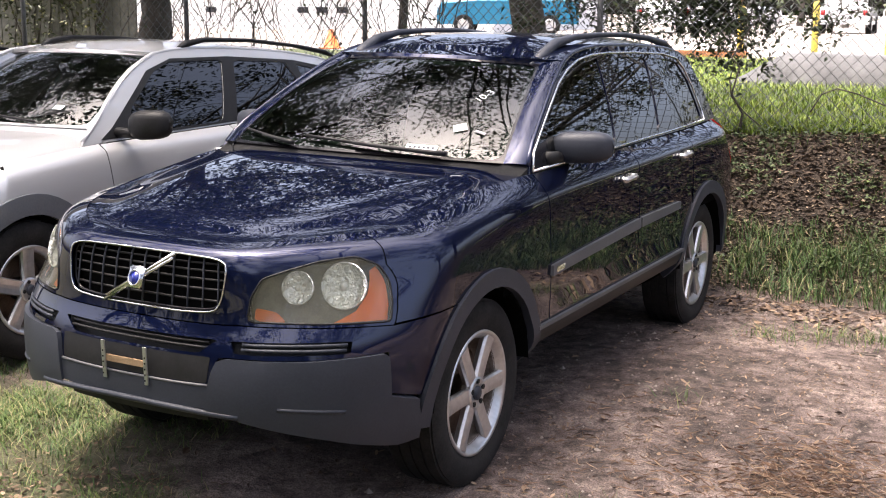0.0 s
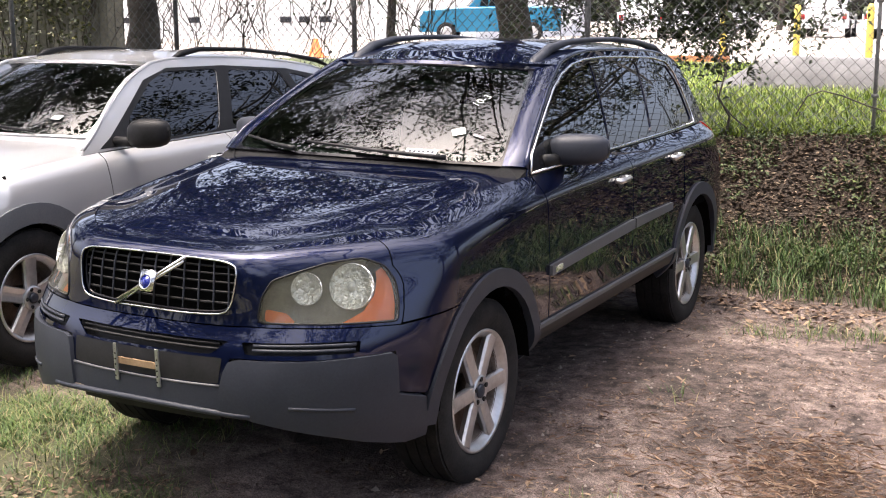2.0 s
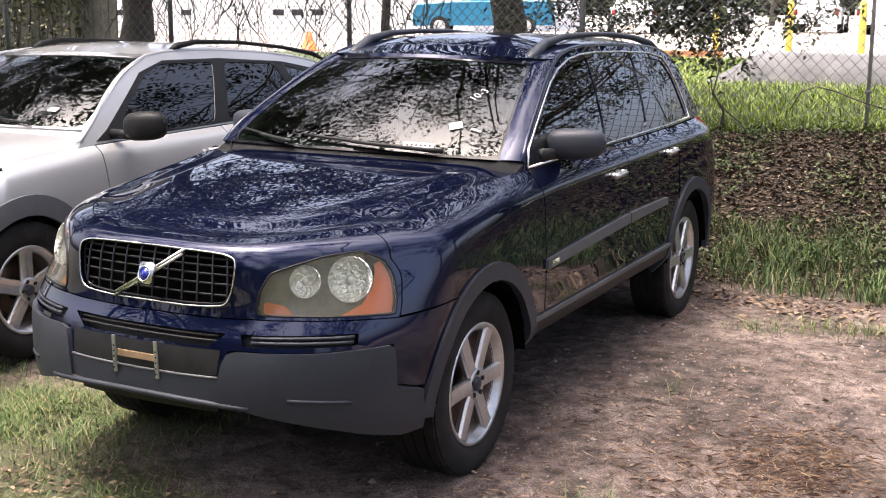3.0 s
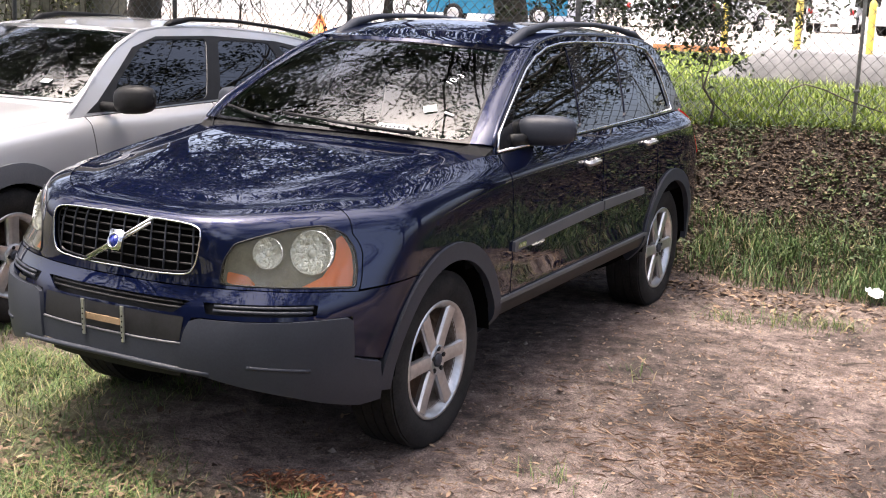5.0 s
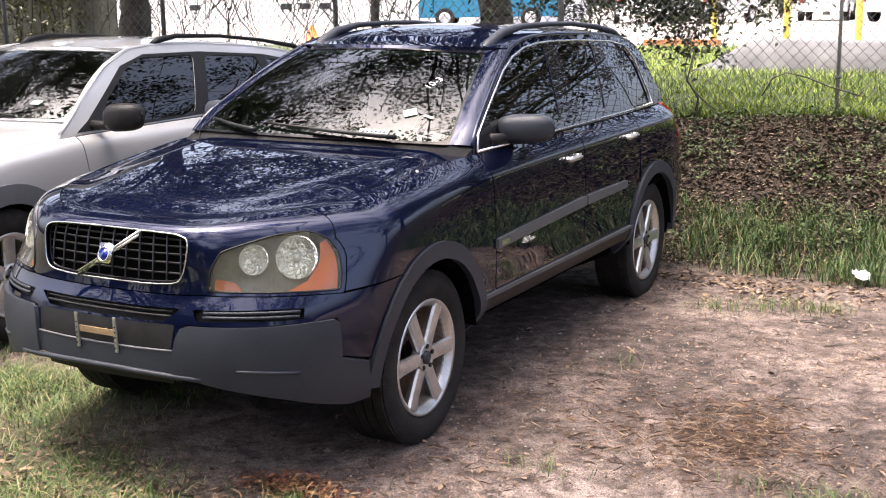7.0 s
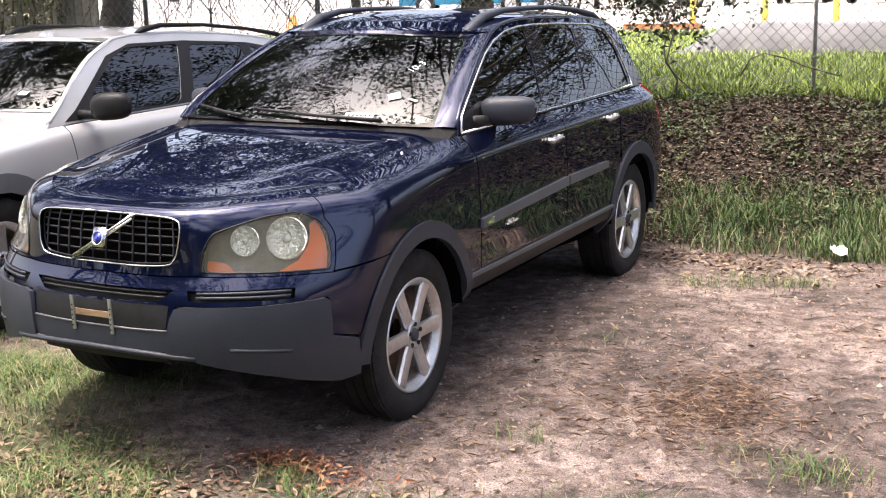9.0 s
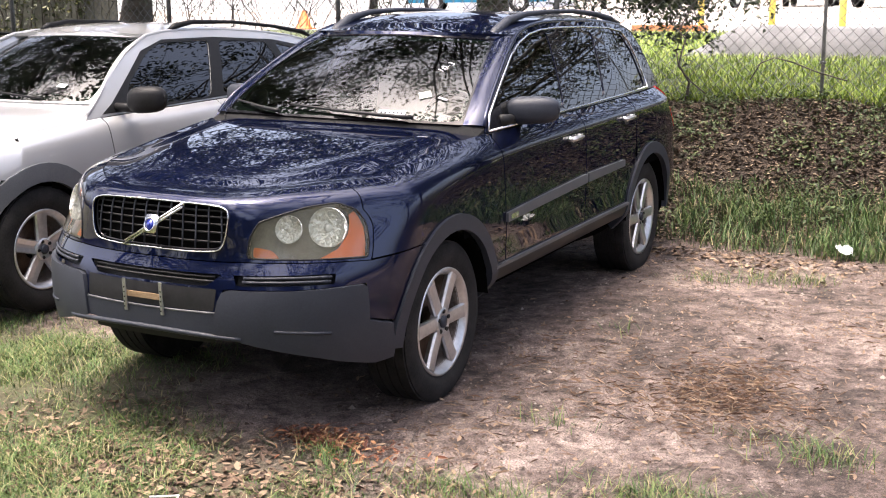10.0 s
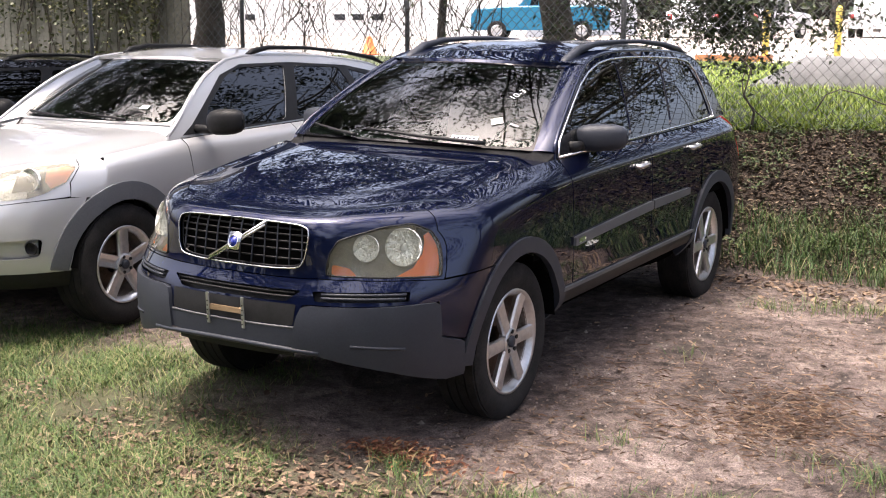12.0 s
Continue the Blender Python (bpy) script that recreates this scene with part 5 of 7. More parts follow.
SILVER = dict(
    rows=SILVER_ROWS, side_y=SILVER_SIDE_Y, paint=M_SILVER, lean=0.36, bow=0.13, crown=0.045, roll=0.14,
    pillar=[(0.52, 1.085), (0.68, 1.195), (0.86, 1.325), (1.08, 1.445), (1.33, 1.530)], screen=((0.68, 0.68, 1.135), (0.56, 1.42, 1.515)),
    roofline=[(1.33, 1.530), (1.6, 1.552), (2.1, 1.545), (2.6, 1.512), (3.0, 1.468), (3.2, 1.43)],
    dpillar=[(3.27, 1.36), (3.34, 1.25)], dpillar_y=3.36,
    windows=[[(0.86, 1.095), (1.72, 1.102), (1.93, 1.474), (1.42, 1.474), (1.24, 1.415), (0.96, 1.235)], [(1.86, 1.112), (2.55, 1.135), (2.70, 1.25), (2.59, 1.440), (2.04, 1.466)], [(2.80, 1.20), (3.08, 1.215), (3.06, 1.36), (2.71, 1.422)]],
    window_glass=[M_BLACKGLASS, M_BLACKGLASS, M_BLACKGLASS],
    dlo=[(0.64, 1.078), (1.2, 1.082), (1.8, 1.094), (2.6, 1.116), (3.14, 1.18), (3.12, 1.385), (2.7, 1.448), (2.0, 1.492), (1.45, 1.494), (1.2, 1.432), (0.93, 1.255), (0.75, 1.135)],
    foot=M_SILVER, clad=M_SATIN, surround=M_BLACK, chrome=False, hood_mid=((-0.65, 0.945), (-0.5, 0.985), (-0.2, 1.045), (0.2, 1.095), (0.6, 1.125)), crease=((-0.7, 0.45), (0.5, 0.58)),
    hood_back=lambda x: 0.505 + 0.13 * (x / 0.70) ** 2,
    axle_f=0.02, axle_r=2.66, hub_z=0.368, arch_r=0.395, tyre_r=0.362, rim_r=0.225, spokes=5, spoke_w=0.085, wheel_turn=0.32, wheel_x=0.775, twin=True, rim_mat=None,
    doors=(0.62, 1.76, 2.62, 3.2), sill_z=0.42, fender_front=[(-0.3, 0.80)], fender_top=-0.12,
    fender_nose=[(5.34, 7.0), (5.34, 6.03), (5.14, 5.12), (5.22, 4.42)], nose_open=-0.55, nose_y=-0.85, tail_y=3.45,
    rail=[(0.575, 1.58, 1.548), (0.575, 1.66, 1.578), (0.575, 1.84, 1.600), (0.575, 2.3, 1.588), (0.575, 2.8, 1.545), (0.575, 3.2, 1.490), (0.575, 3.34, 1.448)],
    rail_w=[0.012, 0.026, 0.020, 0.016, 0.016, 0.022, 0.012], rail_mat=M_BLACK,
    arch_clad=True, arch_w=0.092, arch_span_f=(-8, 176), arch_span_r=(0, 180),
    sills=[(0.45, 2.25, 0.27, 0.42, M_SATIN, 0.010)], mouldings=[(0.64, 1.75, (0.60, 0.61), (0.66, 0.67)), (1.77, 2.24, (0.61, 0.615), (0.67, 0.675))],
    handles=[(1.60, 0.95, 1), (2.46, 0.97, 1)], handle_mat=M_SILVER,
    mirror=(1.03, 0.80, 1.155), mirror_size=(0.24, 0.16, 0.155), mirror_foot=(0.78, 1.11), mirror_mat=M_BLACK,
    seat_y=1.6, dash_y=0.85, dash_z=0.98,
)


def silver_front(car, root, body, detail=True):
    S = car.shell
    full = lambda u, v: S.at(abs(u), v) * (1 if u >= 0 else -1, 1, 1)
    fl = bool(np.cross(full(0.6, 4) - full(0.5, 4), full(0.5, 4.1) - full(0.5, 4))[1] > 0)
    st = (0.2, 0.25)
    head_line = [(2.9, 6.30), (3.4, 6.47), (4.19, 6.52), (5.01, 6.47), (5.26, 6.05), (5.04, 5.16), (4.49, 4.72), (4.06, 4.56), (3.41, 4.56), (2.8, 4.9)]
    head_line = soft_corners(head_line, 0.15, 2)
    grille_line = [(-1.7, 5.3), (1.7, 5.3), (1.9, 6.3), (-1.9, 6.3)]
    mirror_head = [(-u, v) for u, v in head_line]
    half = [(0, 4.42), (4.2, 4.42), (5.0, 4.44), (5.20, 4.46), (5.10, 5.12), (5.31, 6.03), (5.31, 7.0), (3.6, 7.0), (2.0, 7.0), (0, 7.0)]
    panel("nose_panel", mirror_uv(half), full, st, body, root, holes=[grille_line, head_line, mirror_head], flip=fl, thick=0.006)
    panel("grille", grille_line, full, st, M_BLACK, root, "black grille", flip=fl, offset=-0.02, thick=0.01)
    half = [(0, 1.55), (3.4, 1.60), (5.30, 1.52), (5.44, 2.4), (5.58, 3.5), (5.64, 4.36), (5.0, 4.38), (4.2, 4.38), (0, 4.38)]
    fog = [soft_corners([(3.3 * s, 2.2), (4.52 * s, 2.2), (4.60 * s, 2.85), (3.3 * s, 2.85)], 0.25, 3) for s in (1, -1)]
    intake = [(-2.6, 2.0), (2.6, 2.0), (2.6, 3.0), (-2.6, 3.0)]
    bumper = panel("front_bumper", mirror_uv(half), full, st, body, root, "silver painted front bumper", holes=fog + [intake], flip=fl, thick=0.006)[0]
    panel("intake_grille", intake, full, st, M_BLACK, bumper, "", flip=fl, offset=-0.03)
    half = [(0, 0.5), (3.4, 0.55), (5.25, 0.55), (5.30, 1.48), (3.4, 1.56), (0, 1.5)]
    panel("bumper_skirt", mirror_uv(half), full, st, M_BLACK, root, "black lower bumper skirt", flip=fl, offset=-0.01, thick=0.006)
    for s in (1, -1):
        place = lambda u, v: S.at(u, v) * (s, 1, 1)
        kw = dict(flip=fl if s > 0 else not fl)
        panel("fog_recess", [(3.2, 2.1), (4.7, 2.1), (4.7, 2.95), (3.2, 2.95)], place, st, body, bumper, offset=-0.035, **kw)
        hole = lamp(bumper, Vector(place(4.25, 2.53)) + Vector((0, 0.012, 0)), (0.25 * s, -1, 0), 0.036, "empty fog lamp hole", 18)
        # no real opening: lamp pieces turned black stand in for the hole's shade
        for piece in [hole] + list(hole.children):
            piece.data.materials[0] = M_BLACK
        head = new("headlight")
        head.parent = root
        panel("bezel", head_line, place, st, M_REFLECTOR, head, "silvered lamp housing", offset=-0.035, **kw)
        lamp(head, Vector(place(3.9, 5.5)) + Vector((0, 0.02, 0)), (0.2 * s, -1, 0.15), 0.065, "round lamp", 20)
        panel("turn_signal", [(4.42, 6.3), (5.0, 6.4), (5.22, 6.03), (5.01, 5.22), (4.62, 4.95), (4.40, 5.4)], place, (0.15, 0.2), M_AMBER, head, "amber turn signal", offset=-0.012, **kw)
        panel("lens", head_line, place, st, M_CREAM_LENS, head, "hazy yellowed lens", offset=0.002, **kw)
    for (a0, s0), (a1, s1) in (((-0.2, 0.02), (-0.90, 0.07)), ((0.55, 0.02), (-0.10, 0.09))):
        pts = [car.screen(a0 + (a1 - a0) * t, s0 + (s1 - s0) * t) + np.array((0, -0.008, 0.014)) for t in np.linspace(0, 1, 7)]
        tube("wiper", pts, 0.008, M_BLACK, root, "black wiper", 6)


silver_suv = tagged(new("parked_suv"), "silver SUV with grey wheel arches parked on grass", "car")
silver_car = Car(SILVER)
silver_car.build(silver_suv)
silver_front(silver_car, silver_suv, M_SILVER)
silver_suv.matrix_basis = pose(-2.72, 0.32, 0.0)
bm = bmesh.new()
p = silver_car.screen(0.62, 0.20)
box(bm, (0.07, 0.04, 0.002), tuple(p + (0, 0.002, 0.004)), (28, 0, 0))
part("paper_tag", bm, M_PAPER, silver_suv, "white paper tag", False)

# dark car beyond it, of which the roof and side windows show
DARK = dict(SILVER, paint=M_DARKCAR, foot=M_MATT, arch_clad=False, mouldings=[], handle_mat=M_DARKCAR)
dark_car = tagged(new("parked_wagon"), "black wagon with tinted windows parked beyond a silver SUV", "car")
third = Car(DARK)
third.build(dark_car)
silver_front(third, dark_car, M_DARKCAR)
dark_car.matrix_basis = pose(-5.45, 0.55, -0.02) @ Matrix.Diagonal((1, 1, 0.95, 1))


# ---- trees ----
rng = random.Random(7)


def leaf_into(verts, faces, at, length, width, rg, droop=0.3):
    """One folded leaf, of four triangles, at a place with a chance turn."""
    m = Euler((rg.uniform(-0.9, 0.9), rg.uniform(-0.9, 0.9), rg.uniform(0, 6.28))).to_matrix()
    b = len(verts)
    for x, y, z in ((-0.5, 0, 0), (0, -0.5, 0.10), (0.5, 0, -droop * 0.3), (0, 0.5, 0.10), (0.05, 0, 0)):
        p = m @ Vector((x * length, y * width, z * length))
        verts.append((at[0] + p.x, at[1] + p.y, at[2] + p.z))
    faces += [(b, b + 1, b + 4), (b + 1, b + 2, b + 4), (b + 2, b + 3, b + 4), (b + 3, b, b + 4)]


def leaf_cloud(name, at, length, seed, mat, parent=None, label="", slim=0.5, tilt=0.9):
    """Many folded leaves of two triangles each, at the given places, with chance turns."""
    g = np.random.default_rng(seed)
    at = np.asarray(at, float)
    n = len(at)
    l = g.uniform(*length, n)[:, None]
    w = l * slim * g.uniform(0.75, 1.25, n)[:, None]
    a, b = g.uniform(0, 2 * np.pi, n), g.normal(0, tilt * 0.6, n)
    x = np.stack([np.cos(a) * np.cos(b), np.sin(a) * np.cos(b), np.sin(b)], 1)
    side = np.stack([-np.sin(a), np.cos(a), g.normal(0, tilt * 0.6, n)], 1)
    side /= np.linalg.norm(side, axis=1)[:, None]
    up = np.cross(x, side)
    v = np.stack([at - x * l / 2, at - side * w / 2 + up * l * 0.08, at + x * l / 2, at + side * w / 2 + up * l * 0.08], 1).reshape(-1, 3)
    i = np.arange(n)[:, None] * 4
    f = np.concatenate([i + (0, 1, 2), i + (0, 2, 3)], 1).reshape(-1)
    me = bpy.data.meshes.new(name)
    me.vertices.add(4 * n)
    me.vertices.foreach_set("co", v.reshape(-1))
    me.loops.add(6 * n)
    me.loops.foreach_set("vertex_index", f)
    me.polygons.add(2 * n)
    me.polygons.foreach_set("loop_start", np.arange(2 * n) * 3)
    me.update(calc_edges=True)
    return from_mesh(name, me, mat, parent, label, False)


def wander(start, end, bend, rg, n=6):
    a, b = Vector(start), Vector(end)
    pts = []
    for i in range(n + 1):
        t = i / n
        k = math.sin(math.pi * t) * bend
        pts.append(a.lerp(b, t) + Vector((rg.uniform(-1, 1), rg.uniform(-1, 1), rg.uniform(-0.6, 0.8))) * k)
    return pts


def build_tree(label, base, trunk_h, trunk_r, limbs, clumps, leaf=0.10, per=160, seed=1, clump_r=0.7, category="tree"):
    """A tree: tapered trunk with a flared foot, limbs that branch, and a crown of leaf clumps.
    limbs: ends of the main limbs; clumps: leaf clumps along each limb."""
    rg = random.Random(seed)
    root = tagged(new("oak_tree"), label, category)
    root.location = base
    v, f = [], []
    top = Vector((rg.uniform(-0.3, 0.3), rg.uniform(-0.3, 0.3), trunk_h))
    pts = wander((0, 0, -0.15), top, 0.10, rg, 8)
    tube_into(v, f, pts, [trunk_r * (1.55 if i == 0 else 1.18 if i == 1 else 1.0 - 0.045 * i) for i in range(9)], 14)
    raw("trunk", v, f, M_BARK, root, "", True)
    lv, lf, at = [], [], []
    for end in limbs:
        start = pts[rg.choice((5, 6, 7, 8))]
        limb = wander(start, end, 0.13, rg, 7)
        r0 = trunk_r * rg.uniform(0.16, 0.28)
        tube_into(lv, lf, limb, [r0 * (1 - 0.11 * i) for i in range(8)], 7)
        for _ in range(clumps):
            t = rg.uniform(0.25, 1.0)
            p = limb[min(7, int(t * 7.99))]
            q = p + Vector((rg.gauss(0, 1.1), rg.gauss(0, 1.1), rg.gauss(0.25, 0.55)))
            tube_into(lv, lf, wander(p, q, 0.12, rg, 3), [r0 * 0.22, r0 * 0.15, r0 * 0.09, 0.005], 4, False)
            for _ in range(per):
                d = Vector((rg.gauss(0, 0.5), rg.gauss(0, 0.5), rg.gauss(0, 0.30))) * clump_r
                at.append(q + d)
    raw("limbs", lv, lf, M_BARK, root, "", True)
    leaf_cloud("crown", at, (leaf * 0.7, leaf * 1.3), seed, M_LEAF, root, "dark green oak leaves")
    return root


def ring_limbs(n, r0, r1, z0, z1, seed, bias=(0, 0)):
    rg = random.Random(seed)
    return [(rg.uniform(r0, r1) * math.cos(6.283 * k / n + rg.uniform(-0.3, 0.3)) + bias[0], rg.uniform(r0, r1) * math.sin(6.283 * k / n + rg.uniform(-0.3, 0.3)) + bias[1], rg.uniform(z0, z1)) for k in range(n)]


# the last five limbs are unseen, added overhead to darken the windscreen's reflections
build_tree("large oak with rough grey bark behind a fence", (-2.33, 7.5, 0.9), 3.6, 0.19, ring_limbs(13, 2.2, 5.6, 2.9, 7.2, 3, (0.0, -1.6)) + [(1.2, -4.2, 5.6), (2.0, -5.0, 5.2), (0.2, -5.2, 5.9), (3.2, -4.0, 5.8), (-1.0, -4.6, 5.4)], 13, 0.085, 125, 11, 0.48)
build_tree("oak with dark bark beside a plank wall", (-7.35, 7.6, 0.9), 3.8, 0.20, ring_limbs(13, 2.2, 5.2, 2.9, 7.2, 4, (0.6, -1.2)), 13, 0.10, 150, 12, 0.54)
# three unseen oaks, added to shade the yard and show in paint and glass
build_tree("unseen spreading oak added to shade the yard", (-4.6, -6.6, 0.0), 3.2, 0.30, ring_limbs(12, 3.0, 6.8, 4.6, 8.2, 5, (1.8, 2.8)), 12, 0.12, 190, 13)
build_tree("unseen spreading oak added beside the yard", (7.8, -5.6, 0.0), 3.4, 0.28, ring_limbs(14, 2.4, 6.6, 4.4, 8.0, 6, (-2.4, 2.4)), 12, 0.11, 150, 14, 0.6)
build_tree("unseen tall oak added beside the yard", (9.6, 3.4, 0.1), 4.2, 0.25, ring_limbs(13, 2.0, 5.6, 2.8, 8.0, 8, (-1.4, 0.6)), 12, 0.10, 120, 15, 0.5)
# unseen oak, added to darken side window reflections and shade the bank
build_tree("unseen leafy oak added to shade the bank", (6.3, 6.6, 0.9), 3.0, 0.20, ring_limbs(17, 0.8, 4.0, 2.8, 6.6, 23, (-2.6, 0.0)), 13, 0.10, 130, 23, 0.5)
build_tree("broad oak with low boughs behind a fence", (6.0, 9.6, 0.9), 2.6, 0.26, ring_limbs(13, 1.8, 4.3, 2.8, 6.4, 10, (0.2, -0.4)) + [(-3.5, -1, 2.2), (-4.5, 0.5, 2.7), (-2.5, -2, 2.0), (-5, -1.5, 3.3), (-3.8, 1.5, 3.0), (-6, 0, 3.4), (-6.8, -1.0, 3.8), (-5.4, 1.5, 3.6)], 13, 0.085, 100, 17, 0.42)
# unseen oak, its crown set where the windscreens mirror the sky
build_tree("unseen wide oak added beyond the parked cars for reflections", (-11.0, 1.2, 0.2), 3.4, 0.27, ring_limbs(15, 1.5, 5.0, 3.4, 7.2, 20, (5.6, 1.6)), 13, 0.12, 210, 20, 0.55)
# two unseen oaks behind the camera, added to darken what the nose mirrors
build_tree("unseen dense oak added behind the camera for reflections", (-2.5, -12.5, 0.0), 2.8, 0.30, ring_limbs(12, 2.0, 5.5, 1.4, 7.5, 18), 12, 0.27, 150, 18, 0.8)
build_tree("unseen dense oak added behind the camera for reflections", (6.5, -13.0, 0.0), 2.8, 0.30, ring_limbs(12, 2.0, 5.5, 1.4, 7.5, 19), 12, 0.27, 150, 19, 0.8)
build_tree("slim oak with a dark trunk behind a fence", (-3.62, 7.4, 0.9), 3.4, 0.055, ring_limbs(4, 1.0, 2.2, 3.2, 4.8, 9), 5, 0.09, 90, 16, 0.5)


def build_shrub(name, label, base, sticks, leaves, box_, seed, leaf=(0.07, 0.11)):
    """A thin-stemmed shrub: stems that fork upwards, and leaves scattered over a region round them."""
    rg = random.Random(seed)
    root = tagged(new(name), label, "shrub")
    v, f, cv, cf = [], [], [], []
    (x0, x1), (y0, y1), (z0, z1) = box_
    for k in range(sticks):
        q = (rg.uniform(x0, x1), rg.uniform(y0, y1), rg.uniform(z0 + 0.4 * (z1 - z0), z1 + 0.2))
        path = wander(base, q, 0.10, rg, 7)
        tube_into(v, f, path, [0.018 if k == 0 else 0.010, 0.010, 0.009, 0.008, 0.007, 0.006, 0.005, 0.003], 5)
        for _ in range(5):
            i = rg.randint(3, 7)
            e = path[i] + Vector((rg.gauss(0, 0.22), rg.gauss(0, 0.08), rg.gauss(-0.02, 0.13)))
            tube_into(v, f, [path[i], path[i].lerp(e, 0.5) + Vector((0, 0, 0.02)), e], [0.005, 0.004, 0.002], 4, False)
            for _ in range(leaves):
                leaf_into(cv, cf, e + Vector((rg.gauss(0, 0.10), rg.gauss(0, 0.06), rg.gauss(-0.02, 0.09))), rg.uniform(*leaf), rg.uniform(*leaf) * 0.5, rg)
    raw("stem", v, f, M_BARK, root, "", True)
    raw("leaves", cv, cf, M_LEAF, root, "dark green leaves")
    return root


build_shrub("oak_sapling", "leafy oak sapling growing through a chain-link fence", (0.44, 5.45, 0.85), 1, 8, ((0.40, 0.46), (5.35, 5.5), (1.70, 1.9)), 21)


def build_branch(label, start, ends, leaves, seed, leaf=(0.08, 0.13), spread=0.12):
    """A leafy bough that hangs down from a tree: forked twigs with drooping leaves."""
    rg = random.Random(seed)
    root = tagged(new("oak_bough"), label, "branch")
    v, f, cv, cf = [], [], [], []
    for end in ends:
        path = wander(start, end, 0.10, rg, 8)
        tube_into(v, f, path, [0.020 - 0.002 * i for i in range(9)], 5)
        for i in range(3, 9):
            for _ in range(2):
                e = path[i] + Vector((rg.gauss(0, 0.16), rg.gauss(0, 0.08), rg.gauss(-0.04, 0.09)))
                tube_into(v, f, [path[i], path[i].lerp(e, 0.5) + Vector((0, 0, 0.015)), e], [0.005, 0.004, 0.002], 4, False)
                for _ in range(leaves):
                    leaf_into(cv, cf, e + Vector((rg.gauss(0, spread), rg.gauss(0, 0.07), rg.gauss(-0.03, spread * 0.7))), rg.uniform(*leaf), rg.uniform(*leaf) * 0.55, rg, 0.6)
    raw("twig", v, f, M_BARK, root, "", True)
    raw("foliage", cv, cf, M_LEAF, root, "dark green leaves")
    return root


build_branch("leafy oak bough hanging over a chain-link fence", (0.1, 5.9, 2.55), [(-0.35, 5.75, 1.74), (-0.15, 5.7, 1.66), (0.05, 5.75, 1.58), (0.24, 5.7, 1.52), (0.45, 5.75, 1.50), (0.58, 5.7, 1.66), (0.2, 5.7, 1.72), (0.5, 5.75, 1.78), (0.35, 5.7, 1.66), (-0.05, 5.7, 1.80)], 34, 22, (0.035, 0.075), 0.085)
build_branch("thin bough with a few leaves over a fence", (1.2, 5.9, 2.5), [(0.85, 5.75, 1.74), (1.05, 5.75, 1.70), (1.25, 5.7, 1.80)], 12, 24, (0.035, 0.065), 0.07)
build_branch("bough with hanging leaves beside an oak trunk", (-1.5, 6.8, 2.7), [(-1.9, 6.5, 1.70), (-1.6, 6.5, 1.65), (-1.35, 6.4, 1.55), (-1.1, 6.4, 1.62), (-0.85, 6.4, 1.70), (-0.6, 6.3, 1.72), (-0.75, 6.4, 1.60)], 26, 25, (0.035, 0.075), 0.09)


def build_vines():
    """Thin bare vines and twigs that hang in the fence, with a few small leaves."""
    rg = random.Random(31)
    root = tagged(new("vines"), "tangle of thin dark vines hanging on the fence", "vine")
    v, f, cv, cf = [], [], [], []
    for _ in range(110):
        x, z = rg.uniform(-5.6, -1.9), rg.uniform(1.9, 2.5)
        p, pts = Vector((x, 5.45 + rg.uniform(-0.08, 0.08), z)), []
        dx = rg.uniform(-0.10, 0.10)
        for _ in range(rg.randint(5, 10)):
            pts.append(p.copy())
            p = p + Vector((dx + rg.uniform(-0.07, 0.07), rg.uniform(-0.03, 0.03), -rg.uniform(0.06, 0.16)))
            if rg.random() < 0.45:
                leaf_into(cv, cf, p + Vector((rg.gauss(0, 0.03), 0, rg.gauss(0, 0.03))), rg.uniform(0.03, 0.07), rg.uniform(0.02, 0.035), rg)
        tube_into(v, f, pts, [0.0055 - 0.0004 * i for i in range(len(pts))], 4, False)
    raw("vine_tangle", v, f, M_BARK, root, "", True)
    raw("vine_leaves", cv, cf, M_LEAF, root, "small dark leaves")
    v, f = [], []
    tube_into(v, f, [(0.98, 5.42, 1.05), (1.06, 5.42, 1.19), (1.17, 5.42, 1.235), (1.32, 5.42, 1.20), (1.5, 5.42, 1.13), (1.75, 5.42, 1.06)], 0.006, 5)
    tube_into(v, f, [(0.40, 5.40, 1.42), (0.36, 5.40, 1.28), (0.38, 5.40, 1.15), (0.50, 5.40, 1.02), (0.62, 5.40, 0.93)], 0.006, 5)
    tagged(raw("bent_vine", v, f, M_BARK, smooth=True), "bent dark vine caught in a chain-link fence", "vine")


build_vines()


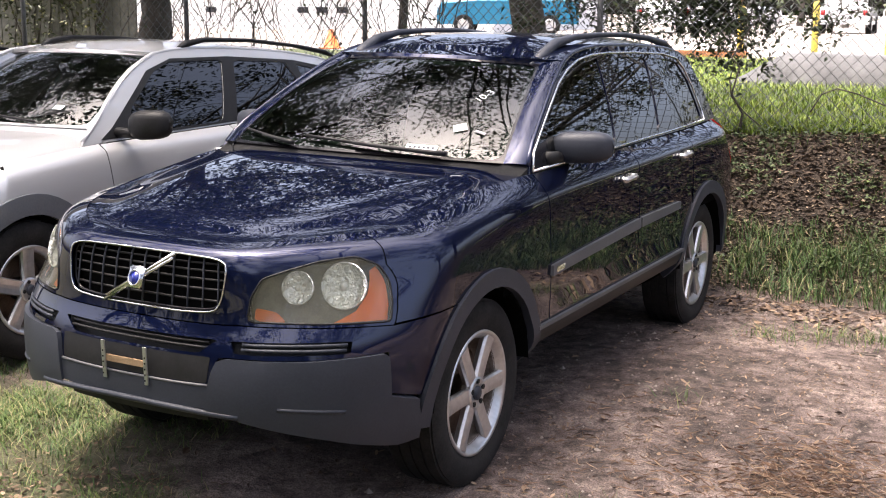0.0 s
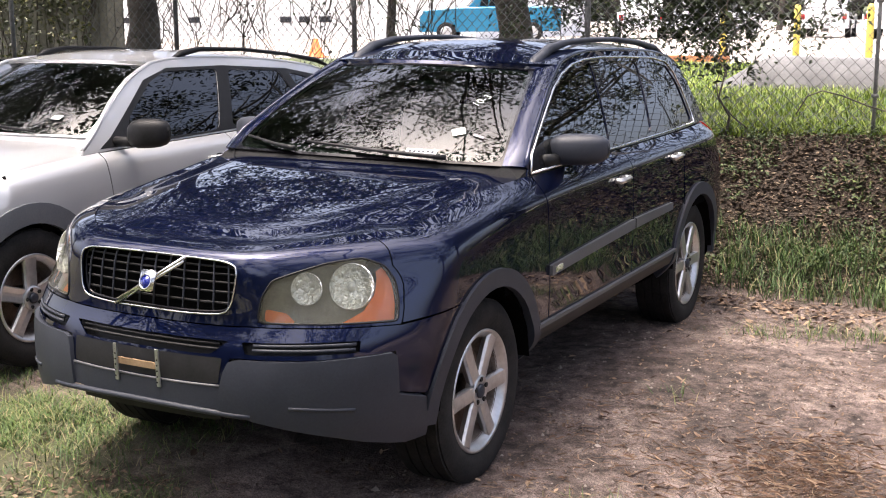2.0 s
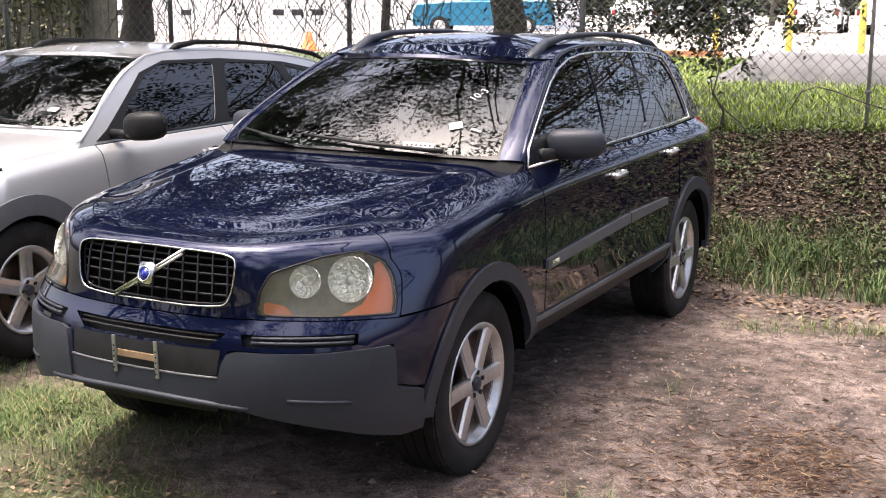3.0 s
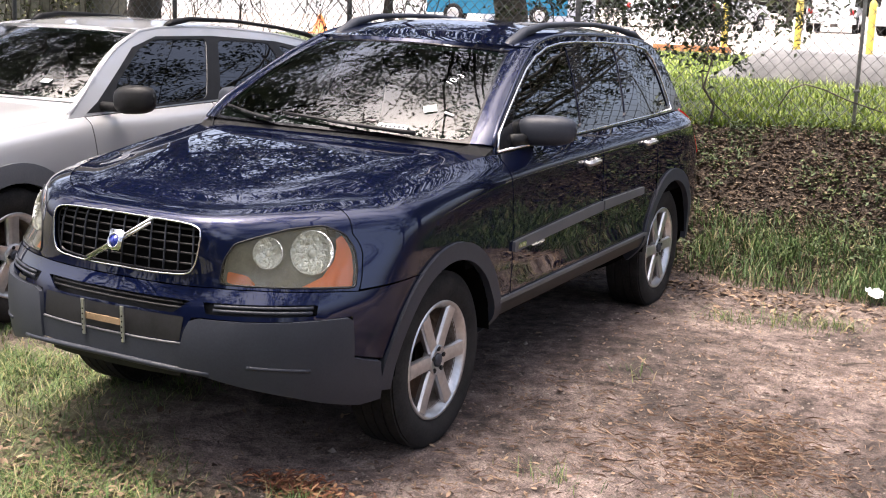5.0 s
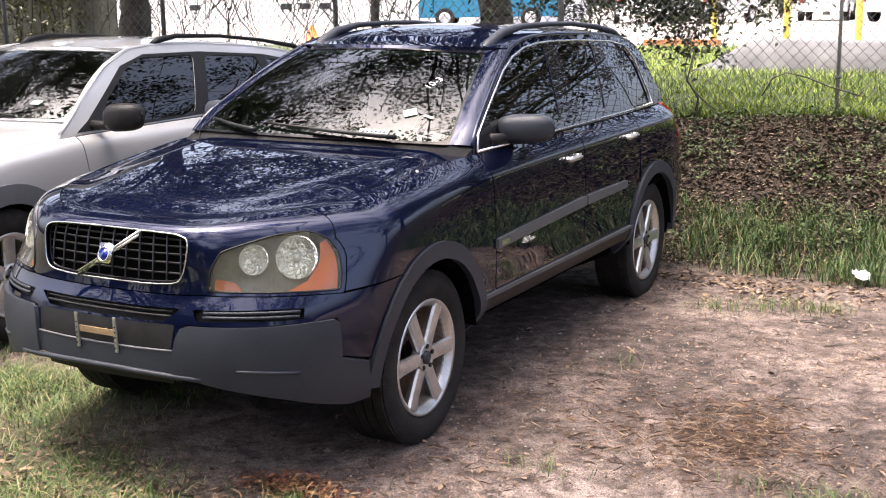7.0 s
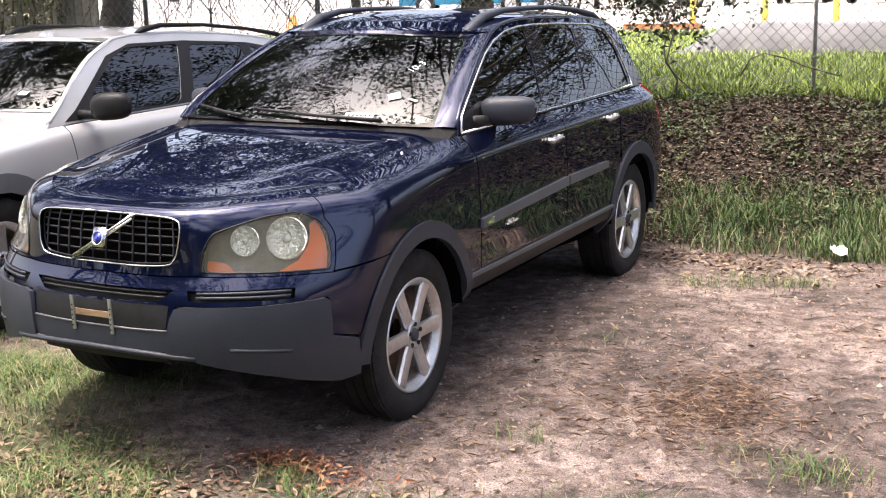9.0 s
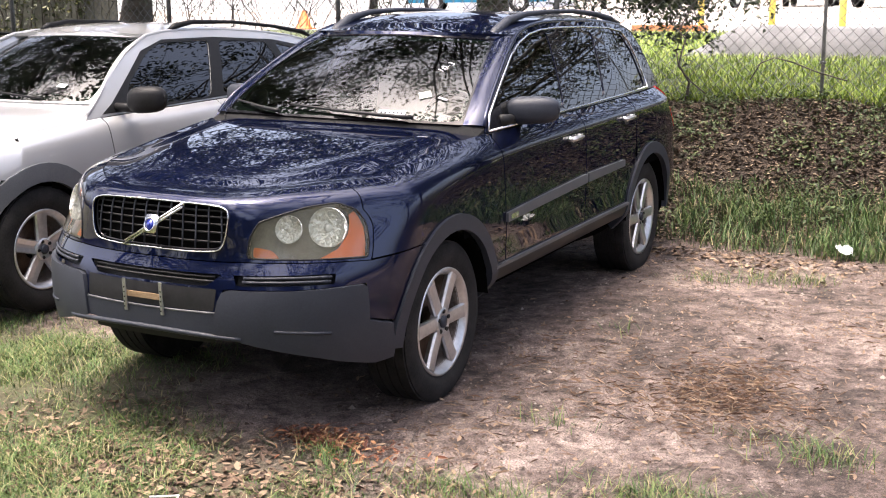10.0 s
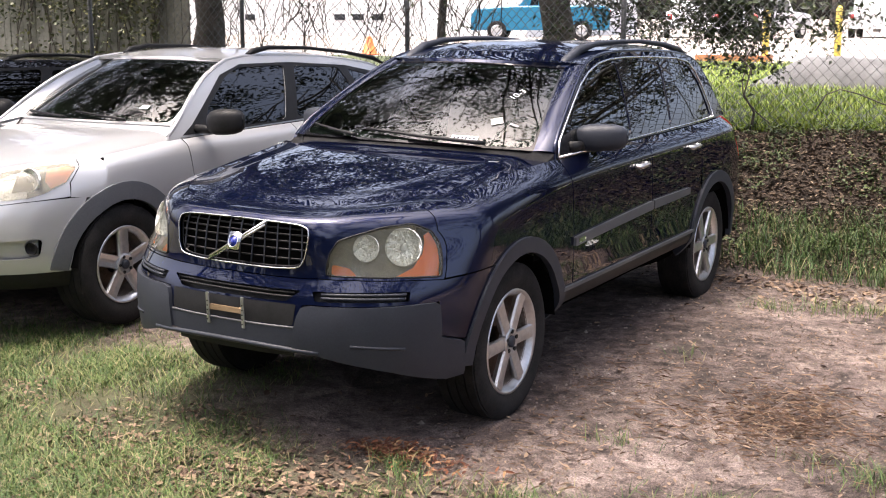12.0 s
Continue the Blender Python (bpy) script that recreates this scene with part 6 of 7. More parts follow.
# ---- fence ----
def build_fence():
    root = tagged(new("chain_link_fence"), "galvanised chain-link fence on a leafy bank", "fence")
    for x in (-7.3, -5.08, -3.02, -0.76, 1.54, 3.8, 6.0):
        z = ground_z(x, 5.5)
        post = tube("post", [(x, 5.5, z - 0.2), (x, 5.5, 2.75)], 0.024 if x < 0 else 0.015, M_POST if x > 0 else M_STEEL, root, "steel fence post", 12)
        v, f = lathe([(0, 0.032), (0.03, 0.030), (0.045, 0.012), (0.047, 0.001)], 12)
        raw("post_cap", [(x + p[1], 5.5 + p[2], 2.74 + p[0]) for p in v], f, M_STEEL, post, "", True)
        for zz in (1.2, 1.9):
            v, f = lathe([(-0.012, 0.0245), (-0.012, 0.027), (0.012, 0.027), (0.012, 0.0245)], 12)
            raw("tie_band", [(x + p[1], 5.5 + p[2], zz + p[0]) for p in v], f, M_STEEL, post, "", True)
    tube("top_rail", [(-8, 5.5, 2.70), (7, 5.5, 2.70)], 0.02, M_STEEL, root, "", 8)
    # the wires zigzag upwards and hook into one another
    v, f = [], []
    cell = 0.047
    for k in range(int(9.6 / cell)):
        x0 = -6.2 + k * cell
        z0 = ground_z(-6.2 + 4.8, 5.46) - 0.25
        q = 1 if k % 2 else -1
        pts = [(x0 + q * (cell / 2 if i % 2 else -cell / 2) * 1.04, 5.46 + q * (0.004 if i % 2 else -0.004), z0 + i * cell * 1.05) for i in range(int((2.68 - z0) / (cell * 1.05)))]
        tube_into(v, f, pts, 0.0038, 4, False)
    tagged(raw("wire_mesh", v, f, M_STEEL, root, "galvanised wire mesh"), kind="stuff")


build_fence()


# ---- ground cover ----
def on_ground(x, y):
    return ground_z(x, y)


def lawn_share(x, y):
    """How much grass grows at a place in the yard, 0 to 1."""
    n = noise.noise((x * 0.9, y * 0.9, 3.0)) + 0.6 * noise.noise((x * 2.7, y * 2.7, 8.0))
    front = smoothstep(-0.55, -1.15, 0.30 * x + y + 0.55 * n) * (0.75 if x > 1.0 else 1.0)
    left = smoothstep(0.1, -0.6, x + 0.5 * n) * smoothstep(0.5, -0.4, y + 0.4 * n)
    share = max(front, left) * (0.12 + 0.88 * smoothstep(-0.40, 0.34, n + 0.06))
    bare = math.exp(-(((x + 0.75) / 0.55) ** 2 + ((y + 0.95) / 0.28) ** 2)) * 0.35
    litter = math.exp(-(((x - 0.55) / 0.75) ** 2 + ((y + 1.35) / 0.30) ** 2)) * 0.75
    under = smoothstep(1.15, 0.85, abs(x)) * smoothstep(-0.75, -0.45, y) * (1 - 0.75 * smoothstep(-0.15, -0.5, x))
    return max(0.0, share * (1 - bare) * (1 - litter) * (1 - under))


def blade_into(verts, faces, x, y, z, h, w, rg, lean=0.6):
    a, l = rg.uniform(0, 6.283), h * rg.uniform(0.1, lean)
    dx, dy = math.cos(a), math.sin(a)
    b = len(verts)
    px, py = -dy * w, dx * w
    verts += [(x - px, y - py, z), (x + px, y + py, z), (x + dx * l * 0.4 - px * 0.8, y + dy * l * 0.4 - py * 0.8, z + h * 0.6), (x + dx * l * 0.4 + px * 0.8, y + dy * l * 0.4 + py * 0.8, z + h * 0.6), (x + dx * l, y + dy * l, z + h)]
    faces += [(b, b + 1, b + 3, b + 2), (b + 2, b + 3, b + 4)]


def build_grass():
    rg = random.Random(41)
    v, f = [], []
    tries = 0
    while len(f) < 2 * 105000 and tries < 600000:
        tries += 1
        x, y = rg.uniform(-4.2, 3.0), rg.uniform(-2.2, 0.7)
        if rg.random() < lawn_share(x, y):
            blade_into(v, f, x, y, on_ground(x, y) - 0.004, rg.uniform(0.014, 0.055), rg.uniform(0.0013, 0.0026), rg, 2.6)
    # thinner grass further out in the yard
    for _ in range(26000):
        x, y = rg.uniform(-7.0, 6.0), rg.uniform(-7.5, -2.1)
        if noise.noise((x * 0.7, y * 0.7, 3.0)) > -0.15:
            blade_into(v, f, x, y, on_ground(x, y) - 0.004, rg.uniform(0.03, 0.08), rg.uniform(0.003, 0.006), rg, 1.3)
    # tufts in the dirt
    for cx, cy, n, r in ((2.23, 0.14, 30, 0.05), (1.46, -0.06, 60, 0.09), (1.72, 2.86, 210, 0.17), (1.98, 2.95, 110, 0.08), (1.42, 2.66, 90, 0.10), (1.32, 1.3, 20, 0.08), (2.5, -0.75, 160, 0.20), (0.95, -0.95, 50, 0.10), (2.09, -0.64, 420, 0.13), (2.56, 0.02, 260, 0.12), (1.36, -0.92, 260, 0.13), (1.65, -0.97, 420, 0.16), (0.80, -0.84, 120, 0.07), (2.35, -0.85, 420, 0.2)):
        for _ in range(n):
            x, y = rg.gauss(cx, r), rg.gauss(cy, r * 0.6)
            blade_into(v, f, x, y, on_ground(x, y), rg.uniform(0.02, 0.075), 0.0018, rg, 2.2)
    tagged(raw("lawn_grass", v, f, M_GRASS), "patchy green and straw-coloured lawn grass", "grass", kind="stuff")
    v, f = [], []
    for _ in range(200000):
        if len(f) > 2 * 13000:
            break
        x, y = rg.uniform(-1.5, 4.2), rg.uniform(3.55, 5.6)
        n = noise.noise((x * 1.1, y * 1.6, 4.0)) + 0.5 * noise.noise((x * 4, y * 4, 1.0))
        k = math.exp(-((y - 4.02 - 0.10 * math.sin(2 * x)) / 0.33) ** 2) * smoothstep(-0.35, 0.35, n + 0.05) + 0.12 * smoothstep(0.05, 0.5, n)
        k += 0.8 * smoothstep(1.7, 2.3, x) * smoothstep(3.45, 3.6, y) * smoothstep(4.3, 3.9, y)
        if rg.random() < k:
            blade_into(v, f, x, y, on_ground(x, y) - 0.01, rg.uniform(0.04, 0.17) * (0.5 if y > 4.4 else 1), rg.uniform(0.0018, 0.0036), rg, 1.6)
    tagged(raw("bank_grass", v, f, M_BANKGRASS), "tall green grass along the foot of a bank", "grass", kind="stuff")
    v, f = [], []
    for _ in range(60000):
        x, y = rg.uniform(-4.0, 5.0), 5.45 + 14.0 * rg.random() ** 1.7
        blade_into(v, f, x - 0.35 * (y - 5.5), y, on_ground(x, y) - 0.01, rg.uniform(0.03, 0.10) * (1.6 if rg.random() < 0.06 else 1.0), rg.uniform(0.003, 0.007), rg, 1.2)
    tagged(raw("verge_grass", v, f, M_GRASS_FAR), "bright green grass behind a fence", "grass", kind="stuff")


build_grass()
M_LITTER = varied("fallen_leaves", [(0.0, (0.017, 0.011, 0.008)), (0.5, (0.058, 0.038, 0.024)), (0.85, (0.13, 0.090, 0.057)), (1.0, (0.27, 0.205, 0.14))], 0.8)
M_TAN = varied("tan_leaves", [(0.0, (0.045, 0.027, 0.018)), (0.55, (0.13, 0.083, 0.053)), (1.0, (0.30, 0.21, 0.14))], 0.8)
M_RUSSET = varied("russet_leaves", [(0.0, (0.07, 0.022, 0.012)), (0.6, (0.17, 0.060, 0.026)), (1.0, (0.30, 0.17, 0.085))], 0.8)
M_STRAW = varied("dry_straw", [(0.0, (0.06, 0.034, 0.022)), (0.55, (0.17, 0.10, 0.062)), (1.0, (0.38, 0.27, 0.18))], 0.8)


def flat_leaf_into(verts, faces, x, y, z, l, w, rg):
    m = Euler((rg.gauss(0, 0.28), rg.gauss(0, 0.28), rg.uniform(0, 6.28))).to_matrix()
    b = len(verts)
    curl = rg.uniform(0.05, 0.28)
    for px, py, pz in ((-0.5, 0, 0.0), (-0.15, -0.5, curl), (0.2, -0.42, curl), (0.5, 0, 0.06), (0.2, 0.42, curl), (-0.15, 0.5, curl), (0.0, 0, 0.0)):
        p = m @ Vector((px * l, py * w, pz * w))
        verts.append((x + p.x, y + p.y, z + p.z + 0.008))
    for i in range(6):
        faces.append((b + i, b + (i + 1) % 6, b + 6))


def build_litter():
    rg = random.Random(51)
    v, f = [], []
    for _ in range(26000):
        x, y = rg.uniform(-0.8, 3.6), 3.75 + 1.8 * rg.random()
        flat_leaf_into(v, f, x, y, on_ground(x, y), rg.uniform(0.018, 0.05), rg.uniform(0.010, 0.026), rg)
    seed = np.random.default_rng(52)
    spots = []
    for _ in range(1500):
        x, y = rg.uniform(-0.5, 3.4), 4.0 + 1.5 * rg.random()
        if noise.noise((x * 1.5, y * 1.5, 9.0)) > -0.12:
            spots += [(x + rg.gauss(0, 0.03), y + rg.gauss(0, 0.03), on_ground(x, y) + rg.uniform(0.01, 0.09)) for _ in range(7)]
    tagged(leaf_cloud("bank_seedlings", spots, (0.02, 0.045), 53, M_SEEDLING), "small green seedlings among dead leaves", "seedling", kind="stuff")
    tagged(raw("bank_litter", v, f, M_LITTER), "brown fallen leaves covering a bank", "leaf litter", kind="stuff")
    v, f = [], []
    for _ in range(2400):
        x, y = rg.uniform(-3.0, 3.6), rg.uniform(-2.4, 3.9)
        flat_leaf_into(v, f, x, y, on_ground(x, y), rg.uniform(0.012, 0.05), rg.uniform(0.006, 0.02), rg)
    for _ in range(5200):
        x, y = rg.uniform(-3.5, 2.6), rg.uniform(-2.2, -0.6)
        if noise.noise((x * 1.6, y * 1.6, 6.0)) < -0.1 + 0.3 * rg.random():
            continue
        flat_leaf_into(v, f, x, y, on_ground(x, y) + 0.012, rg.uniform(0.014, 0.044), rg.uniform(0.007, 0.020), rg)
    for _ in range(1700):
        x, y = rg.gauss(0.45, 0.70), rg.gauss(-1.30, 0.26)
        flat_leaf_into(v, f, x, y, on_ground(x, y), rg.uniform(0.026, 0.062), rg.uniform(0.013, 0.030), rg)
    for _ in range(900):
        x, y = rg.uniform(0.9, 3.2), rg.uniform(-0.8, 3.4)
        flat_leaf_into(v, f, x, y, on_ground(x, y), rg.uniform(0.015, 0.045), rg.uniform(0.006, 0.016), rg)
    # crumbs of dead leaf that gather in drifts on the dirt
    for _ in range(15000):
        x, y = rg.uniform(0.7, 3.9), rg.uniform(-1.9, 3.7)
        n = noise.noise((x * 1.3, y * 1.3, 12.0)) + 0.6 * noise.noise((x * 4.1, y * 4.1, 2.0))
        if n < 0.35 * rg.random() - 0.12:
            continue
        flat_leaf_into(v, f, x, y, on_ground(x, y) - 0.003, rg.uniform(0.006, 0.026), rg.uniform(0.003, 0.009), rg)
    for _ in range(420):
        x, y = rg.gauss(1.5, 0.5), rg.gauss(3.35, 0.18)
        flat_leaf_into(v, f, x, y, on_ground(x, y), rg.uniform(0.03, 0.07), rg.uniform(0.015, 0.03), rg)
    tagged(raw("yard_litter", v, f, M_TAN), "tan and brown leaves scattered on the dirt", "leaf litter", kind="stuff")
    v, f = [], []
    for cx, cy, n, r in ((0.68, -0.70, 420, 0.085), (0.9, -0.76, 160, 0.14)):
        for _ in range(n):
            x, y = rg.gauss(cx, r), rg.gauss(cy, r * 0.55)
            flat_leaf_into(v, f, x, y, on_ground(x, y) + abs(rg.gauss(0, 0.022)), rg.uniform(0.02, 0.055), rg.uniform(0.007, 0.017), rg)
    tagged(raw("russet_leaf_pile", v, f, M_RUSSET), "small pile of russet dead leaves by a tyre", "leaf litter", kind="stuff")
    v, f = [], []
    for cx, cy, n, rx, ry, zz in ((2.05, 0.62, 2000, 0.20, 0.26, 0.018), (1.75, 0.35, 600, 0.35, 0.22, 0.008), (2.75, 1.75, 260, 0.22, 0.14, 0.010), (1.2, 0.9, 160, 0.25, 0.3, 0.005), (1.2, -0.4, 220, 0.25, 0.25, 0.005)):
        for _ in range(n):
            x, y = rg.gauss(cx, rx), rg.gauss(cy, ry)
            z, a, l = on_ground(x, y) + 0.006 + abs(rg.gauss(0, zz)), rg.uniform(0, 6.28), rg.uniform(0.025, 0.09)
            b = len(v)
            dx, dy, w = math.cos(a) * l / 2, math.sin(a) * l / 2, rg.uniform(0.0012, 0.0028)
            v += [(x - dx, y - dy, z), (x + dx, y + dy, z + rg.uniform(-0.006, 0.02)), (x + dx * 0.2 - dy / l * w * 2, y + dy * 0.2 + dx / l * w * 2, z + 0.006)]
            f.append((b, b + 1, b + 2))
    tagged(raw("straw_patch", v, f, M_STRAW), "dry brown straw matted on the dirt", "straw", kind="stuff")
    v, f = [], []
    for _ in range(70):
        x, y, a, l = rg.uniform(0.8, 3.6), rg.uniform(-1.4, 3.6), rg.uniform(0, 6.28), rg.uniform(0.06, 0.26)
        q = wander((x, y, on_ground(x, y) + 0.006), (x + l * math.cos(a), y + l * math.sin(a), on_ground(x + l * math.cos(a), y + l * math.sin(a)) + 0.008), 0.012, rg, 4)
        tube_into(v, f, q, rg.uniform(0.0012, 0.0026), 4, False)
    tagged(raw("twigs", v, f, M_BARK), "thin dead twigs lying on the dirt", "twig", kind="stuff")
    # clods and pebbles
    v, f = [], []
    for _ in range(5200):
        x, y, r = rg.uniform(0.5, 4.0), rg.uniform(-2.0, 3.8), rg.uniform(0.003, 0.011)
        if rg.random() < 0.05:
            r *= 2.0
        z, b = on_ground(x, y), len(v)
        for k in range(5):
            a = 6.283 * k / 5
            v.append((x + r * math.cos(a) * rg.uniform(0.7, 1.3), y + r * math.sin(a) * rg.uniform(0.7, 1.3), z - 0.002))
        v.append((x, y, z + r * rg.uniform(0.4, 0.9)))
        f += [(b + k, b + (k + 1) % 5, b + 5) for k in range(5)]
    tagged(raw("soil_crumbs", v, f, M_CRUMB), "small clods and pebbles of sandy soil", "soil", kind="stuff")


M_CRUMB = varied("soil_clods", [(0.0, (0.07, 0.055, 0.046)), (0.6, (0.16, 0.13, 0.11)), (1.0, (0.30, 0.26, 0.225))], 0.95)
build_litter()


def build_scrap():
    bm = bmesh.new()
    bmesh.ops.create_grid(bm, x_segments=6, y_segments=5, size=0.5)
    rg = random.Random(5)
    for q in bm.verts:
        q.co = Vector((q.co.x * 0.11, q.co.y * 0.08, rg.uniform(0, 0.035) + 0.05 * abs(q.co.x)))
    bmesh.ops.solidify(bm, geom=bm.faces[:], thickness=0.001)
    ob = part("paper_scrap", bm, M_PAPER, smooth=False)
    ob.matrix_basis = pose(2.06, 3.57, ground_z(2.06, 3.57) + 0.05, 35, 10, 40)
    tagged(ob, "crumpled white paper scrap in the grass", "litter")


build_scrap()


def build_plastic_strip():
    v, f = [], []
    z = ground_z(0.5, -1.5) + 0.03
    tube_into(v, f, [(0.465, -1.51, z), (0.56, -1.462, z + 0.004), (0.575, -1.50, z)], 0.004, 6)
    tagged(raw("plastic_strip", v, f, M_PAPER, smooth=True), "thin bent white plastic strip in the grass", "litter")


build_plastic_strip()


# ---- beyond the fence ----
def build_plank_wall():
    root = tagged(new("plank_wall"), "weathered grey plank wall under green creepers", "wall", kind="structure")
    rg = random.Random(61)
    me = None
    y, x = 9.0, -8.95
    for k in range(54):
        bm = bmesh.new()
        h = 3.4 + rg.uniform(-0.03, 0.03)
        box(bm, (0.138, 0.025, h), (x - 0.145 * k, y + rg.uniform(-0.006, 0.006), 0.75 + h / 2), (0, rg.uniform(-0.3, 0.3), 0), 0.004)
        part("plank", bm, M_GREYWALL, root, "", False)
    for z in (1.2, 2.6, 3.7):
        bm = bmesh.new()
        box(bm, (7.9, 0.05, 0.09), (-12.85, y + 0.045, z))
        part("plank_rail", bm, M_GREYWALL, root, "", False)
    cv, cf, v, f = [], [], [], []
    for _ in range(8000):
        x = -9.3 - abs(rg.gauss(0, 3.0))
        z = 3.3 - abs(rg.gauss(0, 0.8)) - 0.05 * (x + 12)
        leaf_into(cv, cf, (x, y - 0.12 - abs(rg.gauss(0, 0.12)), max(z, 1.3)), rg.uniform(0.05, 0.10), rg.uniform(0.035, 0.06), rg)
    for _ in range(30):
        x = -9.2 - rg.random() * 6
        tube_into(v, f, wander((x, y - 0.06, 0.9), (x + rg.uniform(-0.6, 0.6), y - 0.06, rg.uniform(2.4, 3.6)), 0.08, rg, 6), 0.010, 4, False)
    creeper = tagged(new("creeper"), "green creeper growing over a grey plank wall", "creeper")
    raw("creeper_tangle", v, f, M_BARK, creeper)
    raw("creeper_leaves", cv, cf, varied("creeper_leaves", [(0, (0.022, 0.030, 0.010)), (0.6, (0.055, 0.065, 0.022)), (1, (0.16, 0.15, 0.05))], 0.5), creeper)


build_plank_wall()


def build_white_building():
    root = tagged(new("white_building"), "long white metal-clad building with small vents", "building")
    y, x0, x1, z0, z1 = 39.0, -51.7, -18.0, 0.7, 8.0
    v, f = [], []
    n = int((x1 - x0) / 0.15)
    for k in range(n + 1):
        d = 0.03 if k % 3 == 0 else 0.0
        v += [(x0 + (x1 - x0) * k / n, y - d, z0), (x0 + (x1 - x0) * k / n, y - d, z1)]
    f = [(2 * k, 2 * k + 2, 2 * k + 3, 2 * k + 1) for k in range(n)]
    raw("wall", v, f, M_WHITEWALL, root, "white ribbed metal wall")
    bm = bmesh.new()
    box(bm, (x1 - x0, 12, 7.2), ((x0 + x1) / 2, y + 6.06, 4.3))
    part("building_body", bm, M_WHITEWALL, root, "", False)
    bm = bmesh.new()
    box(bm, (x1 - x0 + 0.4, 12.6, 0.15), ((x0 + x1) / 2, y + 6.0, z1 + 0.05), (0, 0, 0), 0.03)
    part("roof", bm, M_STEEL, root, "grey metal roof", False)
    for x in (-26.85, -25.9, -24.9, -35.4, -31.7):
        bm = bmesh.new()
        box(bm, (0.53, 0.06, 0.25), (x, y - 0.05, 1.87), (0, 0, 0), 0.01)
        vent = part("vent", bm, M_CLAD, root, "dark wall vent", False)
        for q in range(3):
            bm = bmesh.new()
            box(bm, (0.47, 0.02, 0.03), (x, y - 0.085, 1.80 + 0.07 * q), (30, 0, 0))
            part("vent_slat", bm, M_BLACK, vent, "", False)


build_white_building()
M_ORANGE = mottled("orange_plastic", (0.55, 0.12, 0.02), (0.75, 0.20, 0.04), 4, 0.5, 0.1)
M_YELLOW = mottled("yellow_paint", (0.48, 0.36, 0.05), (0.66, 0.52, 0.12), 6, 0.55, 0.1)
M_CONCRETE = mottled("grey_concrete", (0.065, 0.065, 0.067), (0.14, 0.14, 0.143), 2.5, 0.9, 0.3, 0.006)
M_TEAL = paint("turquoise_paint", (0.03, 0.15, 0.25), 0.2, (0.04, 0.19, 0.30))


def build_cone():
    root = tagged(new("traffic_cone"), "faded orange traffic cone on the ground", "traffic cone")
    root.matrix_basis = pose(-12.95, 20.0, ground_z(-12.95, 20.0)) @ Matrix.Diagonal((1.0, 1.0, 0.85, 1))
    prof = [(0.03, 0.21), (0.05, 0.19), (0.50, 0.05), (0.52, 0.04), (0.52, 0.001)]
    v, f = lathe(prof, 20)
    raw("cone_body", [(p[1], p[2], p[0]) for p in v], [q[::-1] for q in f], M_ORANGE, root, "", True)
    bm = bmesh.new()
    box(bm, (0.44, 0.44, 0.035), (0, 0, 0.018), (0, 0, 0), 0.01)
    part("cone_base", bm, M_ORANGE, root)


build_cone()
for x in (-1.98, -0.64, 0.75, -3.4):
    v, f = lathe([(-0.2, 0.068), (1.02, 0.068), (1.07, 0.055), (1.10, 0.03), (1.105, 0.001)], 16)
    ob = raw("bollard", [(p[1], p[2], p[0]) for p in v], [q[::-1] for q in f], M_YELLOW, smooth=True)
    ob.matrix_basis = pose(x, 20.0, ground_z(x, 20.0))
    tagged(ob, "yellow steel bollard at the edge of a lot", "bollard", "bollards")


def build_slab():
    """A low concrete ramp with sloping ends and a worn, uneven edge."""
    bm = bmesh.new()
    rg = random.Random(71)
    xs = np.linspace(-1.55, 4.6, 26)
    rows = []
    for x in xs:
        k = smoothstep(-1.6, -0.75, x)
        h = 0.40 * k + rg.uniform(-0.012, 0.012)
        rows.append([bm.verts.new((x, y, ground_z(x, 12.4) - 0.05 + (h + 0.05) * q)) for y, q in ((11.95, 0), (12.05, 0.45), (12.28, 0.95), (12.7, 1.0), (13.1, 0.85), (13.3, 0))])
    for a, b in zip(rows, rows[1:]):
        for i in range(5):
            bm.faces.new((a[i], b[i], b[i + 1], a[i + 1]))
    bm.faces.new(rows[0])
    bm.faces.new(rows[-1][::-1])
    bmesh.ops.recalc_face_normals(bm, faces=bm.faces)
    tagged(part("concrete_berm", bm, M_CONCRETE), "low grey concrete berm on the grass", "berm")
    bm = bmesh.new()
    for k in range(9):
        box(bm, (0.19, 0.22, 0.13), (-4.7 + 0.17 * k, 19.9 + rg.uniform(-0.02, 0.02), ground_z(-4, 19.9) + 0.06), (0, 0, rg.uniform(-4, 4)), 0.012)
    tagged(part("brick_kerb", bm, mottled("orange_brick", (0.30, 0.12, 0.05), (0.52, 0.25, 0.12), 9, 0.9, 0.3), smooth=False), "short kerb of orange-brown bricks", "kerb")


build_slab()


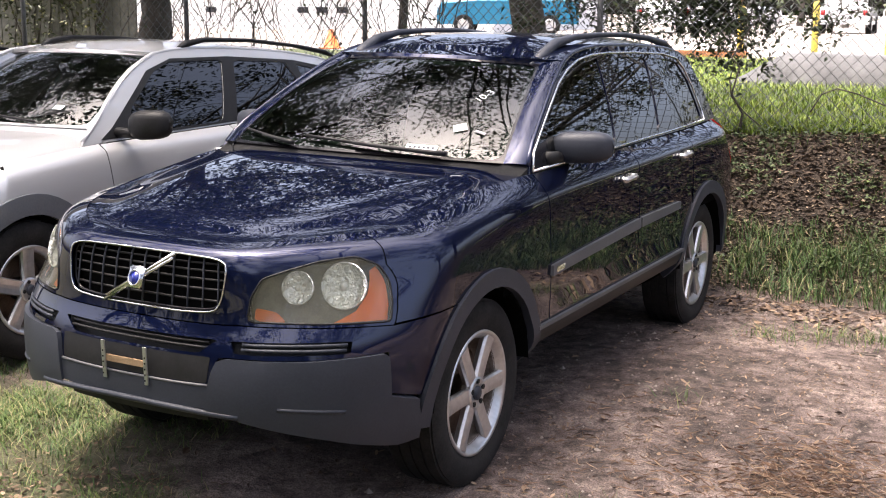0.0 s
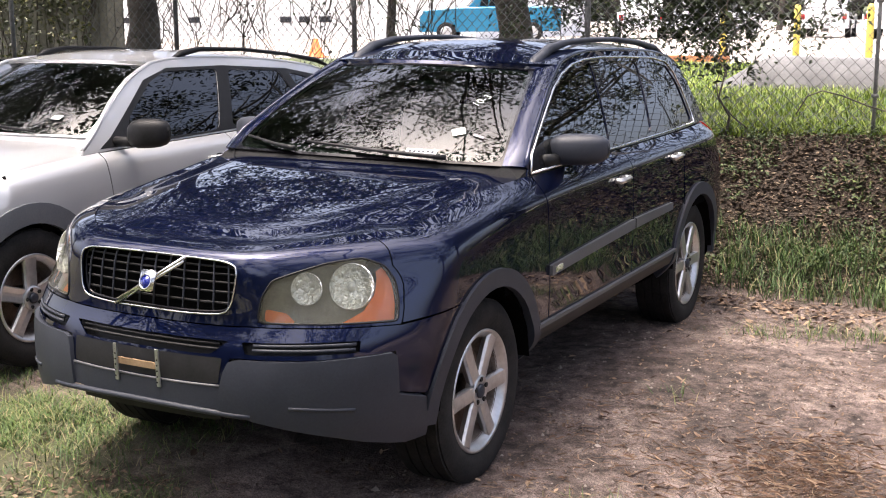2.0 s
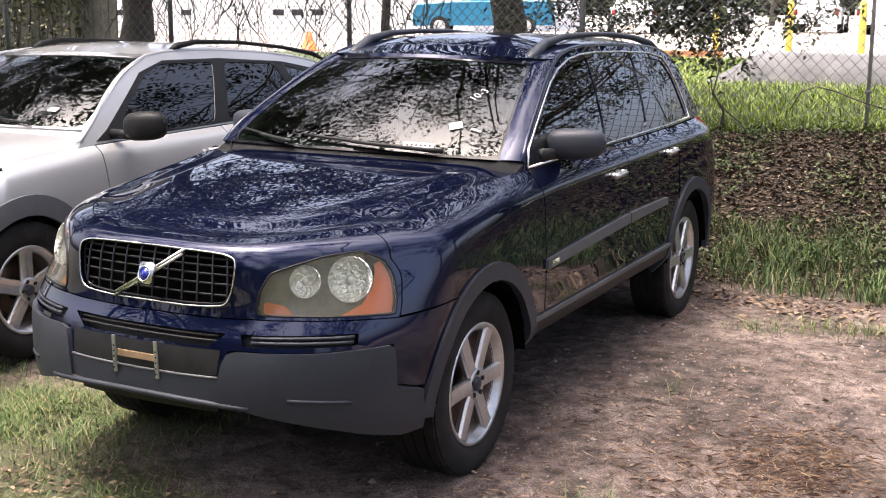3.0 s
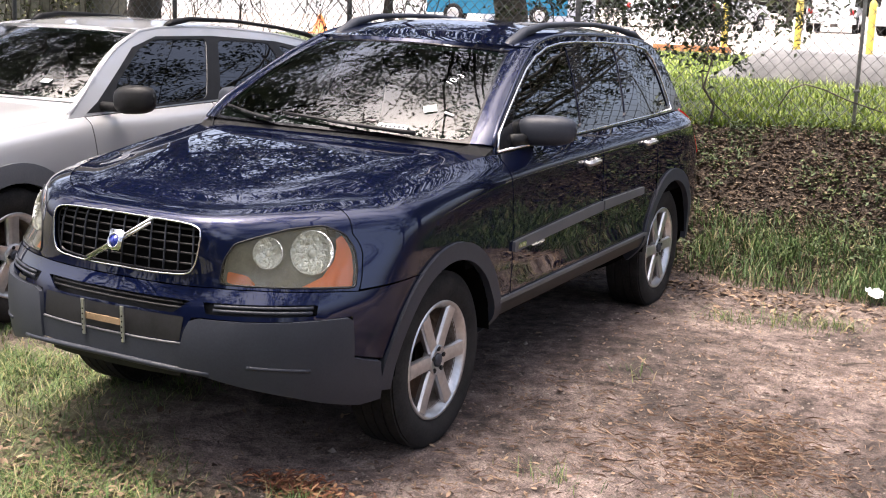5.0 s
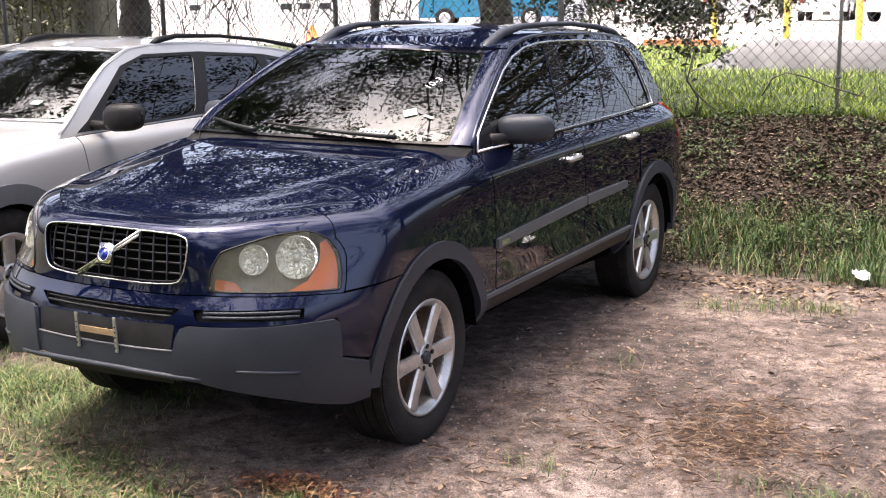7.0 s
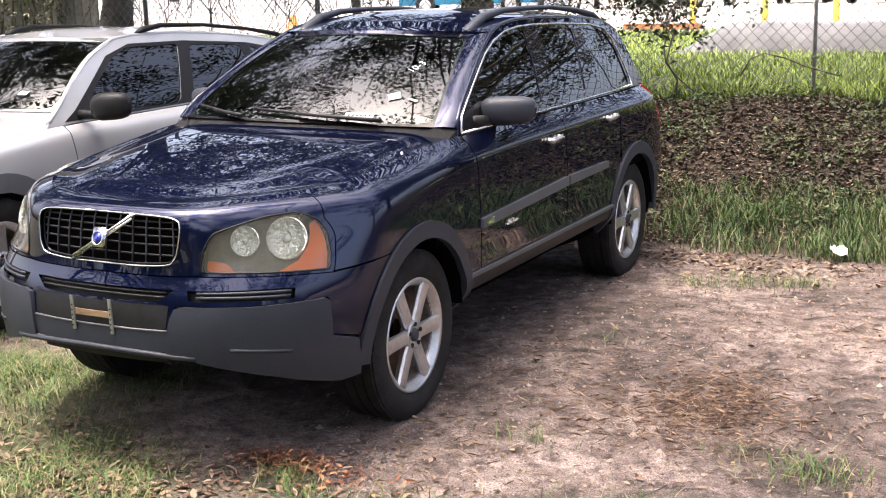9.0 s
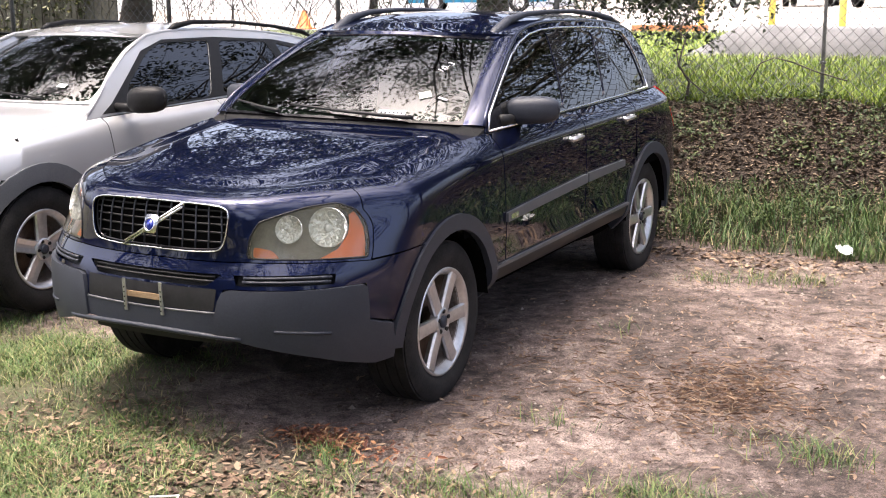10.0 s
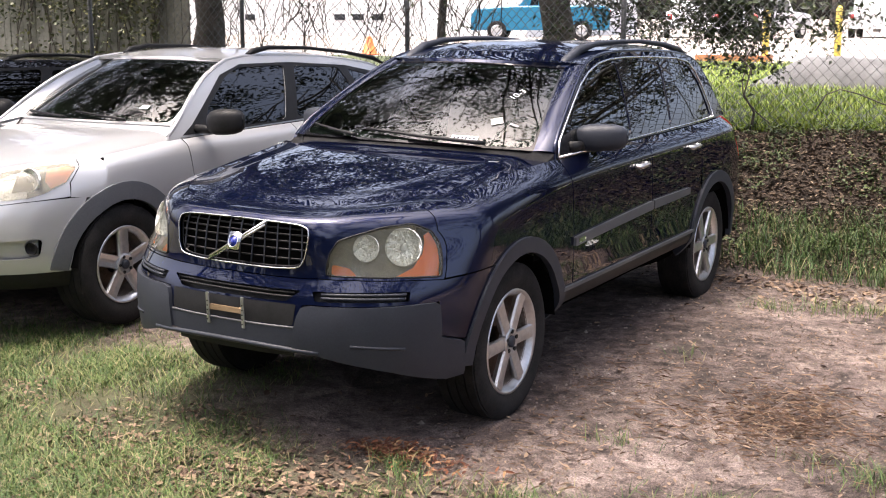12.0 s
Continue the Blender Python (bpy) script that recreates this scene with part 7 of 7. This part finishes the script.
def far_car(kind, label, at, turn, body, size=(1.8, 4.5, 1.45), seed=0):
    """A car far off: lofted body with cabin, glass, wheels and lights."""
    W, L, H = size
    root = tagged(new(kind), label, "truck" if kind == "pickup_truck" else "car", "cars in the lot")
    pick = kind == "pickup_truck"
    prof = [(-L / 2, 0.34), (-L / 2, 0.34 + 0.26 * H), (-L / 2 + 0.12, 0.62 * H), (-L * 0.22, 0.68 * H), (L * 0.44, 0.69 * H), (L / 2, 0.62 * H), (L / 2, 0.36)]

    def loft(name, pts, halfw, mat, tuck, lab=""):
        bm = bmesh.new()
        rows = []
        for q in (-1, -0.94, 0.94, 1):
            rows.append([bm.verts.new((q * halfw, y, z - (tuck if abs(q) == 1 else 0) * (z - 0.3) * 0.2)) for y, z in pts])
        for a, b in zip(rows, rows[1:]):
            for i in range(len(pts)):
                j = (i + 1) % len(pts)
                bm.faces.new((a[i], a[j], b[j], b[i]))
        bm.faces.new(rows[0][::-1])
        bm.faces.new(rows[-1])
        bmesh.ops.recalc_face_normals(bm, faces=bm.faces)
        return part(name, bm, mat, root, lab, False)

    loft("body", prof, W / 2, body, 0.25)
    c0, c1 = (-0.16, 0.10) if pick else (-0.20, 0.40)
    loft("cabin", [(L * c0, 0.67 * H), (L * (c0 + 0.10), 0.97 * H), (L * (c0 + 0.14), H), (L * (c1 - 0.07), H), (L * (c1 - 0.03), 0.96 * H), (L * c1, 0.67 * H)], W * 0.43, body, 0.1)
    for s in (1, -1):
        bm = bmesh.new()
        y0, y1 = L * (c0 + 0.10), L * (c1 - 0.05)
        for a, b in ((y0, (y0 + y1) / 2 - 0.04), ((y0 + y1) / 2 + 0.04, y1)):
            q = [bm.verts.new((s * (W * 0.43 + 0.012), y, z)) for y, z in ((a - 0.06, 0.70 * H), (b, 0.70 * H), (b, 0.94 * H), (a + 0.04, 0.94 * H))]
            bm.faces.new(q if s > 0 else q[::-1])
        part("side_glass", bm, M_GLASS_FAR, root, "dark glass", False)
        for y in (-L * 0.31, L * 0.30):
            v, f = lathe([(-0.1, 0.33), (0.09, 0.33), (0.11, 0.30), (0.11, 0.21), (0.09, 0.20), (0.09, 0.001)], 20)
            w = raw("wheel", [(s * (W / 2 - 0.06 + p[0]), y + p[1], 0.33 + p[2]) for p in v], f if s > 0 else [g[::-1] for g in f], M_RUBBER, root)
            v, f = lathe([(0.10, 0.20), (0.115, 0.17), (0.10, 0.06), (0.11, 0.001)], 16)
            raw("rim", [(s * (W / 2 - 0.06 + p[0]), y + p[1], 0.33 + p[2]) for p in v], f if s > 0 else [g[::-1] for g in f], M_ALLOY, w)
        bm = bmesh.new()
        box(bm, (0.30, 0.05, 0.13), (s * W * 0.36, -L / 2 - 0.01, 0.52 * H), (0, 0, 0), 0.02)
        part("headlight", bm, M_BULB, root)
        bm = bmesh.new()
        box(bm, (0.16, 0.05, 0.22), (s * W * 0.42, L / 2 + 0.0, 0.55 * H), (0, 0, 0), 0.02)
        part("tail_light", bm, M_RED, root)
    bm = bmesh.new()
    q = [bm.verts.new(p) for p in ((-W * 0.40, L * c0 - 0.005, 0.70 * H), (W * 0.40, L * c0 - 0.005, 0.70 * H), (W * 0.38, L * (c0 + 0.093), 0.955 * H), (-W * 0.38, L * (c0 + 0.093), 0.955 * H))]
    for vert in q:
        vert.co.y -= 0.012
    bm.faces.new(q)
    part("windscreen", bm, M_GLASS_FAR, root, "dark glass", False)
    root.matrix_basis = pose(at[0], at[1], ground_z(*at), 0, 0, turn)
    return root


M_GLASS_FAR = material("far_dark_glass", (0.01, 0.012, 0.014), 0.06)
M_WHITECAR = paint("white_car_paint", (0.72, 0.72, 0.72), 0.0, (0.75, 0.75, 0.75))
M_REDCAR = paint("red_car_paint", (0.40, 0.02, 0.02), 0.1, (0.45, 0.03, 0.03))
far_car("pickup_truck", "turquoise pickup truck parked by a white building", (-15.0, 34.0), -68, M_TEAL, (1.85, 4.7, 1.70))
for at, turn, mat, lab in (((-12.4, 42.0), 200, M_WHITECAR, "white car parked in a far lot"), ((-9.2, 41.0), 170, M_SILVER, "silver car parked in a far lot"), ((-6.0, 46.0), 185, M_WHITECAR, "white car parked in a far lot"), ((-2.4, 43.0), 160, M_WHITECAR, "white car parked in a far lot"), ((1.2, 42.0), 175, M_DARKCAR, "black car parked in a far lot"), ((4.6, 43.0), 190, M_SILVER, "silver car parked in a far lot")):
    far_car("car", lab, at, turn, mat)


def build_far_trees():
    rg = random.Random(81)
    v, f, tv, tf = [], [], [], []
    for k in range(46):
        x, y, h = -75 + 3.4 * k + rg.uniform(-1, 1), 74 + rg.uniform(-6, 6), rg.uniform(5, 9)
        tube_into(tv, tf, [(x, y, 0.8), (x + 0.2, y, h * 0.6)], [0.25, 0.12], 6)
        for _ in range(150):
            a, q = rg.uniform(0, 6.28), rg.random() ** 0.5
            leaf_into(v, f, (x + 2.2 * q * math.cos(a), y + 2.2 * q * math.sin(a), 1.6 + h * rg.random() ** 0.8), rg.uniform(0.5, 0.9), rg.uniform(0.3, 0.6), rg)
    # unseen row behind the camera, added to close the horizon in the car's reflections
    for k in range(30):
        x, y, h = -60 + 4.2 * k + rg.uniform(-1, 1), -38 + rg.uniform(-4, 4), rg.uniform(7, 12)
        tube_into(tv, tf, [(x, y, -0.1), (x + 0.2, y, h * 0.6)], [0.3, 0.14], 6)
        for _ in range(150):
            a, q = rg.uniform(0, 6.28), rg.random() ** 0.5
            leaf_into(v, f, (x + 2.8 * q * math.cos(a), y + 2.0 * q * math.sin(a), 0.3 + h * rg.random() ** 0.8), rg.uniform(0.7, 1.2), rg.uniform(0.5, 0.8), rg)
    root = tagged(new("far_trees"), "green trees far beyond the lot, and an unseen row added behind the camera", "trees", kind="stuff")
    tagged(raw("far_trunks", tv, tf, M_BARK, root), kind="stuff")
    tagged(raw("far_foliage", v, f, M_LEAF, root), kind="stuff")


build_far_trees()
